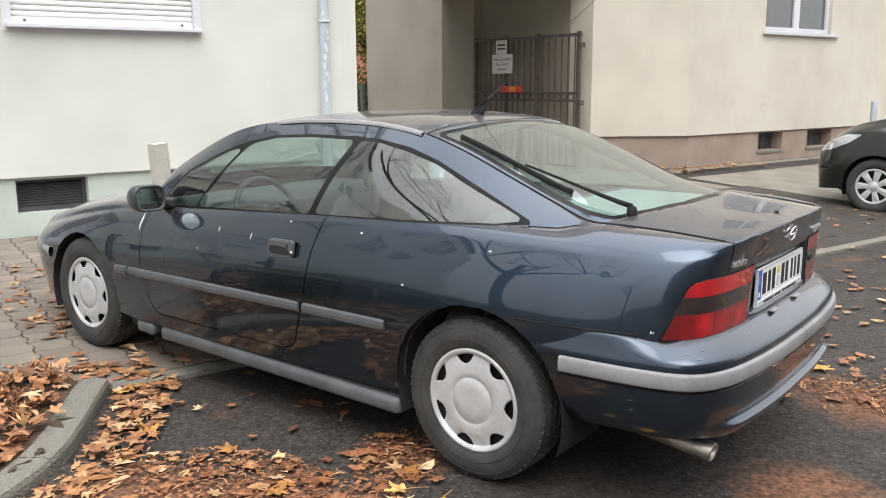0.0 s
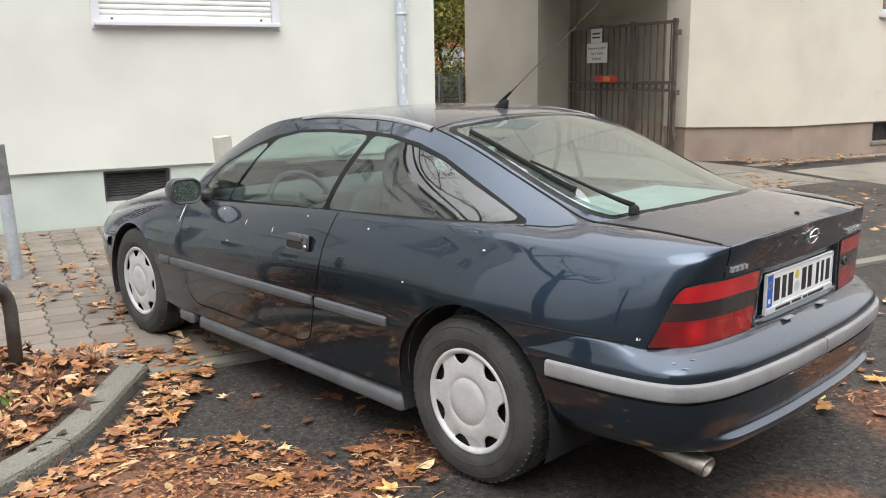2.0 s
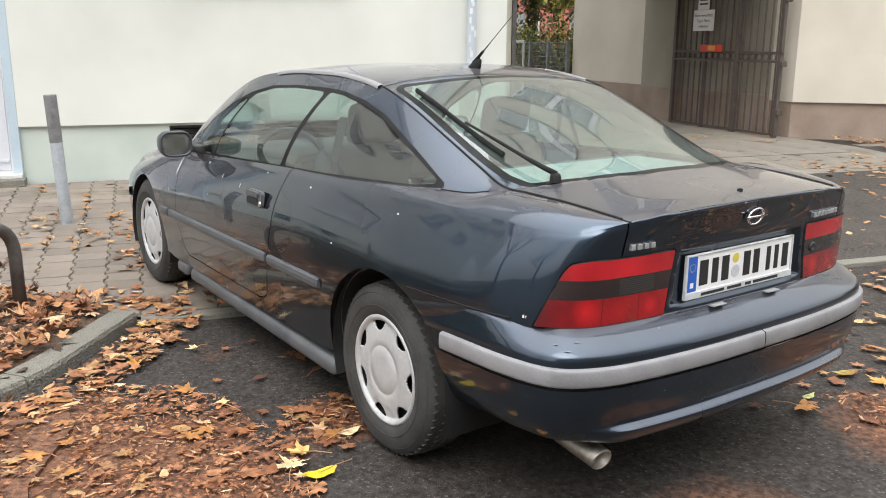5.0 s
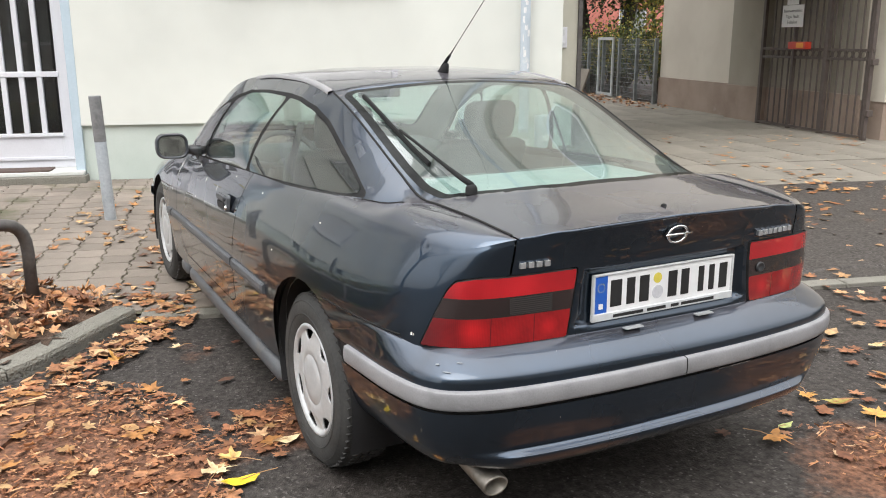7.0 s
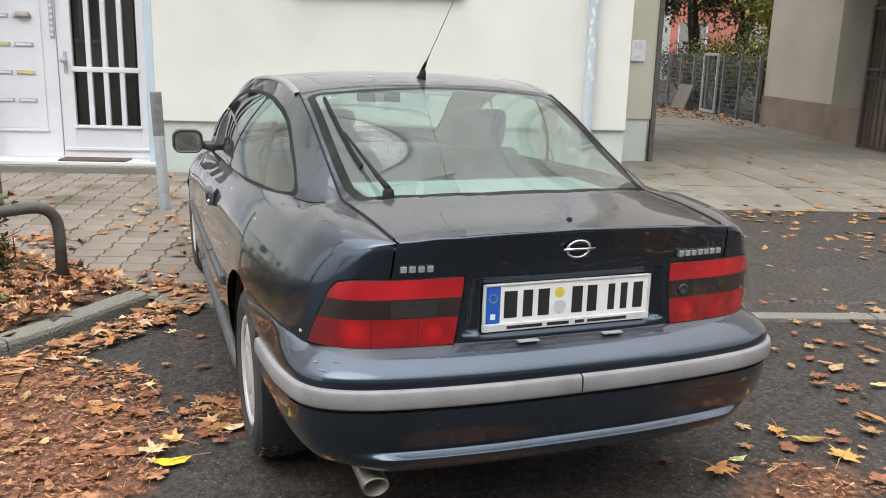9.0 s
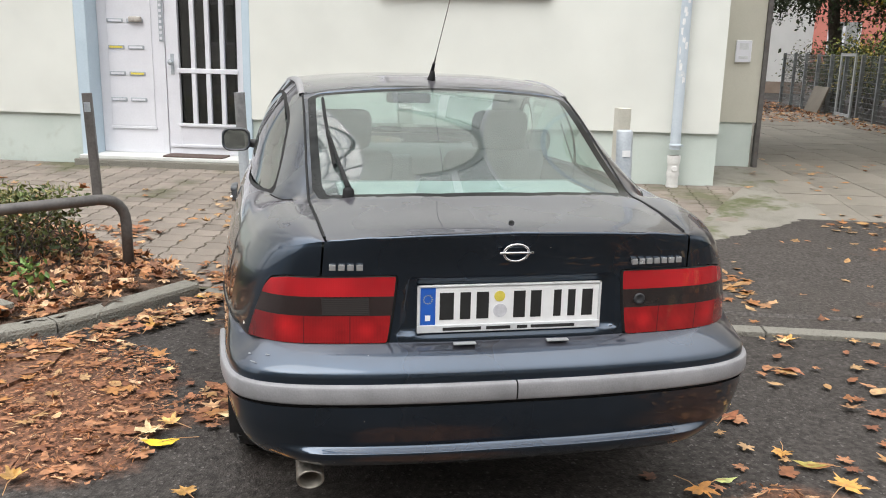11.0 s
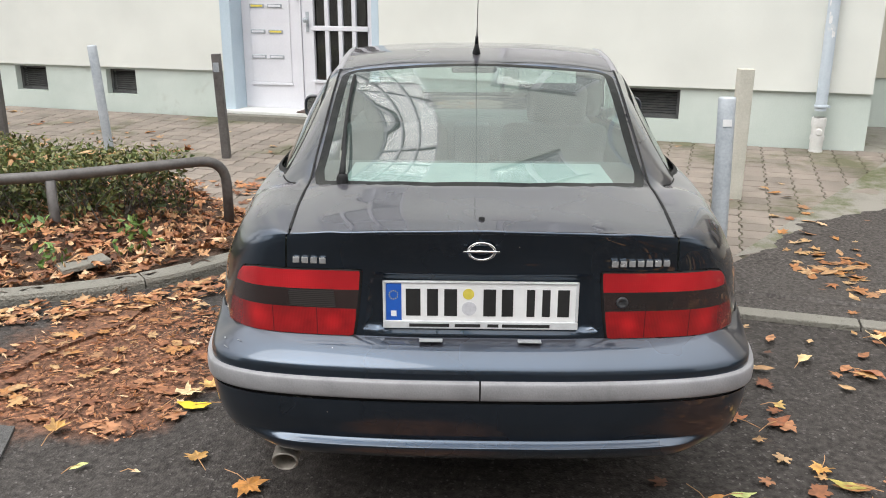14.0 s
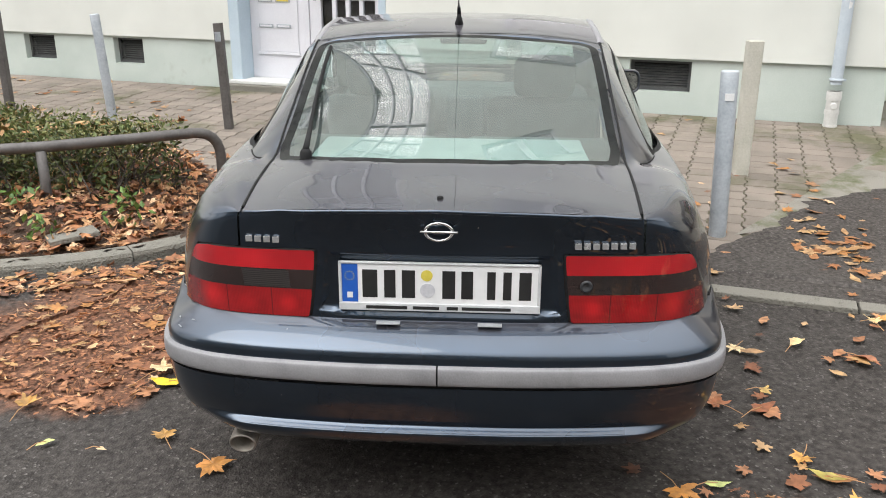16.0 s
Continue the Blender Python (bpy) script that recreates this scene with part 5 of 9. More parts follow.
for sgn in (1, -1):
    tl = part("tail_lamp", rim.copy() if sgn > 0 else mirror_bm(rim), M_RUBBER, car, "red tail lamp with a smoked middle band", False)
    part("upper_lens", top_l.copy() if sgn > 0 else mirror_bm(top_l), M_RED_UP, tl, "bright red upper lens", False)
    mid_s = mid_l.copy()
    zz = [(-0.425, 0.7225), (-0.285, 0.7225), (-0.285, 0.7705), (-0.425, 0.7705)]
    cut(mid_s, zz, PZ)
    ins = take(mid_s, lambda c: within(zz, c.x + c.y, c.z))
    part("reversing_lens", ins if sgn > 0 else mirror_bm(ins), M_RIBBED if sgn > 0 else M_SMOKE_DARK, tl, "ribbed reversing lens" if sgn > 0 else "darker smoked lens", False)
    part("smoked_lens", mid_s.copy() if sgn > 0 else mirror_bm(mid_s), M_SMOKE, tl, "smoked dark lens", False)
    lo_b = lift.copy()
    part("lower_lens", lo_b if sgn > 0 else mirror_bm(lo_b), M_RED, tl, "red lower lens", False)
    bm = bmesh.new()
    for k in range(9):
        box(bm, -0.8325, -0.826, sgn * 0.40 - 0.0 if sgn > 0 else -0.515, sgn * 0.515 if sgn > 0 else -0.40, 0.7265 + k * 0.0052, 0.7265 + k * 0.0052 + 0.0022)
    for v in bm.verts:
        v.co.x += 0.09 * max(0, abs(v.co.y) - 0.33) * 1.0 + 0.022
        v.co.x -= 0.002
    part("reversing_lens_rib", bm, M_SMOKE, tl)
    if sgn < 0:
        bm = lathe([(0.0165, 0), (0.0165, 0.005), (0.012, 0.007), (0.009, 0.004), (0, 0.004)], 20, Matrix.Translation((-0.826, -0.385, 0.745)) @ Euler((0, radians(-90), 0)).to_matrix().to_4x4())
        part("lock_cylinder", bm, M_DARK_PLASTIC, tl, "dark hatch lock ring", True)

# number plate in its frame; characters as plain bars
plate = part("number_plate", boxes((-0.829, -0.822, -0.260, 0.260, 0.685, 0.797), bevel=0.002), M_PLATE, car, "white number plate with a blue end field in a grey frame")
part("plate_frame", boxes((-0.833, -0.820, -0.267, 0.267, 0.665, 0.687), (-0.832, -0.821, -0.267, -0.259, 0.687, 0.802), (-0.832, -0.821, 0.259, 0.267, 0.687, 0.802), (-0.832, -0.821, -0.267, 0.267, 0.796, 0.802), bevel=0.002), M_FRAME_GREY, plate, "grey dealer frame")
part("blue_field", boxes((-0.8296, -0.8290, 0.216, 0.2585, 0.688, 0.795)), M_PLATE_BLUE, plate)
for y0, y1 in ((0.208, 0.160), (0.150, 0.112), (0.103, 0.060), (-0.004, -0.046), (-0.054, -0.093), (-0.122, -0.152), (-0.164, -0.194), (-0.206, -0.246)):
    part("character_bar", boxes((-0.8298, -0.8290, y1 + 0.004, y0 - 0.004, 0.702, 0.780)), M_INK, plate, "plain black bar")
for y0, y1 in ((0.195, 0.085), (0.070, 0.0), (-0.020, -0.050), (-0.060, -0.19)):
    part("lettering_bar", boxes((-0.8338, -0.8330, y1, y0, 0.671, 0.680)), M_INK, plate)
disc = lambda y, z, r, d: lathe([(0, d), (r, d), (r, 0)], 24, Matrix.Translation((-0.8290, y, z)) @ Euler((0, radians(-90), 0)).to_matrix().to_4x4())
part("sticker", disc(0.033, 0.766, 0.0155, 0.0012), M_SEAL_Y, plate, "round yellow inspection sticker")
part("sticker", disc(0.031, 0.724, 0.020, 0.0012), M_SEAL_G, plate, "round grey registration seal")
bm = bmesh.new()
for k in range(12):
    a = 2 * math.pi * k / 12
    box(bm, -0.8302, -0.8296, 0.2375 + 0.012 * math.cos(a) - 0.0012, 0.2375 + 0.012 * math.cos(a) + 0.0012, 0.762 + 0.012 * math.sin(a) - 0.0012, 0.762 + 0.012 * math.sin(a) + 0.0012)
part("star_ring", bm, M_SEAL_Y, plate)
part("country_bar", boxes((-0.8302, -0.8296, 0.230, 0.245, 0.700, 0.716)), M_PLATE, plate)
# plate lights under the lid edge
for y in (0.135, -0.135):
    part("plate_light", boxes((-0.862, -0.842, y - 0.032, y + 0.032, 0.6365, 0.6405), bevel=0.0015), M_PLATE_LAMP, tailgate, "small plate light")
# lid emblem: a ring with a bar through it, and raised name bars
em = lathe([(0.026, 0), (0.026, 0.004), (0.0295, 0.006), (0.033, 0.004), (0.033, 0)], 32, Matrix.Translation((-0.862, 0, 0.899)) @ Matrix.Diagonal((1, 1.18, 0.86, 1)) @ Euler((0, radians(-100), 0)).to_matrix().to_4x4())
box(em, -0.872, -0.866, -0.048, 0.048, 0.8965, 0.9025, m=None)
part("emblem", em, M_CHROME, tailgate, "chrome ring emblem with a bar", True)
for y0, y1, n in ((0.512, 0.415, 4), (-0.345, -0.508, 7)):
    w = (y0 - y1) / n
    for k in range(n):
        yy = y0 - (k + 0.5) * w
        xx = -0.8505 + 0.085 * max(0, abs(yy) - 0.25) * 1.1
        part("badge_bar", boxes((xx - 0.005, xx + 0.02, yy - w * 0.36, yy + w * 0.36, 0.8515, 0.868), bevel=0.001), M_BADGE, tailgate, "raised silver badge bar")
part("washer_nozzle", lathe([(0.009, 0), (0.008, 0.008), (0, 0.011)], 12, Matrix.Translation((-0.80, 0.0, 0.966))), M_RUBBER, tailgate)

# wheels
def wheel(x, z, sgn, tag):
    w = new("wheel")
    w.parent = car
    w.matrix_local = Matrix.Translation((x, sgn * 0.718, z)) @ Euler((radians(-90 * sgn), 0, 0)).to_matrix().to_4x4()
    w["label"] = tag
    R = 0.305
    prof = [(0.195, -0.085), (0.225, -0.098), (0.262, -0.100), (0.290, -0.086), (0.302, -0.066), (R, -0.045), (R, 0.045), (0.302, 0.066), (0.290, 0.086), (0.262, 0.100), (0.225, 0.098), (0.200, 0.090), (0.190, 0.078), (0.185, 0.02), (0.185, -0.06)]
    tyre = part("tyre", lathe(prof, 64, closed=True), M_TYRE, w, "black winter tyre", True)
    bm = bmesh.new()
    for k in range(60):
        a = 2 * math.pi * k / 60
        for row, (c, wd, ph) in enumerate(((-0.064, 0.026, 0.0), (-0.030, 0.024, 0.5), (0.0, 0.022, 0.0), (0.030, 0.024, 0.5), (0.064, 0.026, 0.0))):
            m = Matrix.Rotation(a + ph * 2 * math.pi / 60, 4, "Z") @ Matrix.Translation((0.3055 - (0.006 if abs(c) > 0.05 else 0), 0, c)) @ Matrix.Rotation(0.35 * (1 if c > 0 else -1), 4, "X")
            box(bm, -0.006, 0.003, -0.0115, 0.0115, -wd / 2, wd / 2, m=m)
    part("tread", bm, M_TYRE, tyre)
    bm = bmesh.new()
    for r in (0.232, 0.276):
        lathe([(r - 0.0025, 0.0985 if r < 0.25 else 0.0935), (r, 0.1015 if r < 0.25 else 0.0965), (r + 0.0025, 0.0975 if r < 0.25 else 0.0925)], 64, bm=bm)
    part("sidewall_rib", bm, M_TYRE, tyre, "", True)
    # hubcap with seven openings
    N = 196
    radii = [(0.0, 0.093), (0.045, 0.0935), (0.085, 0.091), (0.0875, 0.0885), (0.090, 0.0905), (0.110, 0.0895), (0.128, 0.088)] + [(0.132 + 0.0033 * k, 0.0875 - 0.00062 * k) for k in range(13)] + [(0.1750, 0.0815), (0.179, 0.086), (0.186, 0.092), (0.193, 0.092), (0.198, 0.086), (0.199, 0.074)]
    bm = bmesh.new()
    rings = [[bm.verts.new((r * math.cos(2 * math.pi * k / N), r * math.sin(2 * math.pi * k / N), h)) for k in range(N)] if r else [bm.verts.new((0, 0, h))] for r, h in radii]
    for i, (a, b) in enumerate(zip(rings, rings[1:])):
        rm = (radii[i][0] + radii[i + 1][0]) / 2
        for k in range(N):
            ph = (((k + 0.5) / N * 7) % 1.0 - 0.5) * 2 * math.pi / 7
            dx, dy = rm * math.cos(ph) - 0.176, rm * math.sin(ph)
            if 0.13 < rm < 0.1735 and (dx / 0.036) ** 2 + (dy / 0.037) ** 2 < 1:
                continue
            q = list(dict.fromkeys((a[k % len(a)], a[(k + 1) % len(a)], b[(k + 1) % len(b)], b[k % len(b)])))
            bm.faces.new(q)
    bmesh.ops.recalc_face_normals(bm, faces=bm.faces)
    bmesh.ops.solidify(bm, geom=list(bm.faces), thickness=0.006)
    part("hubcap", bm, M_CAP, w, "silver plastic hubcap with seven openings", True)
    part("rim", lathe([(0, 0.045), (0.12, 0.045), (0.17, 0.05), (0.188, 0.07), (0.192, 0.05), (0.19, -0.07)], 40), M_BLACK, w, "dark steel rim", True)
    return w


for x, z in ((0.0, 0.300), (2.60, 0.326)):
    for s in (1, -1):
        wheel(x, z, s, "wheel with a silver hubcap")

# door mirrors: a rounded shell open to the rear, the glass set in it, a short foot on the door
def mirror_ring(bm, x, w, h, r, s, zc=0.912, yc=0.874, tip=0.10):
    return [bm.verts.new((x + (0.12 * (a - 0.085) + tip * b_) * (1 if x < 1.9 else 0.4), s * (yc + a), zc + b_)) for a, b_ in rounded(w, h, r, 5)]


for s in (1, -1):
    bm = bmesh.new()
    rings = [mirror_ring(bm, x, w, h, r, s) for x, w, h, r in ((1.872, 0.130, 0.100, 0.034), (1.852, 0.134, 0.104, 0.036), (1.847, 0.146, 0.116, 0.040), (1.853, 0.154, 0.124, 0.042), (1.880, 0.158, 0.128, 0.044), (1.915, 0.150, 0.118, 0.046), (1.945, 0.126, 0.094, 0.044), (1.963, 0.104, 0.064, 0.030), (1.970, 0.05, 0.03, 0.014))]
    for a, b in zip(rings, rings[1:]):
        for k in range(len(a)):
            bm.faces.new((a[k], a[(k + 1) % len(a)], b[(k + 1) % len(a)], b[k]))
    bm.faces.new(rings[-1])
    bmesh.ops.recalc_face_normals(bm, faces=bm.faces)
    mir = part("door_mirror", bm, M_MIRROR_SHELL, car, "dark grey door mirror shell", True)
    bm = bmesh.new()
    bm.faces.new(mirror_ring(bm, 1.862, 0.129, 0.099, 0.034, s, tip=0.12))
    bmesh.ops.solidify(bm, geom=list(bm.faces), thickness=0.003)
    part("mirror_glass", bm, M_MIRROR, mir, "mirror glass")
    bm = bmesh.new()
    rings = []
    for y, x0, x1, z0, z1 in ((0.735, 1.83, 1.955, 0.846, 0.905), (0.775, 1.845, 1.945, 0.862, 0.905), (0.815, 1.865, 1.94, 0.872, 0.908)):
        c = ((x0 + x1) / 2, (z0 + z1) / 2)
        rings.append([bm.verts.new((c[0] + a, s * y, c[1] + b_)) for a, b_ in rounded(x1 - x0, z1 - z0, 0.015, 3)])
    for a, b in zip(rings, rings[1:]):
        for k in range(len(a)):
            bm.faces.new((a[k], a[(k + 1) % len(a)], b[(k + 1) % len(a)], b[k]))
    bmesh.ops.recalc_face_normals(bm, faces=bm.faces)
    part("mirror_foot", bm, M_DARK_PLASTIC, mir, "", True)

# roof aerial, rear wiper, exhaust, side bars
aer = part("aerial", lathe([(0.0, 0.05), (0.010, 0.048), (0.020, 0.02), (0.026, 0.0)], 16, Matrix.Translation((0.56, 0.0, 1.300)) @ Matrix.Diagonal((1.5, 0.7, 1, 1)) @ Euler((0, radians(-30), 0)).to_matrix().to_4x4()), M_RUBBER, car, "black roof aerial with a thin mast", True)
part("mast", tube([(0.53, 0, 1.350), (0.45, 0, 1.412), (0.12, 0, 1.662), (-0.18, 0, 1.885)], [0.005, 0.0018, 0.0014, 0.0011], 6), M_DARK_STEEL, aer)
part("mast_foot", tube([(0.565, 0, 1.325), (0.50, 0, 1.374)], [0.009, 0.006], 10), M_RUBBER, aer)

wp = part("rear_wiper", lathe([(0.019, 0.0), (0.018, 0.020), (0.013, 0.028), (0, 0.030)], 18, Matrix.Translation((-0.425, 0.425, glass_z(-0.425, 0.425) - 0.002))), M_RUBBER, car, "black rear wiper parked along the window", True)
p0, p1 = (-0.425, 0.425), (0.0, 0.462)
arm = [(p0[0] + (p1[0] - p0[0]) * t, p0[1] + (p1[1] - p0[1]) * t) for t in [k / 8 for k in range(9)]]
part("wiper_arm", tube([(x, y, glass_z(x, y) + 0.026 + 0.012 * math.sin(math.pi * k / 8)) for k, (x, y) in enumerate(arm)], [0.010, 0.009, 0.008, 0.0065, 0.006, 0.0055, 0.005, 0.005, 0.005], 8), M_RUBBER, wp, "", True)
bl = [(-0.20 + 0.50 * t, 0.452 + 0.035 * t - 0.02 * t * t) for t in [k / 10 for k in range(11)]]
part("wiper_blade", tube([(x, y, glass_z(x, y) + 0.010) for x, y in bl], 0.0065, 8, ry=0.010), M_RUBBER, wp)
ex = part("exhaust_pipe", lathe([(0.0, 0.02), (0.030, 0.02), (0.030, 0.16), (0.034, 0.165), (0.038, 0.16), (0.038, -0.14), (0, -0.14)], 24, Matrix.Translation((-0.655, 0.565, 0.254)) @ Matrix.Diagonal((1, 1.05, 0.86, 1)) @ Euler((0, radians(-99), 0)).to_matrix().to_4x4()), M_EXHAUST, car, "dull steel exhaust tip", True)
# black disc added inside the pipe to paint in its unlit depth
part("mouth_dark_disc", lathe([(0, 0.0), (0.029, 0.0)], 20, Matrix.Translation((-0.70, 0.565, 0.248)) @ Matrix.Diagonal((1, 1.05, 0.86, 1)) @ Euler((0, radians(-99), 0)).to_matrix().to_4x4()), M_BLACK, ex)
for s in (1, -1):
    bm = bmesh.new()
    for x0, x1, za, zb in ((0.345, 1.925, 0.205, 0.232), (1.985, 2.13, 0.235, 0.240)):
        sec = rounded(0.115, 0.066, 0.022, 3)
        rings = [[bm.verts.new((x, s * (0.765 + a), z + b - 0.25 * max(0, a) )) for a, b in sec] for x, z in ((x0, za), (x0 + 0.02, za), (x1 - 0.02, zb), (x1, zb))]
        for i, ring in enumerate(rings):
            if i in (0, 3):
                c = sum((v.co for v in ring), Vector()) / len(ring)
                for v in ring:
                    v.co = c + (v.co - c) * 0.8
        for a, b in zip(rings, rings[1:]):
            for k in range(len(sec)):
                bm.faces.new((a[k], a[(k + 1) % len(sec)], b[(k + 1) % len(sec)], b[k]))
        bm.faces.new(rings[0][::-1])
        bm.faces.new(rings[-1])
    bmesh.ops.recalc_face_normals(bm, faces=bm.faces)
    part("side_bar", bm, M_STRIP_DARK, car, "dusty grey sill bar under the door", True)

# cabin: seats, dash, wheel, shelf
def cushion(bm, x0, x1, y0, y1, z0, z1, r, lean=0.0):
    vs = box(bm, x0, x1, y0, y1, z0, z1, bevel=r)
    for v in vs:
        if v.is_valid:
            v.co.x -= (v.co.z - z0) * lean


for s in (1, -1):
    bm = bmesh.new()
    cushion(bm, 1.00, 1.50, s * 0.36 - 0.25, s * 0.36 + 0.25, 0.36, 0.52, 0.05)
    seat = part("front_seat", bm, M_UPHOLSTERY, car, "grey cloth front seat", True)
    bm = bmesh.new()
    cushion(bm, 0.98, 1.10, s * 0.36 - 0.24, s * 0.36 + 0.24, 0.50, 0.98, 0.05, 0.42)
    part("backrest", bm, M_UPHOLSTERY, seat, "", True)
    bm = bmesh.new()
    cushion(bm, 0.755, 0.845, s * 0.36 - 0.13, s * 0.36 + 0.13, 0.985, 1.165, 0.04, 0.2)
    part("headrest", bm, M_UPHOLSTERY, seat, "", True)
    belt = tube([(0.62, s * 0.60, 1.12), (0.60, s * 0.66, 0.95), (0.66, s * 0.68, 0.6)], 0.022, 6, ry=0.003)
    part("seat_belt", belt, M_BLACK, car)
bm = bmesh.new()
cushion(bm, 0.18, 0.62, -0.60, 0.60, 0.42, 0.60, 0.05)
bench = part("rear_bench", bm, M_UPHOLSTERY, car, "grey cloth rear bench", True)
bm = bmesh.new()
for s in (1, -1):
    cushion(bm, 0.16, 0.27, s * 0.30 - 0.28, s * 0.30 + 0.28, 0.55, 0.955, 0.05, 0.35)
part("backrest", bm, M_UPHOLSTERY, bench, "", True)
bm = bmesh.new()
vs = box(bm, -0.40, 0.02, -0.44, 0.44, 0.945, 0.960, bevel=0.006)
part("parcel_shelf", bm, M_SHELF, car, "pale grey felt parcel shelf")
bm = bmesh.new()
cushion(bm, 1.78, 2.15, -0.68, 0.68, 0.62, 0.87, 0.06)
dash = part("dashboard", bm, M_DASH, car, "dark grey dashboard", True)
bm = bmesh.new()
cushion(bm, 1.72, 1.80, -0.10, 0.10, 0.50, 0.84, 0.02)
part("centre_console", bm, M_DASH, dash, "", True)
sw = bmesh.new()
ringp = [(1.60 + 0.19 * math.sin(a) * 0.42, 0.36 + 0.19 * math.cos(a), 0.80 + 0.19 * math.sin(a) * 0.9) for a in [2 * math.pi * k / 32 for k in range(33)]]
tube(ringp, 0.014, 8, bm=sw)
for a in (0.2, math.pi - 0.2, -math.pi / 2):
    tube([(1.63, 0.36, 0.80), (1.60 + 0.19 * math.sin(a) * 0.42, 0.36 + 0.19 * math.cos(a), 0.80 + 0.19 * math.sin(a) * 0.9)], 0.018, 6, bm=sw)
tube([(1.61, 0.36, 0.80), (1.80, 0.36, 0.72)], 0.05, 10, bm=sw)
part("steering_wheel", sw, M_DASH, car, "dark steering wheel", True)
bm = bmesh.new()
cushion(bm, 1.20, 1.23, -0.11, 0.11, 1.165, 1.215, 0.012)
part("inner_mirror", bm, M_BLACK, car)

# bird droppings on the flank
M_DROP = surface("dried_dropping", (0.60, 0.60, 0.57), (0.72, 0.72, 0.69), 40, 0.8)
rng = random.Random(9)
for x, z, h, w in ((2.045, 0.775, 0.085, 0.007), (1.42, 0.80, 0.026, 0.003), (1.19, 0.79, 0.026, 0.003), (0.965, 0.872, 0.008, 0.005), (1.66, 0.835, 0.009, 0.006), (0.55, 0.865, 0.007, 0.006), (-0.06, 0.86, 0.006, 0.006), (0.30, 0.70, 0.007, 0.006), (1.55, 0.70, 0.006, 0.005), (-0.66, 0.66, 0.012, 0.006)):
    bm = bmesh.new()
    ringv = []
    for k in range(12):
        a = 2 * math.pi * k / 12
        q = rng.uniform(0.75, 1.2)
        xx, zz = x + w * q * math.cos(a), z + h * 0.5 * q * math.sin(a)
        ringv.append(bm.verts.new((xx, flank_y(xx, zz) + 0.0008, zz)))
    c = bm.verts.new((x, flank_y(x, z) + 0.0022, z))
    for k in range(12):
        bm.faces.new((ringv[k], ringv[(k + 1) % 12], c))
    bmesh.ops.recalc_face_normals(bm, faces=bm.faces)
    part("dropping", bm, M_DROP, car, "dried white bird dropping", True)


# ---- fittings of the white house ----
def gz(x):
    return ground_z(x, 0) + 0.012


def shuttered_window(y0, y1, z0, z1):
    w = thing("shuttered_window", "white-framed window with its roller shutter closed", "window", Matrix.Translation((WX, 0, 0)), "house windows", "structure")
    for a in (boxes((-0.12, 0.012, y0 - 0.055, y0 + 0.012, z0 - 0.055, z1)), boxes((-0.12, 0.012, y1 - 0.012, y1 + 0.055, z0 - 0.055, z1)), boxes((-0.12, 0.010, y0 + 0.013, y1 - 0.013, z0 - 0.055, z0 + 0.01))):
        part("window_frame", a, M_WHITE, w)
    part("window_sill", boxes((-0.06, 0.075, y0 - 0.04, y1 + 0.04, z0 - 0.03, z0 + 0.004), bevel=0.006), M_WHITE, w, "white metal sill")
    part("end_rail", boxes((-0.075, -0.03, y0 + 0.015, y1 - 0.015, z0 + 0.006, z0 + 0.065), bevel=0.004), M_SHUTTER, w, "bottom rail of the shutter")
    for y in (y0 + 0.12, y1 - 0.12):
        part("stopper", lathe([(0.011, 0), (0.011, 0.012), (0, 0.013)], 10, Matrix.Translation((-0.03, y, z0 + 0.035)) @ Euler((0, radians(90), 0)).to_matrix().to_4x4()), M_DARK_STEEL, w)
    z = z0 + 0.068
    mesh = None
    while z < z1 - 0.03:
        if mesh is None:
            bm = bmesh.new()
            sec = [(-0.070, 0.0), (-0.052, 0.001), (-0.045, 0.010), (-0.043, 0.022), (-0.046, 0.036), (-0.055, 0.045), (-0.070, 0.046)]
            rings = [[bm.verts.new((x, y, k)) for x, k in sec] for y in (y0 + 0.015, y1 - 0.015)]
            for k in range(len(sec) - 1):
                bm.faces.new((rings[0][k], rings[1][k], rings[1][k + 1], rings[0][k + 1]))
            sl = part("slat", bm, M_SHUTTER, w)
            mesh = sl.data
        else:
            sl = new("slat", mesh)
            sl.parent = w
        sl.location.z = z
        z += 0.048
    return w


shuttered_window(1.98, 3.56, 1.95, 3.2)
shuttered_window(-4.4, -2.8, 1.95, 3.2)

for y0, y1 in VENTS:
    v = thing("cellar_vent", "dark slatted cellar vent set into the plinth", "vent", Matrix.Translation((WX - 0.035, 0, 0)), "cellar vents")
    part("vent_frame", boxes((-0.115, -0.085, y0 + 0.001, y0 + 0.03, 0.362, 0.643), (-0.115, -0.085, y1 - 0.03, y1 - 0.001, 0.362, 0.643), (-0.115, -0.085, y0 + 0.03, y1 - 0.03, 0.615, 0.643), (-0.115, -0.085, y0 + 0.03, y1 - 0.03, 0.362, 0.39)), M_VENT, v)
    part("backing", boxes((-0.19, -0.18, y0 + 0.001, y1 - 0.001, 0.362, 0.643)), M_BLACK, v)
    n = 9
    for k in range(n):
        z = 0.40 + k * 0.024
        bm = bmesh.new()
        box(bm, -0.012, 0.012, y0 + 0.031, y1 - 0.031, -0.002, 0.002, m=Matrix.Translation((-0.10, 0, z)) @ Matrix.Rotation(radians(40), 4, "Y"))
        part("slat", bm, M_VENT, v)

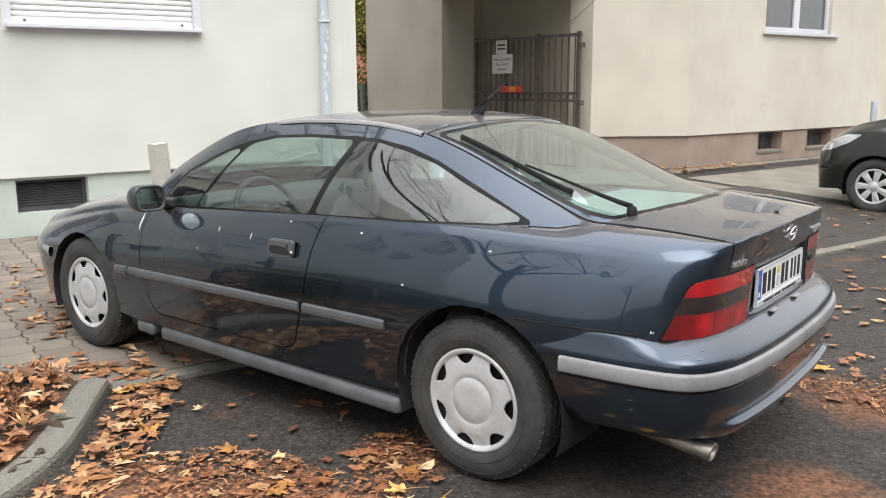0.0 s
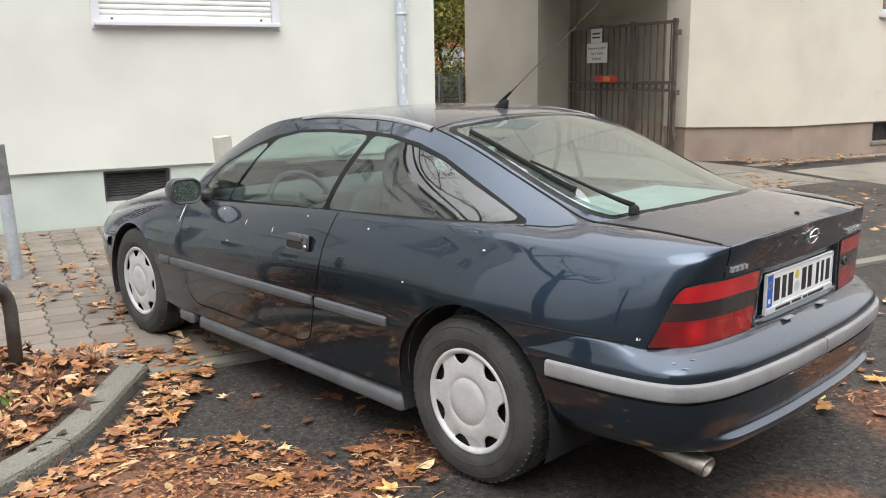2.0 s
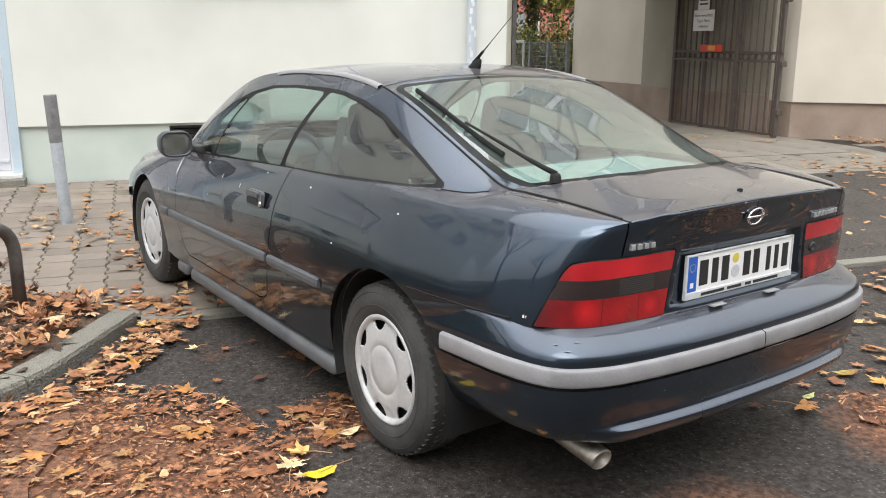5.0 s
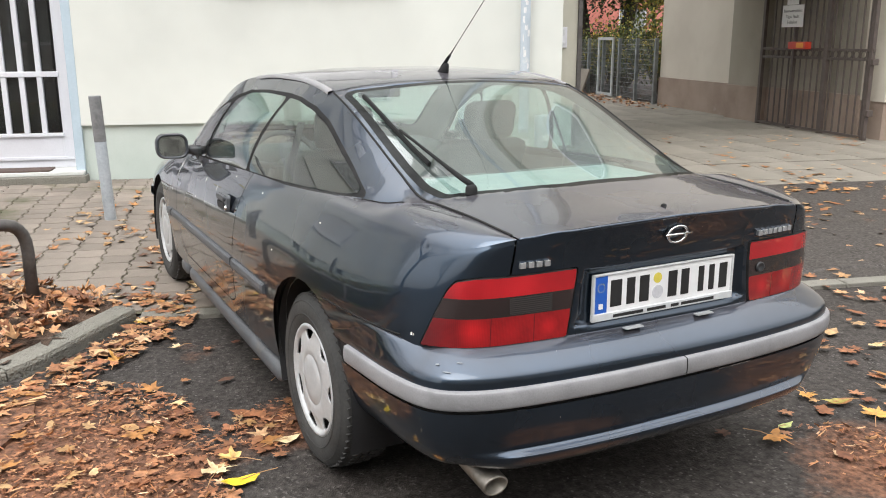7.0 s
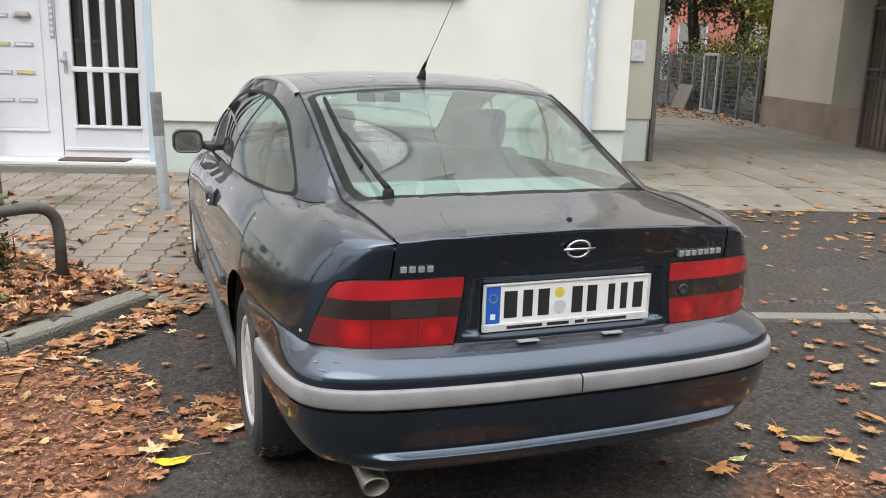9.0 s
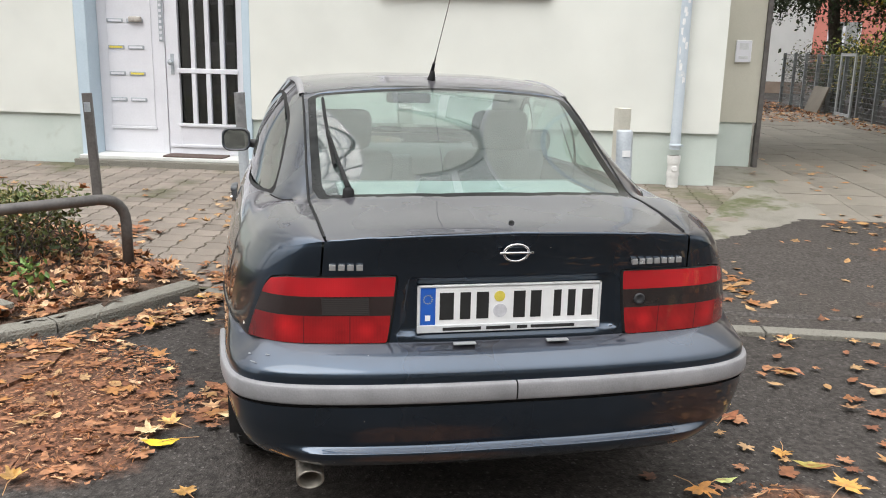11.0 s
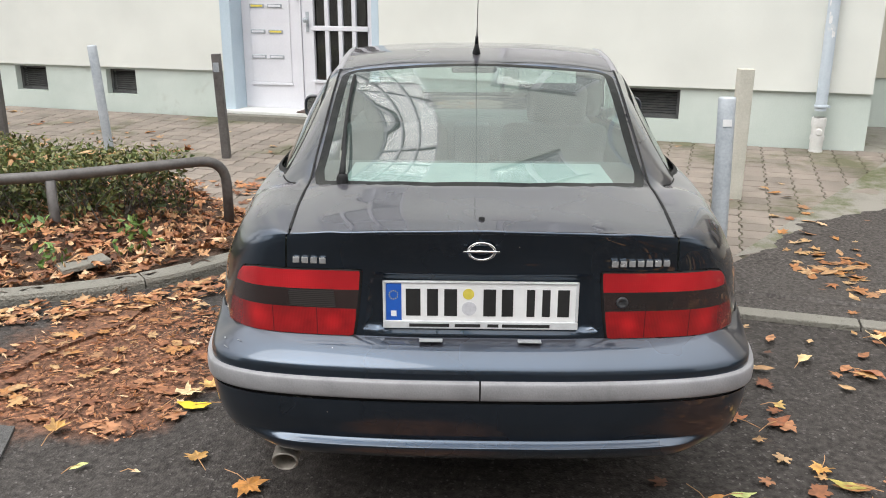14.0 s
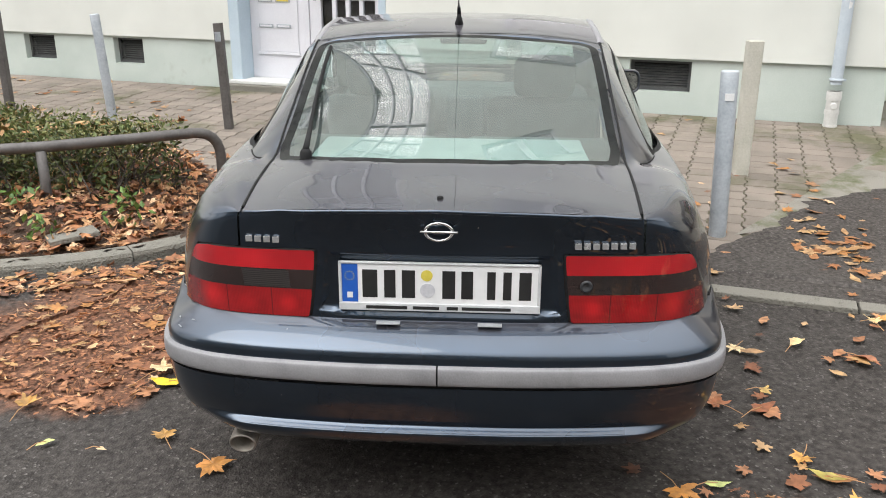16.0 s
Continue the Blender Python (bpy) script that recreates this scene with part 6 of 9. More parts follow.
# entrance: reveal, door, letterbox panel, step
dr = thing("front_door", "white panelled front door with barred dark glass", "door", Matrix.Translation((-8.33, 0, 0)))
D0, D1 = -0.335, 0.52
st = 0.26
part("door_leaf", boxes((-0.05, 0.0, D0, -0.20, st, 2.30), (-0.05, 0.0, 0.425, D1, st, 2.30), (-0.05, 0.0, -0.20, 0.425, st, 0.585), (-0.05, 0.0, -0.20, 0.425, 2.2, 2.30), bevel=0.003), M_WHITE, dr, "white lacquered door leaf")
for k in range(3):
    y = -0.20 + (k + 1) * 0.625 / 4
    part("glazing_bar", boxes((-0.045, 0.006, y - 0.024, y + 0.024, 0.585, 2.2), bevel=0.006), M_WHITE, dr)
part("cross_bar", boxes((-0.045, 0.012, -0.215, 0.44, 1.105, 1.155), bevel=0.006), M_WHITE, dr)
part("weather_strip", boxes((0.0, 0.022, -0.215, 0.44, 0.555, 0.585), bevel=0.004), M_WHITE, dr)
part("kick_strip", boxes((0.0, 0.018, D0 + 0.01, D1 - 0.01, 0.335, 0.365), bevel=0.004), M_WHITE, dr)
for k in range(4):
    for za, zb in ((0.587, 1.103), (1.157, 2.198)):
        y = -0.20 + k * 0.625 / 4
        part("pane", boxes((-0.030, -0.024, y + 0.026, y + 0.130, za, zb)), M_DARK_GLASS, dr, "dark glass pane")
# thin dark board behind the panes in place of the hall's shade
part("hall_dark_board", boxes((-0.30, -0.29, D0, D1, st, 2.3)), M_HALL, dr)
part("handle_plate", boxes((0.001, 0.008, -0.285, -0.250, 1.09, 1.30), bevel=0.002), M_STEEL, dr, "steel handle plate")
part("door_knob", lathe([(0.012, 0), (0.012, 0.03), (0.026, 0.04), (0.028, 0.055), (0.018, 0.066), (0, 0.068)], 18, Matrix.Translation((0.008, -0.268, 1.215)) @ Euler((0, radians(90), 0)).to_matrix().to_4x4()), M_STEEL, dr, "steel knob", True)
fp = thing("letterbox_panel", "white side panel with rows of letter slots beside the door", "letterbox", Matrix.Translation((-8.33, 0, 0)))
part("panel", boxes((-0.05, 0.0, -1.06, D0 - 0.06, st, 2.30), bevel=0.003), M_WHITE, fp)
part("panel_field", boxes((0.0005, 0.010, -0.955, -0.475, 0.545, 2.2), bevel=0.004), M_WHITE, fp)
part("weather_strip", boxes((0.0, 0.020, -0.965, -0.465, 0.515, 0.543), bevel=0.004), M_WHITE, fp)
for k in range(5):
    for y in (-0.86, -0.645):
        z = 0.80 + k * 0.268
        s = part("letter_slot", boxes((0.0105, 0.020, y - 0.088, y + 0.088, z, z + 0.040), bevel=0.004), M_STEEL, fp, "steel letter flap with a name strip")
        part("name_strip", boxes((0.0202, 0.0212, y - 0.070, y + 0.070, z + 0.010, z + 0.030)), M_SEAL_Y if (k, y) in ((1, -0.645), (2, -0.86)) else M_WHITE, s)
nw = tagged(ob_from(boxes((0.0205, 0.06, -0.70, -0.56, 1.610, 1.665), bevel=0.015), "rolled_newspaper", surface("newsprint", (0.32, 0.29, 0.26), (0.45, 0.42, 0.38), 30, 0.9)), "rolled newspaper stuck in a letter slot", "newspaper")
nw.location = (-8.33, 0, 0)
part("door_post", boxes((-0.055, 0.015, D0 - 0.058, D0 - 0.004, st, 2.34), bevel=0.003), M_WHITE, dr)
part("door_post", boxes((-0.055, 0.015, D1 + 0.004, D1 + 0.035, st, 2.34), bevel=0.003), M_WHITE, dr)
part("lintel", boxes((-0.055, 0.015, -1.06, D1 + 0.035, 2.305, 2.44), bevel=0.003), M_WHITE, dr)
bp = thing("bell_panel", "slim steel bell panel on the door post", "doorbell", Matrix.Translation((-8.315, -0.366, 0)))
part("plate", boxes((0.0005, 0.012, -0.022, 0.022, 1.42, 1.95), bevel=0.002), M_STEEL, bp)
for k in range(9):
    part("button", boxes((0.0125, 0.017, -0.014, 0.014, 1.44 + k * 0.055, 1.468 + k * 0.055), bevel=0.002), M_WHITE, bp)
for ya, yb, nm in ((-1.19, -1.062, "reveal_left"), (0.558, 0.64, "reveal_right")):
    bm = boxes((-8.395, WX + 0.006, ya + 0.003, yb, 0.10, 2.47), bevel=0.006)
    tagged(ob_from(bm, nm, M_BLUE_TRIM), "pale blue painted door reveal", "trim", kind="structure")
tagged(ob_from(boxes((-8.62, -7.96, -1.22, 0.66, -0.05, 0.222), bevel=0.01), "doorstep", M_KERB), "worn stone doorstep", "step", kind="structure")
tagged(ob_from(boxes((-8.62, -8.02, -1.19, 0.64, 0.2225, 0.2585), bevel=0.006), "threshold", surface("pale_threshold", (0.55, 0.55, 0.53), (0.66, 0.66, 0.64), 5, 0.8)), "pale threshold slab", "step", kind="structure")
tagged(ob_from(boxes((-8.27, -8.04, -0.30, 0.34, 0.259, 0.275), bevel=0.004), "doormat", surface("brown_mat", (0.06, 0.04, 0.035), (0.12, 0.085, 0.07), 30, 0.95, bump=0.6, fine=300)), "dark brown bristle doormat before the door", "doormat")

# downpipe
dp = thing("downpipe", "pale blue downpipe with remains of stickers, grey foot", "downpipe", Matrix.Translation((-8.02, 4.865, 0)))
part("pipe", lathe([(0.0495, 0.52), (0.0495, 10.5)], 24), M_PIPE, dp, "", True)
fp = part("foot_pipe", lathe([(0.056, 0.10), (0.056, 0.46)], 28), M_PIPE_GREY, dp, "grey plastic lower pipe", True)
for z0, z1, r in ((0.10, 0.17, 0.061), (0.262, 0.30, 0.062), (0.385, 0.46, 0.063)):
    part("collar", lathe([(0.054, z0), (r, z0), (r, z1), (0.049, z1)], 28), M_PIPE_GREY, fp)
part("inspection_cap", lathe([(0.030, 0), (0.030, 0.012), (0.024, 0.016), (0, 0.016)], 18, Matrix.Translation((0.05, 0.004, 0.338)) @ Euler((0, radians(90), 0)).to_matrix().to_4x4()), M_PIPE_GREY, fp)
for z in (0.545, 2.05, 4.2, 7.0):
    cl = part("clamp", lathe([(0.051, 0), (0.057, 0.002), (0.057, 0.026), (0.051, 0.028)], 20, Matrix.Translation((0, 0, z))), M_PIPE, dp, "", True)
    part("lug", boxes((-0.085, -0.05, -0.012, 0.012, z + 0.004, z + 0.024), (-0.012, 0.012, 0.055, 0.078, z + 0.006, z + 0.022)), M_PIPE, cl)
M_STICKER = surface("torn_paper_sticker", (0.62, 0.62, 0.62), (0.72, 0.72, 0.72), 40, 0.7)
rng = random.Random(5)
for k in range(16):
    z, a = 1.15 + k * 0.066 + rng.uniform(-0.02, 0.02), rng.uniform(-0.9, 0.5)
    h, wd = rng.uniform(0.02, 0.06), rng.uniform(0.25, 0.6)
    bm = bmesh.new()
    cols = [[bm.verts.new((0.0503 * math.cos(a + wd * i / 4), 0.0503 * math.sin(a + wd * i / 4), z + zz + rng.uniform(-0.008, 0.008))) for zz in (0, h)] for i in range(5)]
    for p, q in zip(cols, cols[1:]):
        bm.faces.new((p[0], q[0], q[1], p[1]))
    part("sticker", bm, M_STICKER, dp, "torn pale sticker")

# intercom by the gateway
ic = thing("intercom", "small white intercom plate on the gateway wall", "intercom", Matrix.Translation((-9.68, 5.80, 1.46)))
part("case", boxes((0.0, 0.03, -0.085, 0.085, -0.12, 0.12), bevel=0.006), M_WHITE, ic)
part("speaker", boxes((0.0305, 0.033, -0.05, 0.05, 0.02, 0.09)), M_FRAME_GREY, ic)
part("button", boxes((0.0305, 0.035, -0.05, 0.05, -0.08, -0.05), bevel=0.002), M_FRAME_GREY, ic)
tagged(ob_from(boxes((-9.74, -9.655, 6.022, 6.075, 0.02, 2.95), bevel=0.004), "gate_post", M_DARK_STEEL), "dark steel gate post at the passage corner", "post")

# bollards
M_BAND = surface("worn_grey_band", (0.12, 0.12, 0.12), (0.20, 0.20, 0.205), 18, 0.6, bump=0.2)
def bollard(x, y, h, r, material, label, square=False, lean=(0, 0)):
    m = Matrix.Translation((x, y, gz(x) - 0.02)) @ Euler((radians(lean[0]), radians(lean[1]), radians(16))).to_matrix().to_4x4()
    if square:
        bm = prism(rounded(2 * r, 2 * r, r * 0.25, 2), 0, h)
    else:
        bm = lathe([(r, 0), (r, h - 0.012), (r * 0.9, h - 0.002), (0, h)], 22)
    b = thing("bollard", label, "bollard", m, "bollards on the pavement")
    part("post", bm, material, b, "", not square)
    return b


b = bollard(-6.38, -2.62, 0.97, 0.036, M_DARK_STEEL, "dark square steel bollard with a pale reflector", True)
part("reflector", boxes((0.0365, 0.038, -0.025, 0.025, 0.82, 0.90)), M_FRAME_GREY, b)
bollard(-6.36, -1.39, 0.98, 0.042, M_STEEL, "galvanised round steel bollard, slightly leaning", lean=(3, 1))
b = bollard(-6.38, -0.157, 0.93, 0.036, M_DARK_STEEL, "dark square steel bollard behind the hedge", True, (2, 0))
part("reflector", boxes((0.0365, 0.038, -0.025, 0.025, 0.78, 0.86)), M_STEEL, b)
b = bollard(-6.50, 1.098, 0.96, 0.043, M_STEEL, "galvanised steel bollard with a dark worn band", lean=(2, 0))
part("band", lathe([(0.0436, 0.62), (0.0440, 0.64), (0.0440, 0.955), (0.0436, 0.96)], 22), M_BAND, b, "dark worn band", True)
bollard(-6.25, 4.16, 0.95, 0.052, M_CONCRETE, "square concrete post with a mossy foot", True)
b = bollard(-4.88, 4.07, 0.965, 0.050, M_STEEL, "thick galvanised bollard with peeling sticker", lean=(1, -3))
part("sticker", boxes((0.047, 0.0535, -0.03, 0.02, 0.80, 0.84)), M_STICKER, b)
bollard(-7.6, 14.9, 1.0, 0.05, M_STEEL, "galvanised bollard by the beige house")
bollard(-6.12, 2.555, 0.99, 0.053, M_CONCRETE, "square pale concrete post before the car", True, (4, 1))
for k in range(3):
    bollard(-6.4, 17.4 + 2.5 * k, 1.0, 0.045, M_STEEL, "galvanised bollard by the beige house")

# ---- fittings of the beige house ----
def casement(x, y0, y1, z0, z1, nm="casement_window"):
    w = thing(nm, "white two-light window with a grey sill", "window", Matrix.Translation((x, 0, 0)), "house windows", "structure")
    part("window_sill", boxes((-0.1, 0.06, y0 - 0.06, y1 + 0.2, z0 - 0.05, z0), bevel=0.006), M_FRAME_GREY, w)
    ym = (y0 + y1) / 2
    for a, b in ((y0, ym), (ym, y1)):
        part("window_frame", boxes((-0.13, -0.06, a, a + 0.075, z0, z1), (-0.13, -0.06, b - 0.075, b, z0, z1), (-0.13, -0.06, a + 0.075, b - 0.075, z0, z0 + 0.08), (-0.13, -0.06, a + 0.075, b - 0.075, z1 - 0.08, z1)), M_WHITE, w)
        part("pane", boxes((-0.10, -0.094, a + 0.075, b - 0.075, z0 + 0.08, z1 - 0.08)), M_ROOM_GLASS, w)
    # black board behind the panes, painted for the unlit room
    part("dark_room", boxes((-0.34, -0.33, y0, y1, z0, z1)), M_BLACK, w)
    return w


casement(-8.6, 13.2, 15.12, 2.25, 3.75)
casement(-8.6, 17.6, 19.5, 2.25, 3.75)
for a, b, z0, z1 in UPPER:
    casement(WX, a, b, z0, z1)
for a, b, z0, z1 in BRIDGE:
    casement(-9.5, a, b, z0, z1)
# the tall stair window over the door
sw = thing("stair_window", "tall stair window with white glazing bars", "window", Matrix.Translation((WX, 0, 0)), "house windows", "structure")
ya, yb, za, zb = STAIR
for y in (ya, ya + 0.58, yb - 0.64, yb - 0.06):
    part("post", boxes((-0.13, -0.05, y, y + 0.06, za, zb)), M_WHITE, sw)
for k in range(7):
    z = za + (zb - za - 0.07) * k / 6
    part("bar", boxes((-0.125, -0.055, ya + 0.06, yb - 0.06, z, z + 0.07)), M_WHITE, sw)
    if k < 6:
        part("pane", boxes((-0.10, -0.094, ya + 0.06, yb - 0.06, z + 0.07, z + (zb - za - 0.07) / 6)), M_ROOM_GLASS, sw)
# black board painted for the unlit stairwell
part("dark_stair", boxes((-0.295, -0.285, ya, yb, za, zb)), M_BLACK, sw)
for y in (13.2, 17.6, 22.0):
    for z in (5.2, 8.1, 10.6):
        casement(-8.6, y, y + 1.92, z, z + 1.5)
# a small plush toy in the window corner, as a plain rounded shape
bm = lathe([(0, -0.09), (0.06, -0.06), (0.065, 0.0), (0.045, 0.05), (0.05, 0.08), (0.03, 0.12), (0, 0.13)], 14)
toy = tagged(ob_from(bm, "plush_toy", surface("brown_plush", (0.18, 0.09, 0.04), (0.28, 0.15, 0.07), 30, 0.95, bump=0.4), smooth=True), "small brown plush toy on the window sill inside", "toy")
toy.location = (-8.75, 13.36, 2.42)
for y0, y1, z0, z1 in RV:
    v = thing("cellar_vent", "dark cellar opening in the brown plinth", "vent", Matrix.Translation((-8.635, 0, 0)), "cellar vents")
    part("backing", boxes((-0.22, -0.20, y0 + 0.001, y1 - 0.001, z0, z1)), M_VENT, v)
    part("sill", boxes((-0.2, 0.02, y0 - 0.03, y1 + 0.03, z0 - 0.05, z0 - 0.002), bevel=0.006), M_KERB, v)
    for k in range(4):
        part("bar", boxes((-0.15, -0.14, y0 + (y1 - y0) * (k + 1) / 5 - 0.006, y0 + (y1 - y0) * (k + 1) / 5 + 0.006, z0 + 0.001, z1 - 0.001)), M_VENT, v)

# the gate leaf folded back along the passage wall
GX0, GX1, GY = -12.0, -9.45, 9.92
gt = thing("iron_gate", "brown wrought-iron gate folded open against the passage wall", "gate", Matrix.Translation((0, GY, 0)))
part("top_rail", boxes((GX0, GX1, -0.02, 0.02, 2.13, 2.175)), M_GATE, gt)
for z in (1.16, 1.28, 0.17):
    part("rail", boxes((GX0, GX1, -0.015, 0.015, z, z + 0.032)), M_GATE, gt)
for x, w in ((GX0, 0.06), (GX0 + 0.82, 0.045), (GX0 + 1.58, 0.085), (GX1 - 0.05, 0.06)):
    part("stile", boxes((x - w / 2, x + w / 2, -0.025, 0.025, 0.06, 2.2)), M_GATE, gt)
rod = None
n = 17
for k in range(n):
    x = GX0 + 0.06 + (GX1 - GX0 - 0.12) * (k + 0.5) / n
    if rod is None:
        rod = part("bar", boxes((-0.0085, 0.0085, -0.0085, 0.0085, 0.2, 2.135)), M_GATE, gt).data
        bpy.data.objects["bar"].location.x = x
    else:
        o = new("bar", rod)
        o.parent = gt
        o.location.x = x
ring = None
for k in range(n - 1):
    x = GX0 + 0.06 + (GX1 - GX0 - 0.12) * (k + 1.0) / n
    if ring is None:
        o = part("ring", tube([(0.050 * math.cos(a), 0, 1.236 + 0.046 * math.sin(a)) for a in [2 * math.pi * i / 18 for i in range(19)]], 0.007, 6, caps=False), M_GATE, gt)
        ring = o.data
    else:
        o = new("ring", ring)
        o.parent = gt
    o.location.x = x
for z in (0.5, 1.15, 2.0):
    part("hinge", boxes((GX1 - 0.03, GX1 + 0.02, -0.03, 0.06, z - 0.04, z + 0.04), bevel=0.008), M_GATE, gt)


def lettering(text, x, y, z, size, material, parent):
    """Upright letters facing -y, centred at x."""
    cu = bpy.data.curves.new("lettering", "FONT")
    cu.body, cu.size, cu.align_x, cu.extrude = text, size, "CENTER", 0.0006
    cu.materials.append(material)
    o = new("lettering", cu)
    o.parent = parent
    o.matrix_local = Matrix.Translation((x, y, z)) @ Euler((radians(90), 0, 0)).to_matrix().to_4x4()
    return o


s1 = thing("gate_sign", "small white notice on the gate", "sign", Matrix.Translation((-11.27, GY - 0.03, 2.03)), "gate signs")
part("plate", boxes((-0.14, 0.14, -0.003, 0.003, -0.11, 0.11)), M_PLATE, s1)
for k, wd in enumerate((0.10, 0.10)):
    part("text_bar", boxes((-wd, wd, -0.0045, -0.0032, 0.02 - k * 0.06, 0.045 - k * 0.06)), M_INK, s1)
s2 = thing("gate_sign", "white fire-access notice on the gate", "sign", Matrix.Translation((-11.25, GY - 0.03, 1.76)), "gate signs")
part("plate", boxes((-0.26, 0.26, -0.003, 0.003, -0.155, 0.155)), M_PLATE, s2)
lettering("Feuerwehrzufahrt", 0, -0.0035, 0.055, 0.062, M_INK, s2)
lettering("Tag u. Nacht", 0, -0.0035, -0.025, 0.062, M_INK, s2)
lettering("freihalten", 0, -0.0035, -0.105, 0.062, M_INK, s2)
kb = thing("red_box", "red and orange box hung on the gate", "box", Matrix.Translation((-10.95, GY - 0.02, 1.345)))
part("case", boxes((-0.22, 0.20, -0.10, 0.0, -0.05, 0.055), bevel=0.01), surface("red_box_paint", (0.45, 0.03, 0.02), (0.58, 0.06, 0.03), 8, 0.4), kb)
part("label_patch", boxes((-0.02, 0.15, -0.1015, -0.1002, -0.03, 0.04)), surface("orange_label", (0.65, 0.25, 0.03), (0.75, 0.32, 0.05), 8, 0.5), kb)


# ---- kerbs, paving bed, planting bed ----
KERB = [(-4.21, 1.52), (-3.95, 1.39), (-3.60, 1.22), (-3.40, 1.09), (-3.23, 0.93), (-3.07, 0.72), (-2.95, 0.52), (-2.82, 0.20), (-2.74, -0.2), (-2.68, -1.0), (-2.66, -5.5)]
kl = spline(KERB, 6)
kb_len = np.r_[0, np.cumsum(np.hypot(*np.diff(kl, axis=0).T))]


def kerb_at(s):
    return Vector((float(np.interp(s, kb_len, kl[:, 0])), float(np.interp(s, kb_len, kl[:, 1]))))


kerb = tagged(new("kerb"), "curved granite kerb round the planting bed", "kerb", kind="structure")
s = 0.0
while s < kb_len[-1] - 0.2:
    ln = 0.78 if s > 0.5 else 0.9
    e = min(s + ln - 0.008, kb_len[-1])
    bm = bmesh.new()
    rings = []
    for i in range(7):
        p = kerb_at(s + (e - s) * i / 6)
        d = (kerb_at(min(s + (e - s) * i / 6 + 0.02, kb_len[-1])) - kerb_at(max(s + (e - s) * i / 6 - 0.02, 0))).normalized()
        nrm = Vector((d.y, -d.x))
        top = 0.064
        rings.append([bm.verts.new((p.x + nrm.x * o, p.y + nrm.y * o, z)) for o, z in ((-0.070, -0.1), (-0.070, top - 0.025), (-0.062, top - 0.006), (-0.045, top), (0.055, top), (0.066, top - 0.006), (0.072, top - 0.02), (0.075, -0.1))])
    for a, b in zip(rings, rings[1:]):
        for k in range(7):
            bm.faces.new((a[k], a[k + 1], b[k + 1], b[k]))
    bm.faces.new(rings[0])
    bm.faces.new(rings[-1][::-1])
    bmesh.ops.recalc_face_normals(bm, faces=bm.faces)
    part("kerb_stone", bm, M_KERB, kerb, "", False)
    s += ln
flush = tagged(new("flush_kerb"), "flush pale kerb stones between road and paving", "kerb", kind="structure")
for x, y0, y1 in [(-4.21, 1.60 + 0.82 * k, 1.60 + 0.82 * k + 0.81) for k in range(3)] + [(-4.02, 3.83 + 0.92 * k, 3.83 + 0.92 * k + 0.91) for k in range(8)]:
    part("kerb_stone", boxes((x - 0.055, x + 0.055, y0, y1, -0.1, 0.016), bevel=0.006), M_KERB, flush)
BACK = [(-4.36, 1.42), (-4.70, 1.02), (-5.10, 0.25), (-5.45, -0.6), (-5.55, -5.5)]
def kerb_gap(x, y):
    return float(np.min(np.hypot(kl[::2, 0] - x, kl[::2, 1] - y)))


heap = lambda a, b: 0.11 * min(1.0, max(0.0, (kerb_gap(a, b) - 0.22) / 0.35)) * min(1.0, max(0.0, (0.85 - b) / 0.5))
bed_h = lambda a, b: heap(a, b) + 0.055 + 0.05 * noise.noise(Vector((a * 2.1, b * 2.1, 3))) + 0.02 * noise.noise(Vector((a * 9, b * 9, 1)))
bed_outline = [(p[0], p[1]) for p in kl[::2]] + BACK[::-1]
bm = bmesh.new()
N = 60
for i in range(N):
    for j in range(2 * N):
        x, y = -5.6 + 3.1 * i / N, -5.5 + 7.0 * j / (2 * N)
        if within(bed_outline, x + 0.025, y + 0.03):
            q = [bm.verts.new((a, b, bed_h(a, b))) for a, b in ((x, y), (x + 3.1 / N, y), (x + 3.1 / N, y + 3.5 / N), (x, y + 3.5 / N))]
            bm.faces.new(q)
bmesh.ops.remove_doubles(bm, verts=bm.verts, dist=0.002)
tagged(ob_from(bm, "planting_bed", M_SOIL, smooth=True), "dark soil of the planting bed under leaves", "soil", kind="structure")
# gutter slab beside the kerb and a patch of newer asphalt
bm = prism([(-2.30, 1.27), (-2.05, 0.4), (-2.0, -5.5), (-2.54, -5.5), (-2.54, -1.5), (-2.60, -0.6), (-2.74, -0.05), (-2.98, 0.44), (-3.30, 0.88), (-3.56, 1.12), (-3.25, 1.30), (-2.96, 1.36), (-2.52, 1.25)][::-1], -0.05, 0.007)
tagged(ob_from(bm, "gutter", M_ASPHALT), "dark gutter strip along the kerb", "gutter", kind="structure")
edge = [(2.9, 1.2), (0.6, 1.35), (-0.4, 1.62), (-1.1, 1.70), (-1.72, 1.76), (-1.95, 1.62), (-1.9, 1.2), (-1.96, 0.4), (-1.93, -5.5), (2.9, -5.5)]
bm = prism(edge, -0.05, 0.004)
M_PATCH = surface("coarse_asphalt_patch", (0.022, 0.0212, 0.0205), (0.092, 0.089, 0.086), 60, 0.85, bump=1.0, fine=260, contrast=0.9, depth=0.006)
tagged(ob_from(bm, "asphalt_patch", M_PATCH), "coarse newer asphalt patch", "asphalt", kind="structure")

# tubular rail round the bed
rl = thing("bed_rail", "low dark steel tube rail along the planting bed", "rail")
part("tube", tube(bend([(-4.48, 1.01, 0.02), (-4.48, 1.01, 0.50), (-3.68, 0.32, 0.50), (-3.22, -0.35, 0.50), (-3.12, -1.6, 0.50), (-3.12, -1.6, 0.02)], 0.17), 0.033, 14), M_DARK_STEEL, rl, "", True)
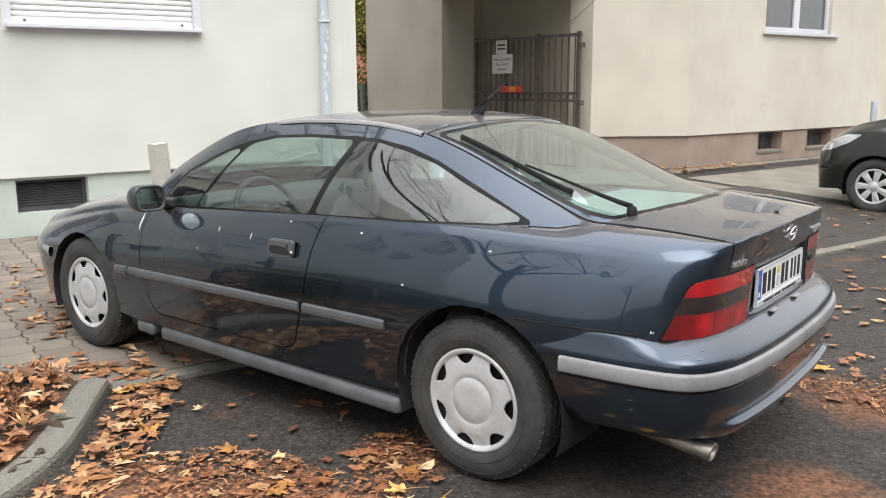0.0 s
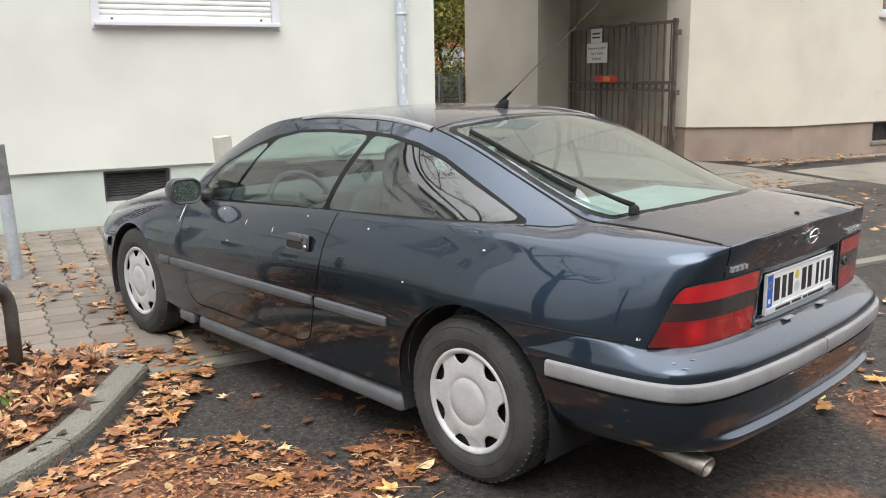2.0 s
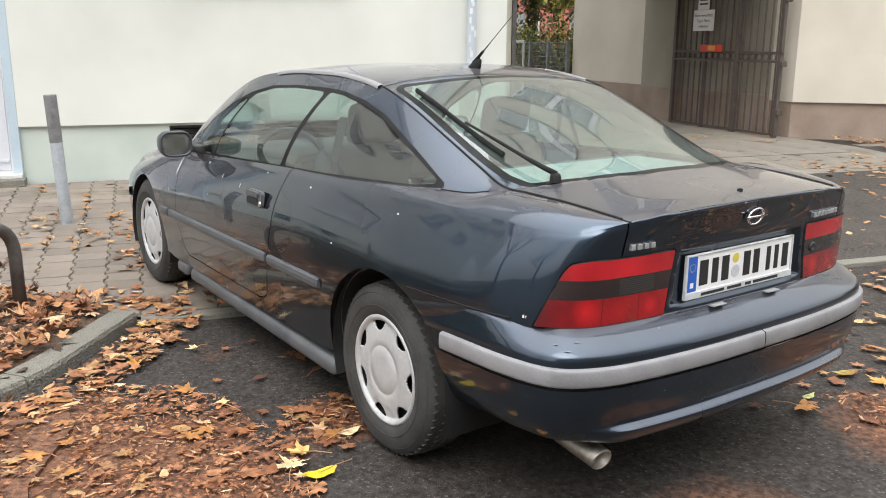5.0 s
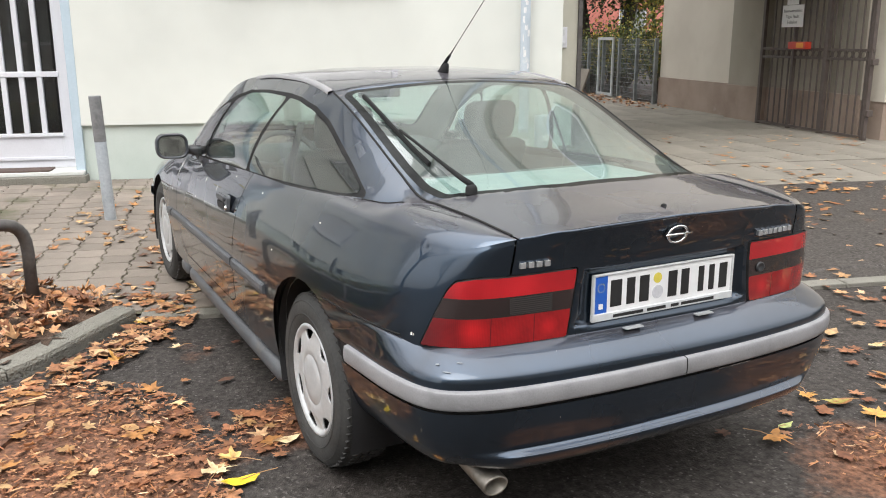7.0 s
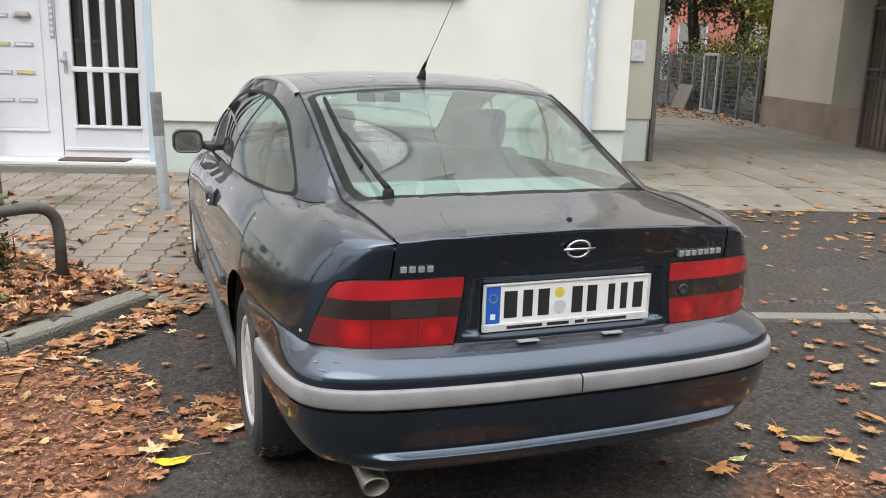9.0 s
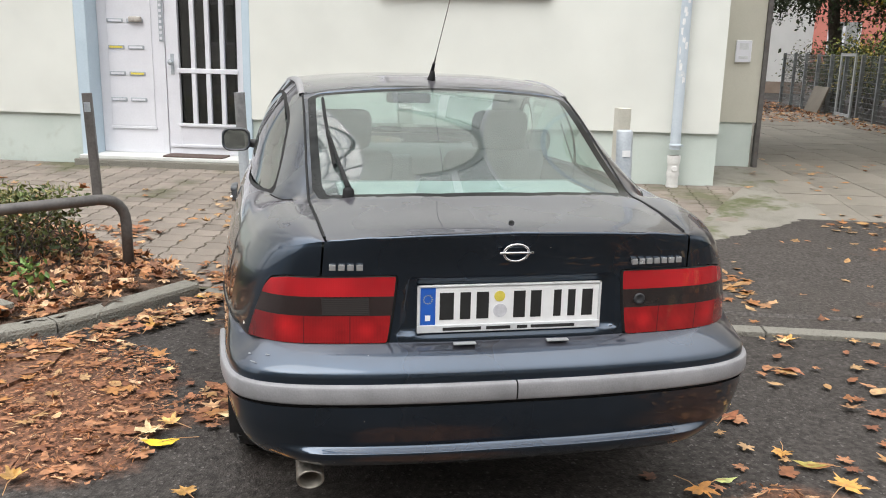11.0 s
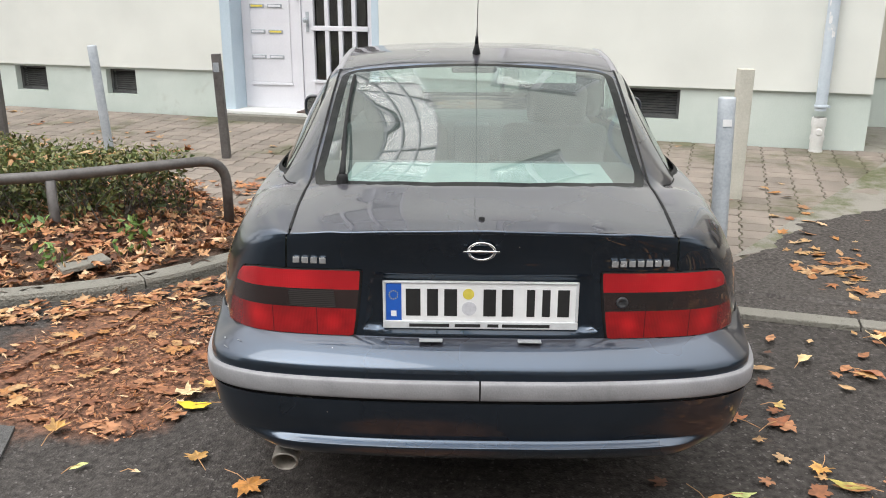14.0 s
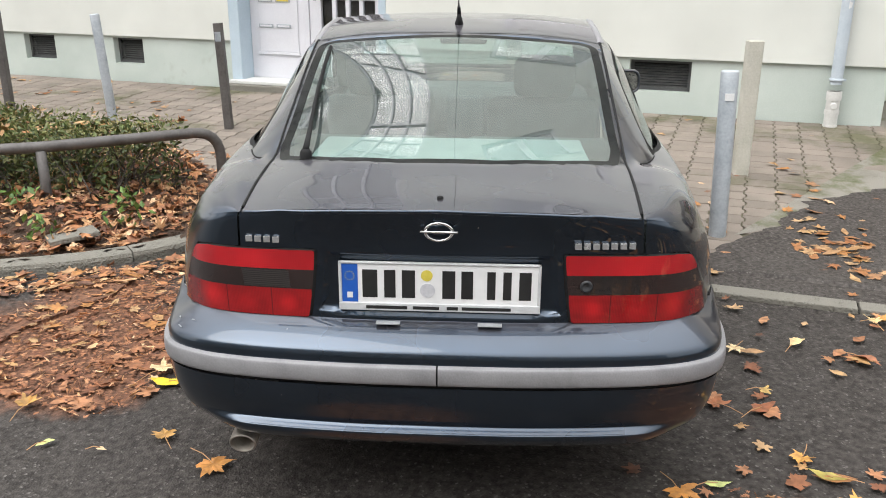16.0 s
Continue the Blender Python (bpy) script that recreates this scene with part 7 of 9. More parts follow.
part("middle_foot", tube([(-3.69, 0.33, 0.0), (-3.69, 0.33, 0.48)], 0.030, 12), M_DARK_STEEL, rl, "", True)

# interlocking pavers on a sandy bed
PAVE = [(-8.12, -6.0), (-5.62, -6.0), (-5.55, -0.6), (-5.15, 0.25), (-4.75, 1.05), (-4.40, 1.46), (-4.27, 1.50), (-4.27, 4.02), (-5.12, 4.40), (-7.5, 5.46), (-8.12, 5.70)]
bm = bmesh.new()
ring = [bm.verts.new((x, y, gz(x) - 0.008)) for x, y in PAVE]
f = bm.faces.new(ring)
bmesh.ops.triangulate(bm, faces=[f])
for x in (-4.6,):
    bmesh.ops.bisect_plane(bm, geom=bm.verts[:] + bm.edges[:] + bm.faces[:], plane_co=(x, 0, 0), plane_no=(1, 0, 0))
for v in bm.verts:
    v.co.z = gz(v.co.x) - 0.008
paving = tagged(ob_from(bm, "pavement", M_JOINT), "interlocking concrete pavers with mossy joints", "pavement", kind="structure")


def paver_mesh():
    """One zigzag-sided block, 0.20 x 0.165."""
    a, w, l = 0.016, 0.20, 0.165
    prof = [(0.0, 0.0), (0.034, 0.0), (0.056, a), (0.109, a), (0.131, 0.0), (0.165, 0.0)]
    j, t = 0.005, 0.003
    left = [(x * (l - 2 * t) / l + t, y + j) for x, y in prof]
    right = [(x * (l - 2 * t) / l + t, y + w - j) for x, y in prof]
    outline = left + right[::-1]
    verts, faces = [], []
    c = (sum(p[0] for p in outline) / len(outline), sum(p[1] for p in outline) / len(outline))
    n = len(outline)
    for z, k in ((-0.03, 1.0), (-0.004, 1.0), (0.0, 0.965)):
        verts += [(c[0] + (p[0] - c[0]) * k, c[1] + (p[1] - c[1]) * k, z) for p in outline]
    for r in range(2):
        for k in range(n):
            faces.append((r * n + k, (r + 1) * n + k, (r + 1) * n + (k + 1) % n, r * n + (k + 1) % n))
    faces.append(tuple(range(2 * n, 3 * n))[::-1])
    return verts, faces


pv, pf = paver_mesh()
me = bpy.data.meshes.new("paver")
me.from_pydata(pv, [], pf)
me.materials.append(M_PAVER)
me.update()
slope = math.atan2(0.15, 3.5)
rng = random.Random(11)
far_v, far_f, near = [], [], 0
cells = []
x = -8.10
while x < -4.27:
    y = -6.0
    while y < 5.8:
        if within(PAVE, x + 0.082, y + 0.1):
            cells.append((x, y))
        y += 0.20
    x += 0.165
cells.sort(key=lambda c: (c[0] + 4.9) ** 2 + (c[1] - 1.6) ** 2 * 0.6)
for k, (x, y) in enumerate(cells):
    dz, ta, tb = rng.uniform(-0.002, 0.002), rng.uniform(-0.008, 0.008), rng.uniform(-0.008, 0.008)
    tilt = slope if x < -4.6 else 0.0
    m = Matrix.Translation((x, y, gz(x) + dz)) @ Euler((ta, tilt + tb, 0)).to_matrix().to_4x4()
    if k < 300:
        o = new("paver", me)
        o.parent = paving
        o.matrix_local = m
    else:
        b = len(far_v)
        far_v += [tuple(m @ Vector(v)) for v in pv]
        far_f += [tuple(i + b for i in q) for q in pf]
m2 = bpy.data.meshes.new("far_pavers")
m2.from_pydata(far_v, [], far_f)
m2.materials.append(M_PAVER)
fo = new("pavers", m2)
fo.parent = paving
tagged(fo, kind="stuff")

# worn asphalt apron of the drive, laid over the ragged edge of the pavers
M_EDGE = surface("mossy_concrete", (0.13, 0.12, 0.095), (0.23, 0.215, 0.185), 3.0, 0.9, bump=0.6, fine=120, contrast=0.9, stain=(0.095, 0.10, 0.045), stain_scale=2.2, stain_at=0.5)
bm = bmesh.new()
EDGE = [(-4.9, 4.16), (-8.09, 5.56), (-8.09, 5.2), (-9.78, 5.2), (-9.78, 6.1), (-6.7, 6.0), (-6.3, 5.4), (-5.9, 4.95), (-5.3, 4.6)]
ring = []
for (x0, y0), (x1, y1) in zip(EDGE, EDGE[1:] + EDGE[:1]):
    for i in range(8):
        x, y = x0 + (x1 - x0) * i / 8, y0 + (y1 - y0) * i / 8
        ring.append(bm.verts.new((x, y, gz(x) + 0.002)))
bm.faces.new(ring)
bmesh.ops.triangulate(bm, faces=bm.faces)
bmesh.ops.recalc_face_normals(bm, faces=bm.faces)
if bm.faces[0].normal.z < 0:
    bmesh.ops.reverse_faces(bm, faces=bm.faces)
tagged(ob_from(bm, "drive_edge", M_EDGE), "mossy worn concrete strip beside the pavers", "concrete", kind="structure")
bm = bmesh.new()
LINE = [(float(a), float(b)) for a, b in spline([(-4.078, 3.93), (-4.27, 4.02), (-4.7, 4.22), (-5.12, 4.50), (-5.6, 4.75), (-5.95, 5.05), (-6.3, 5.40), (-6.6, 5.72), (-6.8, 5.98)], 14)]
LINE = [(x, y + 0.16 * noise.noise(Vector((x * 3, y * 3, 0))) + 0.07 * noise.noise(Vector((x * 11, y * 11, 2)))) for x, y in LINE]
az = lambda x: 0.002 if x > -4.3 else gz(x) + 0.004
lo = [bm.verts.new((x, y - 0.16 + 0.02 * math.sin(9 * x), az(x))) for x, y in LINE]
hi = [bm.verts.new((x, 10.4, az(x))) for x, y in LINE]
for k in range(len(LINE) - 1):
    bm.faces.new((lo[k], hi[k], hi[k + 1], lo[k + 1]))
bmesh.ops.recalc_face_normals(bm, faces=bm.faces)
if bm.faces[0].normal.z < 0:
    bmesh.ops.reverse_faces(bm, faces=bm.faces)
tagged(ob_from(bm, "drive_apron", M_APRON), "patched damp asphalt apron of the drive", "asphalt", kind="structure")

# driveway slabs into the passage
drive = tagged(ob_from(sheet(-20.0, -6.3, 5.62, 10.2, 2.0, 0.001), "driveway", M_SLAB), "worn grey concrete slabs of the gateway drive", "driveway", kind="structure")
sm = None
rng = random.Random(3)
for i in range(33):
    for j in range(10):
        x, y = -19.6 + i * 0.405, 5.35 + j * 0.485
        if x > -9.9 and y < 5.8:
            continue
        if y + 0.48 > 10.1:
            continue
        if sm is None:
            bm = boxes((0, 0.40, 0, 0.48, -0.03, 0.0), bevel=0.004)
            o = part("slab", bm, M_SLAB, drive)
            sm = o.data
        else:
            o = new("slab", sm)
            o.parent = drive
        o.location = (x, y, gz(x) + 0.001 + rng.uniform(-0.003, 0.003))
        o.rotation_euler = (rng.uniform(-0.004, 0.004), (slope if x > -8.1 else 0) + rng.uniform(-0.004, 0.004), 0)
tagged(ob_from(sheet(-8.57, -4.62, 10.4, 30, 1.0, -0.007), "pavement_beige_house", M_SLAB), "worn paving before the beige house", "pavement", kind="structure")


# ---- leaves ----
BROWNS = [(0.23, 0.10, 0.045), (0.30, 0.14, 0.06), (0.36, 0.18, 0.085), (0.42, 0.23, 0.11), (0.27, 0.11, 0.05), (0.48, 0.29, 0.15), (0.34, 0.15, 0.06), (0.20, 0.085, 0.04), (0.14, 0.06, 0.03), (0.10, 0.045, 0.025), (0.52, 0.34, 0.20)]
TANS = [(0.50, 0.30, 0.12), (0.58, 0.36, 0.15), (0.62, 0.42, 0.20), (0.46, 0.22, 0.08), (0.55, 0.27, 0.08), (0.66, 0.46, 0.24), (0.40, 0.17, 0.06), (0.52, 0.33, 0.16), (0.44, 0.25, 0.12)]
M_LEAF_BROWN = leaf_material("dry_brown_leaves", [(1.15 * a, 1.14 * b, 1.14 * c) for a, b, c in BROWNS], 0.7)
M_LEAF_TAN = leaf_material("tan_and_orange_leaves", [(0.66 * a, 0.60 * b, 0.58 * c) for a, b, c in TANS], 0.55)
M_PULP = leaf_material("wet_leaf_shreds", [(0.22, 0.085, 0.036), (0.30, 0.125, 0.055), (0.16, 0.060, 0.028), (0.36, 0.165, 0.078)], 0.6)
M_YELLOW = leaf_material("yellow_leaf", [(0.72, 0.52, 0.03), (0.66, 0.42, 0.03), (0.76, 0.58, 0.06)], 0.5)
M_GREEN_LEAF = leaf_material("small_hedge_leaves", [(0.06, 0.085, 0.022), (0.09, 0.115, 0.03), (0.14, 0.145, 0.042), (0.045, 0.068, 0.018), (0.18, 0.16, 0.055)], 0.5)
M_HEDGE_TOP = leaf_material("pale_hedge_shoots", [(0.17, 0.18, 0.055), (0.13, 0.16, 0.04), (0.23, 0.20, 0.075), (0.09, 0.12, 0.03)], 0.6)
M_DARK_LEAF = leaf_material("dark_needles", [(0.035, 0.052, 0.022), (0.05, 0.07, 0.028), (0.025, 0.040, 0.016)], 0.7)
M_AUTUMN_TREE = leaf_material("yellow_green_leaves", [(0.22, 0.24, 0.04), (0.36, 0.32, 0.05), (0.14, 0.18, 0.04), (0.46, 0.36, 0.06), (0.10, 0.13, 0.03)], 0.55)
M_BARK = surface("bark", (0.045, 0.038, 0.032), (0.10, 0.085, 0.07), 14, 0.95, bump=1.0, fine=60, depth=0.02)
M_STALK = surface("leaf_stalk", (0.30, 0.16, 0.07), (0.42, 0.24, 0.11), 30, 0.7)



def leaf_outline(rg, oval=False):
    """A leaf of unit size, stalk at -y: lobed, or plain oval for about one in four."""
    if rg.random() < 0.28 or oval:
        pts = [(-90, 0.8), (-55, 0.50), (-20, 0.42), (15, 0.42), (50, 0.52), (75, 0.72), (90, 0.95)]
    else:
        pts = [(-90, 0.12), (-68, 0.44), (-48, 0.42), (-32, 0.58), (-18, 0.76), (-8, 0.58), (6, 0.45), (18, 0.62), (27, 0.72), (35, 0.97), (44, 0.74), (52, 0.66), (62, 0.49), (70, 0.63), (76, 0.61), (82, 0.78), (90, 1.02)]
    out = [(radians(a + rg.uniform(-3, 3)), r * rg.uniform(0.74, 1.1)) for a, r in pts]
    mir = [(math.pi - a + rg.uniform(-0.06, 0.06), r * rg.uniform(0.72, 1.12)) for a, r in out[1:-1]]
    return [(r * math.cos(a), r * math.sin(a)) for a, r in out + mir[::-1]]


def leaf_points(rg, size, curl, oval=False):
    o = leaf_outline(rg, oval)
    fold, sag, tw = rg.uniform(-0.2, 1.5) * curl, rg.uniform(-0.8, 1.2) * curl, rg.uniform(-0.7, 0.7) * curl
    P = [(0.0, 0.05, 0.0)] + [(x * (1 - 0.25 * abs(fold)), y, fold * abs(x) * 0.7 + sag * y * y * 0.5 + tw * x * y) for x, y in o]
    n = len(o)
    F = [(0, 1 + k, 1 + (k + 1) % n) for k in range(n)]
    return np.array(P) * size * 0.5, F


def litter(name, spots, material, label, size=(0.07, 0.14), curl=0.6, seed=1, lift=0.004, stack=0.0, tilt=0.09, slim=1.0):
    """Many leaves lying about, one object; spots are (x, y, z). slim: breadth of torn strips."""
    rg = random.Random(seed)
    V, F = [], []
    kinds = [leaf_points(rg, 1.0, curl * rg.uniform(0.3, 1.2)) for _ in range(24)]
    base = 0
    for x, y, z in spots:
        P, f = kinds[rg.randrange(24)]
        s = rg.uniform(*size) * 1.18
        R = np.array(Euler((rg.gauss(0, tilt) + (math.pi if rg.random() < 0.3 else 0), rg.gauss(0, tilt), rg.uniform(0, 6.28))).to_matrix())
        Q = (P * (s * slim * (rg.uniform(0.6, 1.4) if slim < 1 else 1), s, s)) @ R.T
        Q[:, 2] += z + lift - Q[:, 2].min() + rg.uniform(0, stack)
        Q[:, 0] += x
        Q[:, 1] += y
        V.append(Q)
        F += [tuple(i + base for i in t) for t in f]
        base += len(Q)
    me = bpy.data.meshes.new(name)
    me.from_pydata(np.vstack(V).tolist(), [], F)
    me.materials.append(material)
    me.update()
    return tagged(new(name, me), label, "leaves", kind="stuff")


rg = random.Random(21)
CARW = CAR.copy()
CARI = CARW.inverted()


def under_wheel(x, y):
    p = CARI @ Vector((x, y, 0))
    return any(abs(p.x - a) < 0.17 and 0.60 < abs(p.y) < 0.86 for a in (0.0, 2.6))


def surf(x, y):
    """The height of whatever paves the spot."""
    if within(bed_outline, x, y):
        return bed_h(x, y) + 0.004
    if x < -4.3:
        return gz(x) + 0.001
    return 0.013 if within([(-2.30, 1.27), (-2.05, 0.4), (-2.0, -5.5), (-2.54, -5.5), (-3.56, 1.12)], x, y) else 0.004


def scatter(n, x0, x1, y0, y1, keep=lambda x, y: True, clump=0.0, seed=0):
    r = random.Random(seed)
    out = []
    while len(out) < n:
        x, y = r.uniform(x0, x1), r.uniform(y0, y1)
        if clump and noise.noise(Vector((x * 1.3, y * 1.3, seed))) < r.uniform(-clump, clump) + 0.05:
            continue
        if (x > -2.25 and 2.5 < y < 4.25 or x > -1.97 + 0.12 * noise.noise(Vector((x * 4, y * 4, 9))) and y <= 2.5) and r.random() < 0.93:
            continue
        if keep(x, y) and not under_wheel(x, y):
            out.append((x, y, surf(x, y)))
    return out


in_bed = lambda x, y: within(bed_outline, x, y)

road = lambda x, y: not in_bed(x, y) and x > -4.2
bed_spots = scatter(5600, -5.5, -2.6, -2.8, 1.5, lambda x, y: in_bed(x, y) and kerb_gap(x, y) > 0.085, seed=2)
litter("bed_leaf_litter", bed_spots, M_LEAF_BROWN, "thick layer of dry brown leaves on the bed", (0.045, 0.115), 1.1, 3, 0.0, 0.04, 0.2)
near_kerb = lambda x, y: not in_bed(x, y) and 0.12 < kerb_gap(x, y) < 0.38
mash = lambda x, y: max(1 - math.hypot(x - a, y - b) / r for a, b, r in MASH)
ground_up = lambda x, y: road(x, y) and mash(x, y) > 0.05 + 0.35 * noise.noise(Vector((x * 3, y * 3, 5)))
few = lambda x, y: road(x, y) and (mash(x, y) > 0.1 or math.sin(x * 91 + y * 57) > 0.88)
litter("kerb_leaf_litter", scatter(520, -4.6, -2.2, -2.0, 2.0, near_kerb, seed=4), M_LEAF_BROWN, "brown leaves gathered along the kerb", (0.05, 0.11), 0.45, 5, 0.0, 0.012)
litter("kerb_tan_leaves", scatter(190, -4.6, -2.0, -2.0, 2.0, lambda x, y: near_kerb(x, y), seed=6), M_LEAF_TAN, "tan leaves gathered along the kerb", (0.05, 0.12), 0.4, 7, 0.0, 0.012)
road = lambda x, y: not in_bed(x, y) and x > -4.2
litter("road_brown_leaves", scatter(50, -4.2, -0.9, 0.7, 2.6, few, 0.3, seed=8), M_LEAF_BROWN, "wet brown leaves flat on the asphalt", (0.045, 0.10), 0.16, 9, 0.002)
litter("road_tan_leaves", scatter(66, -4.0, -0.9, 0.8, 2.5, few, 0.3, seed=10), M_LEAF_TAN, "tan leaves lying on the asphalt", (0.05, 0.12), 0.22, 11, 0.002)
litter("street_brown_leaves", scatter(150, -6.2, -0.6, 3.6, 10.0, lambda x, y: True, 0.6, seed=12) + scatter(48, -4.0, -0.8, 4.1, 6.0, lambda x, y: True, seed=17), M_LEAF_BROWN, "brown leaves scattered behind the car", (0.05, 0.12), 0.2, 13, 0.002)
litter("street_tan_leaves", scatter(140, -6.2, -0.6, 4.3, 10.0, lambda x, y: True, 0.6, seed=14) + scatter(48, -4.2, -0.8, 4.1, 6.0, lambda x, y: True, seed=15), M_LEAF_TAN, "tan and orange leaves scattered beside the car", (0.06, 0.14), 0.25, 15, 0.002)
pave_ok = lambda x, y: within(PAVE, x, y)
litter("pavement_leaves", scatter(150, -7.9, -4.4, -4.5, 5.2, pave_ok, 0.2, seed=16), M_LEAF_TAN, "tan leaves scattered on the pavers", (0.06, 0.14), 0.6, 17)
litter("bollard_leaf_heap", scatter(46, -6.75, -5.6, 0.7, 1.75, pave_ok, seed=18), M_LEAF_TAN, "tan leaves gathered at a bollard", (0.07, 0.14), 0.8, 19, 0.0, 0.03)
litter("pavement_brown_leaves", scatter(170, -5.6, -4.3, -0.2, 2.4, pave_ok, 0.2, seed=20), M_LEAF_BROWN, "brown leaves at the edge of the bed", (0.06, 0.13), 0.6, 21)
litter("hedge_foot_leaves", scatter(90, -6.6, -5.6, -4.6, 0.0, pave_ok, 0.2, seed=22), M_LEAF_BROWN, "brown leaves on the pavers behind the hedge", (0.06, 0.14), 0.7, 23)
litter("drive_leaves", scatter(170, -10.5, -5.5, 5.6, 9.9, lambda x, y: True, 0.45, seed=24), M_LEAF_TAN, "tan leaves in drifts on the gateway drive", (0.06, 0.14), 0.22, 25)
litter("paver_edge_leaves", scatter(60, -5.6, -4.2, 3.95, 4.9, lambda x, y: True, 0.2, seed=91), M_LEAF_TAN, "tan leaves caught at the edge of the pavers", (0.06, 0.14), 0.35, 92)
litter("drive_seam_leaves", scatter(130, -7.3, -6.3, 5.9, 10.0, lambda x, y: True, 0.3, seed=81), M_LEAF_TAN, "tan leaves along the seam of the drive", (0.06, 0.14), 0.22, 82)
litter("passage_leaves", scatter(1500, -24.0, -14.5, 6.2, 9.9, lambda x, y: x < -16.4 or y > 9.2, seed=26), M_LEAF_BROWN, "brown leaves heaped at the end of the passage", (0.07, 0.15), 0.8, 27, 0.0, 0.04)
litter("beige_corner_leaves", scatter(90, -9.0, -8.0, 10.4, 12.6, lambda x, y: x > min(-8.6, -9.42 + (y - 10.1) * 0.64) + 0.12, seed=28), M_LEAF_TAN, "orange leaves against the foot of the beige house", (0.08, 0.16), 0.8, 29, 0.0, 0.03)
litter("wet_flat_leaves", scatter(60, -3.8, -0.9, 1.0, 2.7, few, 0.3, seed=71) + scatter(110, -3.8, -0.8, 3.7, 7.0, road, 0.4, seed=72), M_PULP, "wet reddish leaves pressed flat on the asphalt", (0.06, 0.13), 0.04, 73, 0.001, 0.0, 0.015)
# shreds of trodden leaf pulp
pulp_a = scatter(2300, -3.6, -0.9, 1.35, 2.75, ground_up, 0.0, seed=30)
pulp_b = scatter(700, -2.6, -0.8, 3.6, 6.4, ground_up, 0.0, seed=31)
pulp_c = scatter(600, -3.2, -1.9, 0.4, 1.9, ground_up, 0.0, seed=32)
shreds = scatter(750, -3.6, -0.8, 0.6, 2.75, ground_up, 0.0, seed=34) + scatter(380, -4.0, -2.3, 0.4, 2.0, near_kerb, seed=35) + scatter(420, -4.0, 1.0, 3.9, 6.4, ground_up, 0.0, seed=36)
litter("leaf_shreds", shreds, M_LEAF_BROWN, "torn strips and stalks of trodden leaves", (0.03, 0.085), 0.5, 37, 0.001, 0.004, 0.06, 0.16)
litter("leaf_pulp", pulp_a + pulp_b + pulp_c, M_PULP, "reddish trodden leaf shreds pressed on the asphalt", (0.008, 0.032), 0.15, 33, 0.001)


def single_leaf(x, y, size, material, label, turn=0.0, curl=0.5, seed=1):
    r = random.Random(seed)
    P, F = leaf_points(r, size, curl, material in (LIME, OLIVE))
    bm = bmesh.new()
    vs = [bm.verts.new(p) for p in P]
    for f in F:
        bm.faces.new([vs[i] for i in f])
    bmesh.ops.subdivide_edges(bm, edges=bm.edges[:], cuts=1, use_grid_fill=True)
    for v in bm.verts:
        v.co.z += 0.004 * noise.noise(v.co * 40 + Vector((seed, 0, 0))) + 0.003 * abs(math.sin(v.co.x * 160))
    low = min(v.co.z for v in bm.verts)
    for v in bm.verts:
        v.co.z -= low
    e = thing("fallen_leaf", label, "leaf", Matrix.Translation((x, y, surf(x, y) + 0.002)) @ Matrix.Rotation(radians(turn), 4, "Z"), "single fallen leaves")
    part("blade", bm, material, e, "", True)
    part("stalk", tube([(0, 0.02 * size, 0.006), (0.004, -0.35 * size, 0.012), (0.015, -0.75 * size, 0.005)], 0.0016, 5), M_STALK, e)
    return e


ORANGE = leaf_material("orange_leaf", [(0.54, 0.28, 0.07), (0.47, 0.21, 0.05), (0.57, 0.34, 0.11)], 0.5)
PALE = leaf_material("pale_tan_leaf", [(0.66, 0.50, 0.28), (0.60, 0.44, 0.22), (0.70, 0.54, 0.32)], 0.6)
LIME = leaf_material("lime_leaf", [(0.45, 0.50, 0.18), (0.40, 0.46, 0.15), (0.50, 0.54, 0.2)], 0.5)
WET = leaf_material("wet_russet_leaf", [(0.30, 0.11, 0.045), (0.36, 0.15, 0.06), (0.25, 0.085, 0.035)], 0.45)
OLIVE = leaf_material("olive_leaf", [(0.34, 0.28, 0.07), (0.40, 0.32, 0.10)], 0.5)
OCHRE = leaf_material("ochre_leaf", [(0.46, 0.29, 0.07), (0.40, 0.22, 0.06), (0.50, 0.34, 0.11)], 0.5)
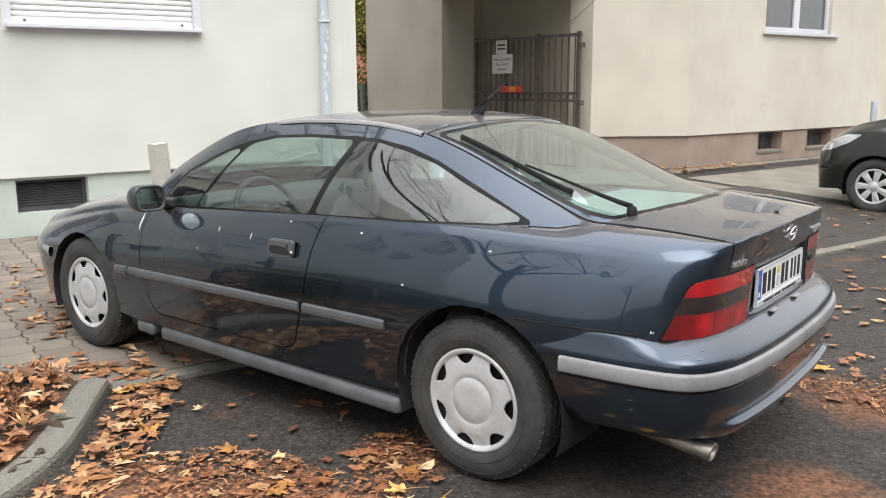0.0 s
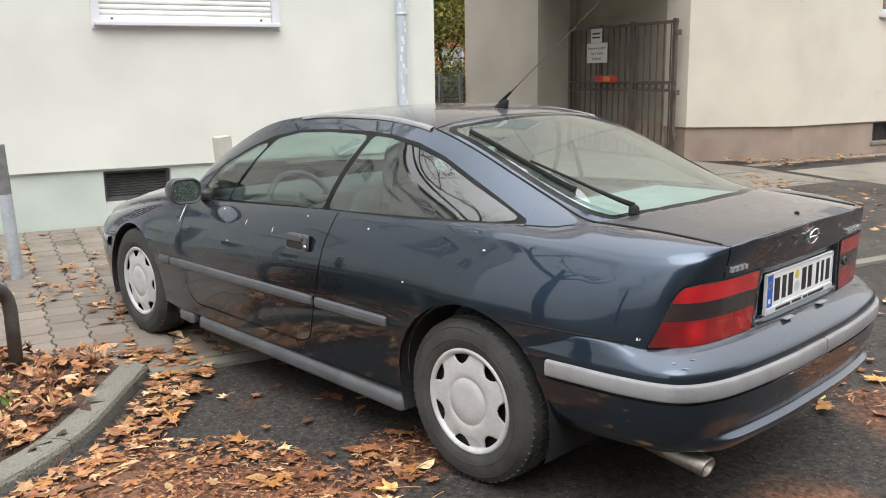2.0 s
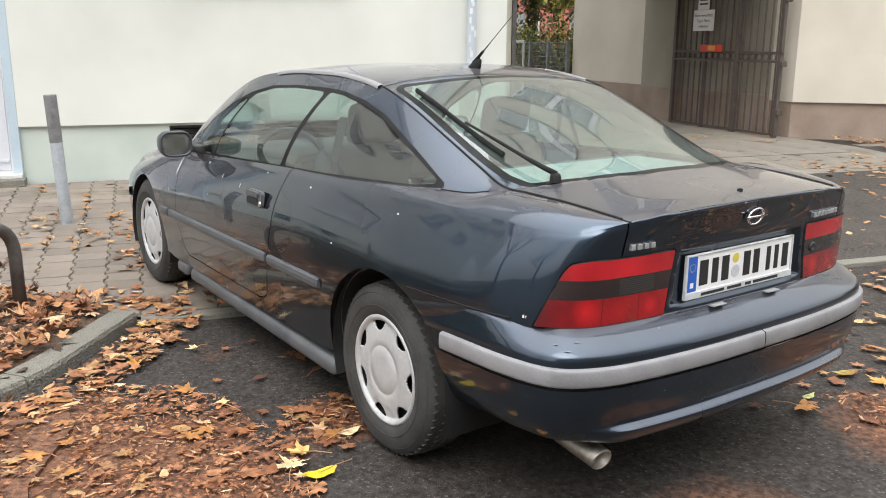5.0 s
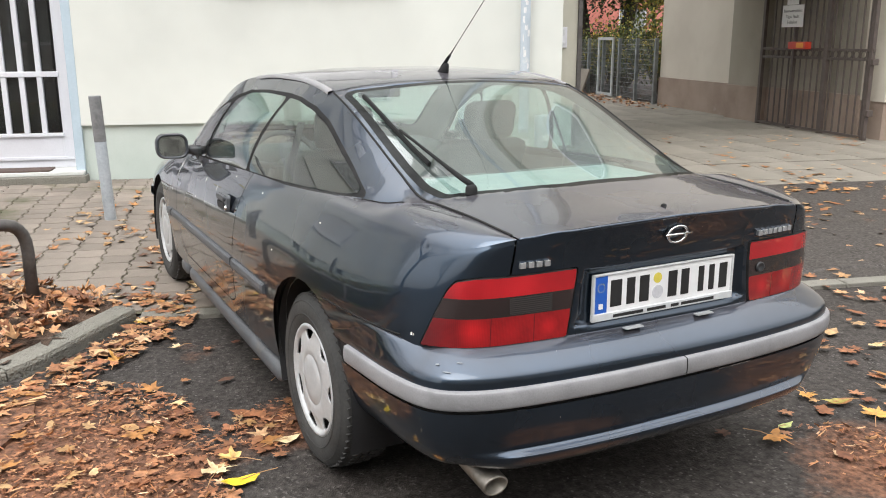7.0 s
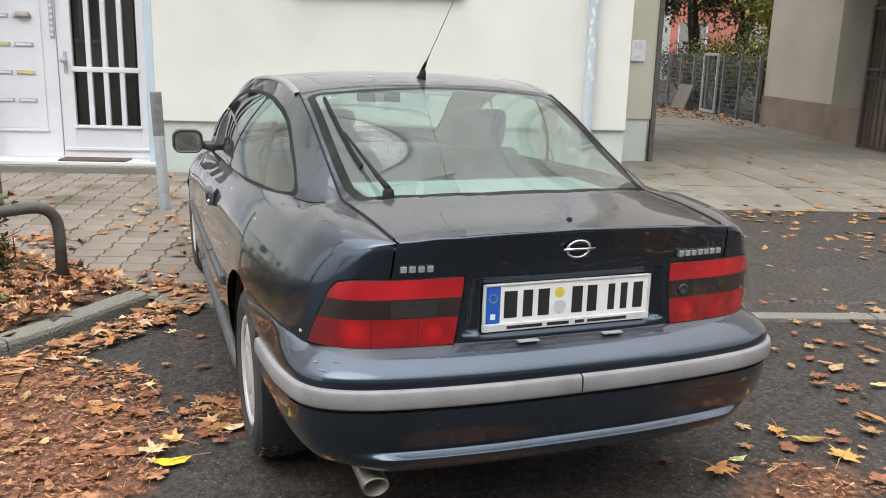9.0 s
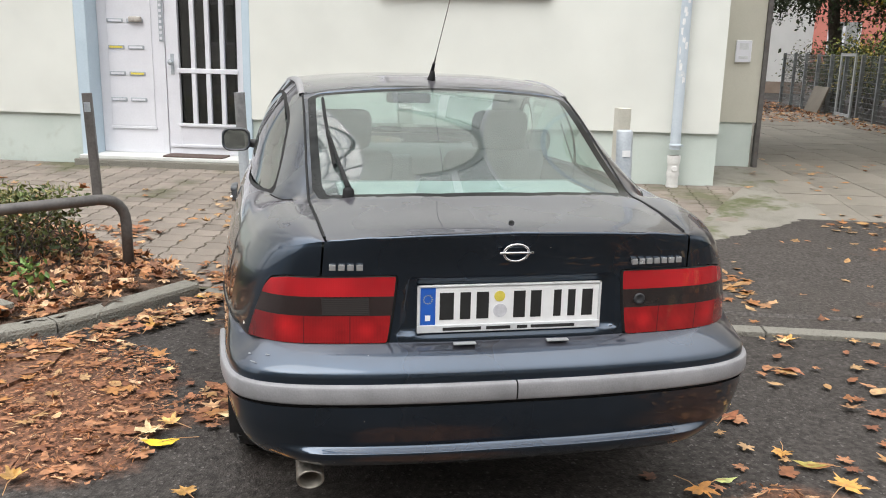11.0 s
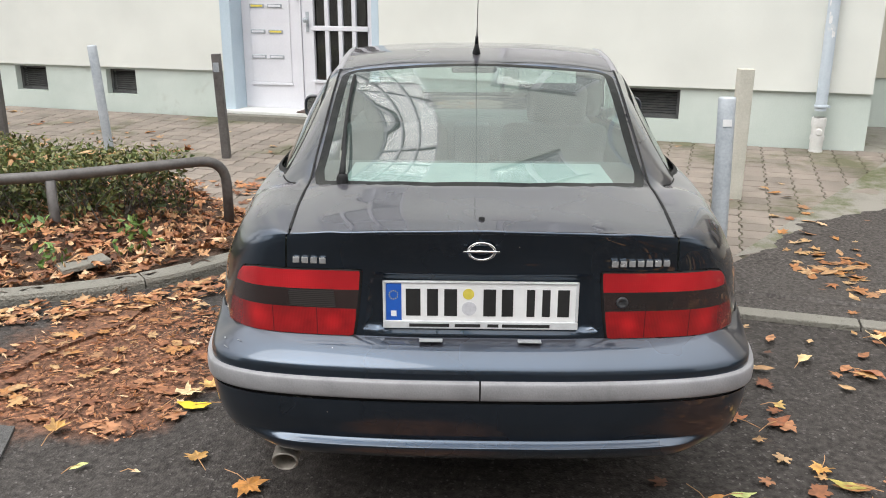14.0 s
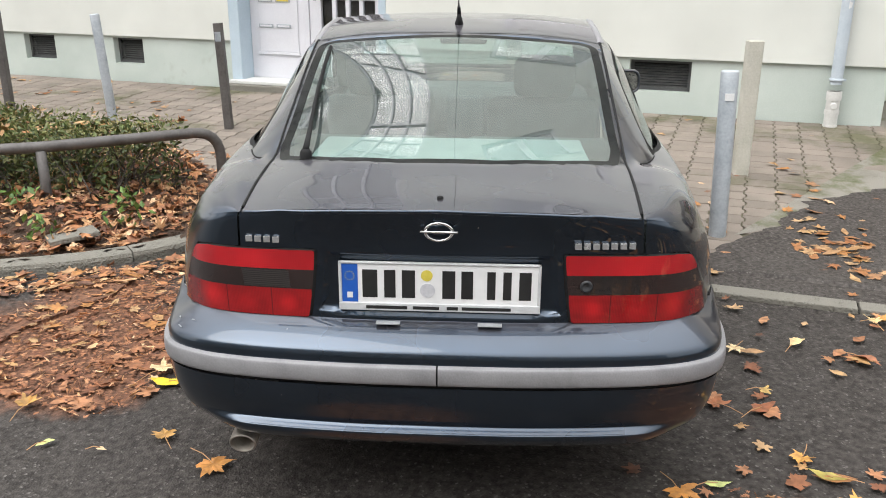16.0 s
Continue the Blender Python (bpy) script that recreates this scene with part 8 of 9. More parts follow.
FALLEN = [
    (-2.296, 2.169, 0.17, M_YELLOW, "bright yellow lobed leaf on the asphalt", 200, 0.5),
    (-2.574, 2.322, 0.14, PALE, "pale curled leaf beside the rear wheel", 20, 0.9),
    (-2.37, 2.08, 0.16, PALE, "pale tan leaf beside the yellow one", 70, 0.4),
    (-2.46, 2.13, 0.14, ORANGE, "tan leaf overlapping another on the asphalt", 150, 0.3),
    (-1.79, 2.04, 0.085, LIME, "lime green oval leaf", 60, 0.2),
    (-1.82, 2.24, 0.06, PALE, "small pale leaf on the coarse asphalt", 10, 0.3),
    (-1.97, 1.79, 0.16, OCHRE, "folded yellow-brown leaf by the leaf mash", 100, 0.9),
    (-1.87, 2.64, 0.17, ORANGE, "large orange leaf behind the exhaust", 330, 0.4),
    (-1.96, 2.39, 0.13, OCHRE, "yellow leaf with a brown edge on the asphalt", 130, 0.4),
    (-4.12, 1.62, 0.13, M_YELLOW, "yellow leaf by the kerb end", 300, 0.4),
    (-4.72, 1.83, 0.20, PALE, "pale leaf on the pavers by the front wheel", 110, 0.5),
    (-3.22, 2.33, 0.12, WET, "wet russet leaf under the sill", 40, 0.5),
    (-3.54, 1.58, 0.15, ORANGE, "folded tan leaf on the asphalt", 80, 0.7),
    (-3.67, 1.84, 0.09, PALE, "small tan leaf on the asphalt", 200, 0.6),
    (-2.97, 1.90, 0.10, PALE, "curled pale leaf on the asphalt", 120, 0.9),
    (-3.48, 4.45, 0.15, PALE, "pale yellow leaf beside the car", 60, 0.6),
    (-3.84, 4.79, 0.13, PALE, "bleached leaf by the flush kerb", 100, 0.6),
    (-3.00, 4.32, 0.09, OCHRE, "small star-shaped yellow leaf", 10, 0.3),
    (-2.85, 4.31, 0.16, WET, "wet russet leaf flat on the asphalt", 50, 0.2),
    (-2.83, 4.16, 0.14, WET, "dark russet leaf beside the bumper", 140, 0.2),
    (-2.46, 4.51, 0.14, OLIVE, "olive brown leaf on the asphalt", 170, 0.4),
    (-2.55, 4.44, 0.12, ORANGE, "orange leaf beside an olive one", 250, 0.3),
    (-2.30, 4.18, 0.10, LIME, "fresh green leaf fragment", 20, 0.9),
    (-2.21, 4.08, 0.16, ORANGE, "orange leaf below the bumper corner", 300, 0.6),
    (-3.35, 4.21, 0.11, PALE, "tan leaf close to the rear wheel", 240, 0.6),
    (-3.41, 4.72, 0.16, WET, "folded russet leaf on the asphalt", 330, 0.7),
    (-3.87, 4.83, 0.14, ORANGE, "orange leaf caught at the flush kerb", 15, 0.5),
    (-2.32, 4.59, 0.18, ORANGE, "large orange leaf with curled lobes", 45, 0.7),
    (-3.01, 5.13, 0.14, PALE, "pale leaf further along the road", 190, 0.6),
    (-2.05, 4.85, 0.12, OCHRE, "yellow leaf on the wet mash", 80, 0.5),
]
for k, (x, y, size, mat, label, turn, curl) in enumerate(FALLEN):
    single_leaf(x, y, size, mat, label, turn, curl, 3 + k)

# ---- hedge ----
def leaf_cloud(name, points, size, material, parent=None, seed=1, label="", aspect=0.5):
    """Many small leaves at points, each its own little folded blade."""
    r = np.random.RandomState(seed)
    P = np.array(points, float)
    n = len(P)
    d = r.normal(size=(n, 3))
    d /= np.linalg.norm(d, axis=1)[:, None]
    u = np.cross(d, r.normal(size=(n, 3)))
    u /= np.linalg.norm(u, axis=1)[:, None]
    w = np.cross(d, u)
    s = r.uniform(size[0], size[1], n)[:, None]
    V = np.stack([P - d * s * 0.5, P + u * s * aspect * 0.5 + w * s * 0.08, P + d * s * 0.5, P - u * s * aspect * 0.5 + w * s * 0.08], 1).reshape(-1, 3)
    F = [(4 * k, 4 * k + 1, 4 * k + 2, 4 * k + 3) for k in range(n)]
    me = bpy.data.meshes.new(name)
    me.from_pydata(V.tolist(), [], F)
    me.materials.append(material)
    me.update()
    o = new(name, me)
    if parent:
        o.parent = parent
    if label:
        o["label"] = label
    return o


r = random.Random(8)
hedge = thing("hedge", "low clipped hedge with sparse green leaves and bare twigs", "hedge")
pts, tops = [], []
HEDGE_P = [(-4.46, 0.80), (-4.02, 0.58), (-3.70, 0.28), (-3.42, -0.10), (-3.30, -0.6), (-3.22, -3.5), (-4.9, -3.5), (-4.75, -1.2), (-4.52, -0.4), (-4.55, 0.2)]
while len(pts) < 26000:
    x, y, z = r.uniform(-5.0, -3.1), r.uniform(-3.5, 0.85), r.uniform(0.14, 0.55)
    k = 0.12 * noise.noise(Vector((x * 3, y * 3, z * 4)))
    if not within(HEDGE_P, x + k, y + k):
        continue
    if noise.noise(Vector((x * 5, y * 5, z * 5))) < -0.15 + 0.9 * (0.36 - z):
        continue
    pts.append((x, y, z))
while len(tops) < 6500:
    x, y = r.uniform(-5.0, -3.1), r.uniform(-3.5, 0.85)
    if not within(HEDGE_P, x, y):
        continue
    h = 0.54 + 0.04 * noise.noise(Vector((x * 2.5, y * 2.5, 0)))
    tops.append((x, y, h + r.uniform(-0.06, 0.035)))
leaf_cloud("foliage", pts, (0.028, 0.058), M_GREEN_LEAF, hedge, 4)
leaf_cloud("top_growth", tops, (0.02, 0.05), M_HEDGE_TOP, hedge, 5, "pale clipped top shoots", 0.35)
bm = bmesh.new()
for k in range(700):
    x, y = r.uniform(-4.6, -3.4), r.uniform(-2.5, 0.75)
    if not within(HEDGE_P, x, y):
        continue
    z1 = r.uniform(0.3, 0.52)
    tube([(x, y, 0.05), (x + r.uniform(-0.12, 0.12), y + r.uniform(-0.12, 0.12), z1 * 0.6), (x + r.uniform(-0.22, 0.22), y + r.uniform(-0.22, 0.22), z1)], [0.007, 0.005, 0.002], 4, bm=bm, caps=False)
tagged(part("twig_mass", bm, M_BARK, hedge, "bare brown twigs"), kind="stuff")
on_top = [(p[0], p[1], p[2] - 0.02) for p in r.sample(tops, 150)]
litter("leaves_on_hedge", on_top, M_LEAF_TAN, "tan leaves caught on top of the hedge", (0.07, 0.13), 0.8, 41, 0.0)
for k, (x, y, n) in enumerate(((-3.93, 0.66, 46), (-3.50, 0.26, 30), (-3.38, 0.58, 24), (-3.72, 0.86, 14))):
    w = thing("weed", "small fresh green weed among the leaves", "weed", Matrix.Translation((x, y, bed_h(x, y))), "weeds in the bed")
    pp = [(r.gauss(0, 0.05), r.gauss(0, 0.05), r.uniform(0.03, 0.13)) for _ in range(n)]
    tuft = leaf_cloud("leaf_tuft", pp, (0.04, 0.075), leaf_material("fresh_green", [(0.11, 0.19, 0.04), (0.16, 0.26, 0.06), (0.08, 0.15, 0.03)], 0.5), w, 50 + k)
    tagged(tuft, kind="stuff")
    part("stem", tube([(0, 0, -0.02), (0.01, 0, 0.08)], 0.005, 6), M_STALK, w)

# ---- the garden behind the passage ----
fence = thing("garden_fence", "grey steel mat fence with a narrow gate", "fence")
FM = surface("grey_fence_steel", (0.16, 0.18, 0.19), (0.26, 0.28, 0.29), 9, 0.5, metal=0.3, bump=0.1)
fz = gz(-16)
for k in range(9):
    x = -16.05 - k * 0.92
    part("post", boxes((x - 0.035, x + 0.035, 10.02, 10.09, fz - 0.05, fz + 1.30), bevel=0.004), FM, fence)
for k in range(8):
    x = -16.05 - k * 0.92
    bm = bmesh.new()
    for j in range(13):
        box(bm, x - 0.88, x - 0.04, 10.045, 10.053, fz + 0.06 + j * 0.1, fz + 0.068 + j * 0.1)
    for j in range(17):
        box(bm, x - 0.88 + j * 0.0525, x - 0.875 + j * 0.0525, 10.053, 10.058, fz + 0.05, fz + 1.28)
    part("mesh_panel", bm, FM, fence)
part("gate_frame", boxes((-19.0, -18.93, 9.98, 10.015, fz + 0.03, fz + 1.32), (-18.17, -18.10, 9.98, 10.015, fz + 0.03, fz + 1.32), (-18.93, -18.17, 9.98, 10.015, fz + 1.26, fz + 1.32), (-18.93, -18.17, 9.98, 10.015, fz + 0.03, fz + 0.09)), surface("pale_fence_frame", (0.34, 0.36, 0.37), (0.44, 0.46, 0.47), 9, 0.5), fence, "pale gate frame")
bm = boxes((-0.36, 0.36, -0.02, 0.02, 0, 0.62), bevel=0.004)
sl = tagged(ob_from(bm, "stone_slab", M_SLAB), "pale stone slab leaning against the fence", "slab")
sl.matrix_world = Matrix.Translation((-19.75, 9.72, fz + 0.0)) @ Euler((radians(-20), radians(0), radians(6))).to_matrix().to_4x4()


def tree(x, y, h, r0, seed, crown, material, n, label, spread=0.35, low=0.35, leaf=(0.08, 0.16), depth=4):
    rr = random.Random(seed)
    t = thing("tree", label, "tree", Matrix.Translation((x, y, gz(x) - 0.05)), "trees")
    bm = bmesh.new()
    tips = []

    def grow(p, d, ln, rad, lev):
        pts, q = [p], p
        for i in range(4):
            d = (d + Vector((rr.gauss(0, 0.10), rr.gauss(0, 0.10), 0.04))).normalized()
            q = q + d * ln / 4
            pts.append(q)
        tube(pts, [rad * (1 - 0.13 * i) for i in range(5)], 8 if lev < 2 else 5, bm=bm, caps=False)
        tips.extend(pts[2:])
        if lev >= depth:
            return
        for k in range(rr.randint(2, 3) + (lev == 0)):
            a = rr.uniform(0, 2 * math.pi)
            side_d = Vector((math.cos(a), math.sin(a), rr.uniform(0.1, 0.7)))
            grow(pts[rr.randint(2, 4)], (d * 0.7 + side_d * (0.7 + spread)).normalized(), ln * rr.uniform(0.5, 0.75), rad * 0.5, lev + 1)

    grow(Vector((0, 0, 0)), Vector((0, 0, 1)), h * 0.45, r0, 0)
    part("trunk", bm, M_BARK, t, "", True)
    if n:
        pp = []
        for k in range(n):
            c = tips[rr.randrange(len(tips))]
            if c.z < h * low:
                continue
            pp.append((c.x + rr.gauss(0, crown), c.y + rr.gauss(0, crown), c.z + rr.gauss(0, crown * 0.8)))
        leaf_cloud("crown", pp, leaf, material, t, seed, "", 0.7)
    return t


def shrub(x, y, h, w, n, material, seed, label, leaf=(0.05, 0.1)):
    rr = random.Random(seed)
    t = thing("shrub", label, "shrub", Matrix.Translation((x, y, gz(x) - 0.03)), "garden shrubs")
    bm = bmesh.new()
    tips = []
    for k in range(14):
        a, l = rr.uniform(0, 6.28), rr.uniform(0.5, 1.0)
        pts = [(0, 0, 0), (0.3 * w * l * math.cos(a), 0.3 * w * l * math.sin(a), 0.5 * h), (0.5 * w * l * math.cos(a), 0.5 * w * l * math.sin(a), h * rr.uniform(0.7, 1.0))]
        tube(pts, [0.02, 0.012, 0.005], 5, bm=bm, caps=False)
        tips += [Vector(pts[1]), Vector(pts[2]), (Vector(pts[1]) + Vector(pts[2])) / 2]
    part("stem", bm, M_BARK, t)
    pp = []
    for k in range(n):
        c = tips[rr.randrange(len(tips))]
        pp.append((c.x + rr.gauss(0, 0.16 * w), c.y + rr.gauss(0, 0.16 * w), max(0.03, c.z + rr.gauss(0, 0.14 * h))))
    leaf_cloud("foliage", pp, leaf, material, t, seed, "", 0.6)
    return t


tree(-24.0, 12.6, 11, 0.26, 3, 0.7, M_DARK_LEAF, 22000, "dark conifer with drooping needles in the garden", 0.6, 0.16, (0.06, 0.20))
conifer = tree(-23.0, 11.4, 10, 0.20, 6, 0.6, M_DARK_LEAF, 14000, "dark conifer behind the fence", 0.5, 0.20, (0.06, 0.18))
tree(-18.6, 12.2, 4.6, 0.07, 9, 0.35, M_AUTUMN_TREE, 5200, "young tree with yellow-green autumn leaves", 0.6, 0.12, (0.07, 0.14), 3)
tree(-28.0, 7.5, 9, 0.22, 12, 0.7, M_DARK_LEAF, 7000, "dark evergreen at the end of the garden", 0.5, 0.2, (0.12, 0.28))
tree(-21.6, 12.9, 5.0, 0.08, 19, 0.45, M_AUTUMN_TREE, 6500, "slender tree with yellow-green leaves behind the fence", 0.6, 0.12, (0.08, 0.16), 3)
shrub(-20.6, 11.0, 1.6, 1.6, 1700, M_AUTUMN_TREE, 2, "yellowing shrub behind the fence")
shrub(-22.6, 10.9, 1.4, 1.6, 1500, M_GREEN_LEAF, 5, "green shrub behind the fence")
shrub(-17.3, 10.8, 1.7, 1.2, 1500, M_AUTUMN_TREE, 7, "climbing shrub with yellow leaves on the fence")
for k in range(6):
    shrub(-17.6 - 1.25 * k, 11.2 + 0.3 * (k % 2), 1.5, 1.7, 1500, M_DARK_LEAF if k % 2 else M_GREEN_LEAF, 60 + k, "dark green shrub behind the fence")
# drooping boughs of the conifer over the fence
rr = random.Random(77)
droop = []
for k in range(66):
    cx, cy, cz = rr.uniform(-1.2, 1.4), rr.uniform(-2.7, 1.5), rr.uniform(2.7, 3.9)
    for j in range(10):
        sx, sy, ln = cx + rr.gauss(0, 0.22), cy + rr.gauss(0, 0.22), rr.uniform(0.3, 0.95)
        droop += [(sx + rr.gauss(0, 0.03), sy + rr.gauss(0, 0.03), cz - ln * i / 14) for i in range(14)]
leaf_cloud("drooping_bough", droop, (0.06, 0.17), M_DARK_LEAF, conifer, 78, "drooping dark green boughs", 0.4)
M_RED_HOUSE = surface("red_house_plaster", (0.40, 0.13, 0.10), (0.50, 0.19, 0.15), 1.0, 0.9, bump=0.3, fine=80)
hs = thing("red_house", "salmon-red rendered house beyond the garden", "house")
hw = wall_with_holes("wall", "x", -44, 0.3, 2, 34, -0.2, 8, [(4 + 3.4 * k, 5.6 + 3.4 * k, 1.2 + 2.9 * j, 3.0 + 2.9 * j) for k in range(8) for j in range(2)], M_RED_HOUSE)
hw.parent = hs
part("roof", prism([(-44.6, 1.5), (-36 - 8, 1.5), (-43.4, 34.5), (-56, 34.5), (-56, 1.5)][2:] + [(-43.4, 1.5)], 8.0, 8.4), M_BROWN_PLINTH, hs)
for k in range(8):
    for j in range(2):
        y, z = 4 + 3.4 * k, 1.2 + 2.9 * j
        wdw = part("window", boxes((-44.2, -44.1, y, y + 0.1, z, z + 1.8), (-44.2, -44.1, y + 1.5, y + 1.6, z, z + 1.8), (-44.2, -44.1, y + 0.75, y + 0.85, z, z + 1.8)), M_WHITE, hs, "white window frame")
        part("pane", boxes((-44.25, -44.22, y, y + 1.6, z, z + 1.8)), M_DARK_GLASS, wdw)
tagged(ob_from(boxes((-30.4, -30.0, 2.0, 12.7, 0.52, 4.4)), "garden_wall", surface("white_outbuilding_paint", (0.78, 0.78, 0.77), (0.84, 0.84, 0.83), 2.0, 0.8, bump=0.2, fine=90)), "white outbuilding wall beyond the garden", "wall", kind="structure")
tagged(ob_from(boxes((-30.4, -29.97, 2.0, 12.7, -0.1, 0.515)), "garden_wall_plinth", M_BROWN_PLINTH), "dark plinth of the white outbuilding", "plinth", kind="structure")
# a flat stone lying in the bed
bs = tagged(ob_from(boxes((-0.11, 0.11, -0.13, 0.13, 0, 0.03), bevel=0.006), "bed_stone", M_KERB), "flat grey stone half sunk in the leaves", "stone")
bs.matrix_world = Matrix.Translation((-3.42, 0.73, bed_h(-3.42, 0.73) + 0.03)) @ Euler((0.08, -0.1, 0.9)).to_matrix().to_4x4()


# ---- across the street, seen in the glass and paint ----
def block(name, label, origin, turn, length, floors, material, seed):
    """A plain block of flats whose front faces local +x."""
    h = thing(name, label, "house", Matrix.Translation(origin) @ Matrix.Rotation(radians(turn), 4, "Z"), "blocks across the street")
    bays = int(length / 3.0)
    holes = [(1.0 + 3.0 * k, 2.5 + 3.0 * k, 1.3 + 2.9 * j, 2.9 + 2.9 * j) for k in range(bays) for j in range(floors)]
    w = wall_with_holes("wall", "x", 0, 0.35, 0, length, 0, floors * 2.9 + 0.8, holes, material)
    w.parent = h
    H = floors * 2.9 + 0.8
    part("side_walls", boxes((-10, -0.35, 0, 0.3, 0, H), (-10, -0.35, length - 0.3, length, 0, H), (-10.3, -10, 0, length, 0, H)), material, h)
    part("roof", boxes((-10.5, 0.4, -0.3, length + 0.3, H, H + 0.35), bevel=0.05), M_BROWN_PLINTH, h)
    for y0, y1, z0, z1 in holes:
        ym = (y0 + y1) / 2
        f = part("window", boxes((-0.14, -0.06, y0, y0 + 0.08, z0, z1), (-0.14, -0.06, y1 - 0.08, y1, z0, z1), (-0.14, -0.06, ym - 0.05, ym + 0.05, z0, z1), (-0.14, -0.06, y0 + 0.08, y1 - 0.08, z0, z0 + 0.08), (-0.14, -0.06, y0 + 0.08, y1 - 0.08, z1 - 0.08, z1), (-0.1, 0.08, y0 - 0.05, y1 + 0.05, z0 - 0.05, z0)), M_WHITE, h, "white window frame")
        part("pane", boxes((-0.11, -0.10, y0 + 0.08, y1 - 0.08, z0 + 0.08, z1 - 0.08)), M_ROOM_GLASS, f)
        # pale curtains; some are black boards painted for unlit rooms
        part("curtain_dark_board", boxes((-0.30, -0.28, y0, y1, z0, z1)), M_SHUTTER if (int(y0 * 7 + z0 * 3) % 3) else M_BLACK, f)
    return h


M_FLATS = surface("flats_brick", (0.13, 0.10, 0.085), (0.20, 0.155, 0.13), 1.0, 0.9, bump=0.3, fine=60)
M_FLATS_PALE = surface("pale_flats_plaster", (0.29, 0.27, 0.24), (0.38, 0.355, 0.32), 1.0, 0.9, bump=0.3, fine=60)
block("apartment_block", "pale grey plastered block of flats across the street", (17, 32, 0), 180, 48, 4, M_FLATS_PALE, 1)
block("apartment_block", "brown block of flats closing the street", (-13, -15.5, 0), 90, 42, 6, M_FLATS, 2).matrix_world = Matrix.Translation((-13, -15.5, 0)) @ Matrix.Rotation(radians(90), 4, "Z")
tree(7.5, -3.5, 10, 0.20, 31, 0.6, M_AUTUMN_TREE, 700, "street tree almost bare of leaves", 0.5, 0.45, (0.08, 0.15))
tree(7.0, 7.0, 11, 0.22, 37, 0.6, M_AUTUMN_TREE, 700, "street tree almost bare of leaves", 0.5, 0.45, (0.08, 0.15))
tree(-3.4, -6.2, 12, 0.20, 44, 0.6, M_AUTUMN_TREE, 500, "plane tree with bare branches by the kerb", 0.8, 0.45, (0.08, 0.15), 5)
tree(1.5, -7.0, 9, 0.18, 41, 0.5, M_AUTUMN_TREE, 900, "plane tree with bare branches by the kerb", 0.5, 0.45, (0.08, 0.15))

# ---- the other parked car ----
M_PAINT2 = surface("dark_grey_green_paint", (0.012, 0.015, 0.014), (0.020, 0.024, 0.022), 3, 0.3, metal=0.4, bump=0, coat=1.0, rough_var=0.05)
M_LAMP = surface("headlamp_reflector", (0.55, 0.57, 0.60), (0.80, 0.82, 0.84), 24, 0.15, metal=0.6, bump=0.1, coat=1.0)
car2 = thing("car", "dark grey-green hatchback parked nose-in beyond the drive", "car", Matrix.Translation((-5.08, 10.80, 0)) @ Matrix.Rotation(radians(180 + 10), 4, "Z"))
# stations: x, half width at sill, waist, shoulder height, roof half width, roof height, sill height
S2 = [(-3.20, 0.55, 0.60, 0.80, 0.45, 0.95, 0.40), (-3.12, 0.74, 0.78, 0.90, 0.52, 1.25, 0.30), (-2.9, 0.80, 0.83, 0.96, 0.55, 1.42, 0.25), (-2.4, 0.82, 0.85, 0.97, 0.56, 1.48, 0.24), (-1.6, 0.83, 0.86, 0.96, 0.57, 1.50, 0.24), (-0.9, 0.83, 0.86, 0.95, 0.57, 1.46, 0.24), (-0.4, 0.83, 0.86, 0.95, 0.60, 1.26, 0.24), (-0.05, 0.83, 0.86, 0.95, 0.66, 1.06, 0.25), (0.25, 0.82, 0.85, 0.90, 0.62, 0.98, 0.25), (0.50, 0.78, 0.80, 0.80, 0.50, 0.86, 0.24), (0.68, 0.62, 0.64, 0.66, 0.40, 0.70, 0.22), (0.74, 0.35, 0.36, 0.56, 0.25, 0.58, 0.22)]
rows = []
for q in spline(S2, 8):
    x, w0, w1, zs, wr, zr, z0 = q
    cs = [(w0 * 0.96, z0), (w1, z0 + 0.22), (w1, zs * 0.75), (w1 * 0.97, zs * 0.93), (w1 * 0.92, zs), (wr + (w1 * 0.9 - wr) * 0.4, zs + (zr - zs) * 0.62), (wr, zs + (zr - zs) * 0.93), (wr * 0.7, zr), (0, zr + 0.015)]
    rows.append([(x, y, z) for y, z in spline(cs, 3)])
b2 = grid_mesh(rows)
bmesh.ops.recalc_face_normals(b2, faces=b2.faces)
W_F, W_R = arch(0.0, 0.30, 0.345), arch(-2.44, 0.30, 0.345)
for q in (W_F, W_R):
    cut(b2, q, XZ, lambda c: c.y > 0.5)
    take(b2, lambda c: c.y > 0.5 and within(q, c.x, c.z)).free()
GL2 = smooth_poly([(-0.30, 1.00), (-2.75, 1.02), (-2.55, 1.32), (-1.9, 1.38), (-1.1, 1.36)], 0.05)
LM2 = smooth_poly([(0.16, 0.865), (0.34, 0.865), (0.62, 0.735), (0.665, 0.66), (0.52, 0.68), (0.30, 0.77)], 0.03)
cut(b2, GL2, XZ, lambda c: c.y > 0.3)
cut(b2, LM2, XZ, lambda c: c.y > 0.3)
g2 = take(b2, lambda c: c.y > 0.3 and within(GL2, c.x, c.z))
l2 = take(b2, lambda c: c.y > 0.3 and within(LM2, c.x, c.z))
WS2 = [(-0.95, -0.2), (-0.95, 0.48), (-0.2, 0.60), (-0.08, 0.45), (-0.02, -0.2)]
cut(b2, WS2, XY, lambda c: c.z > 0.98)
w2 = take(b2, lambda c: c.z > 0.98 and within(WS2, c.x, c.y))
part("body", both(b2), M_PAINT2, car2, "", True)
part("windscreen", both(w2), M_CAR_GLASS, car2, "", True)
pair("side_window", g2, M_CAR_GLASS, car2)
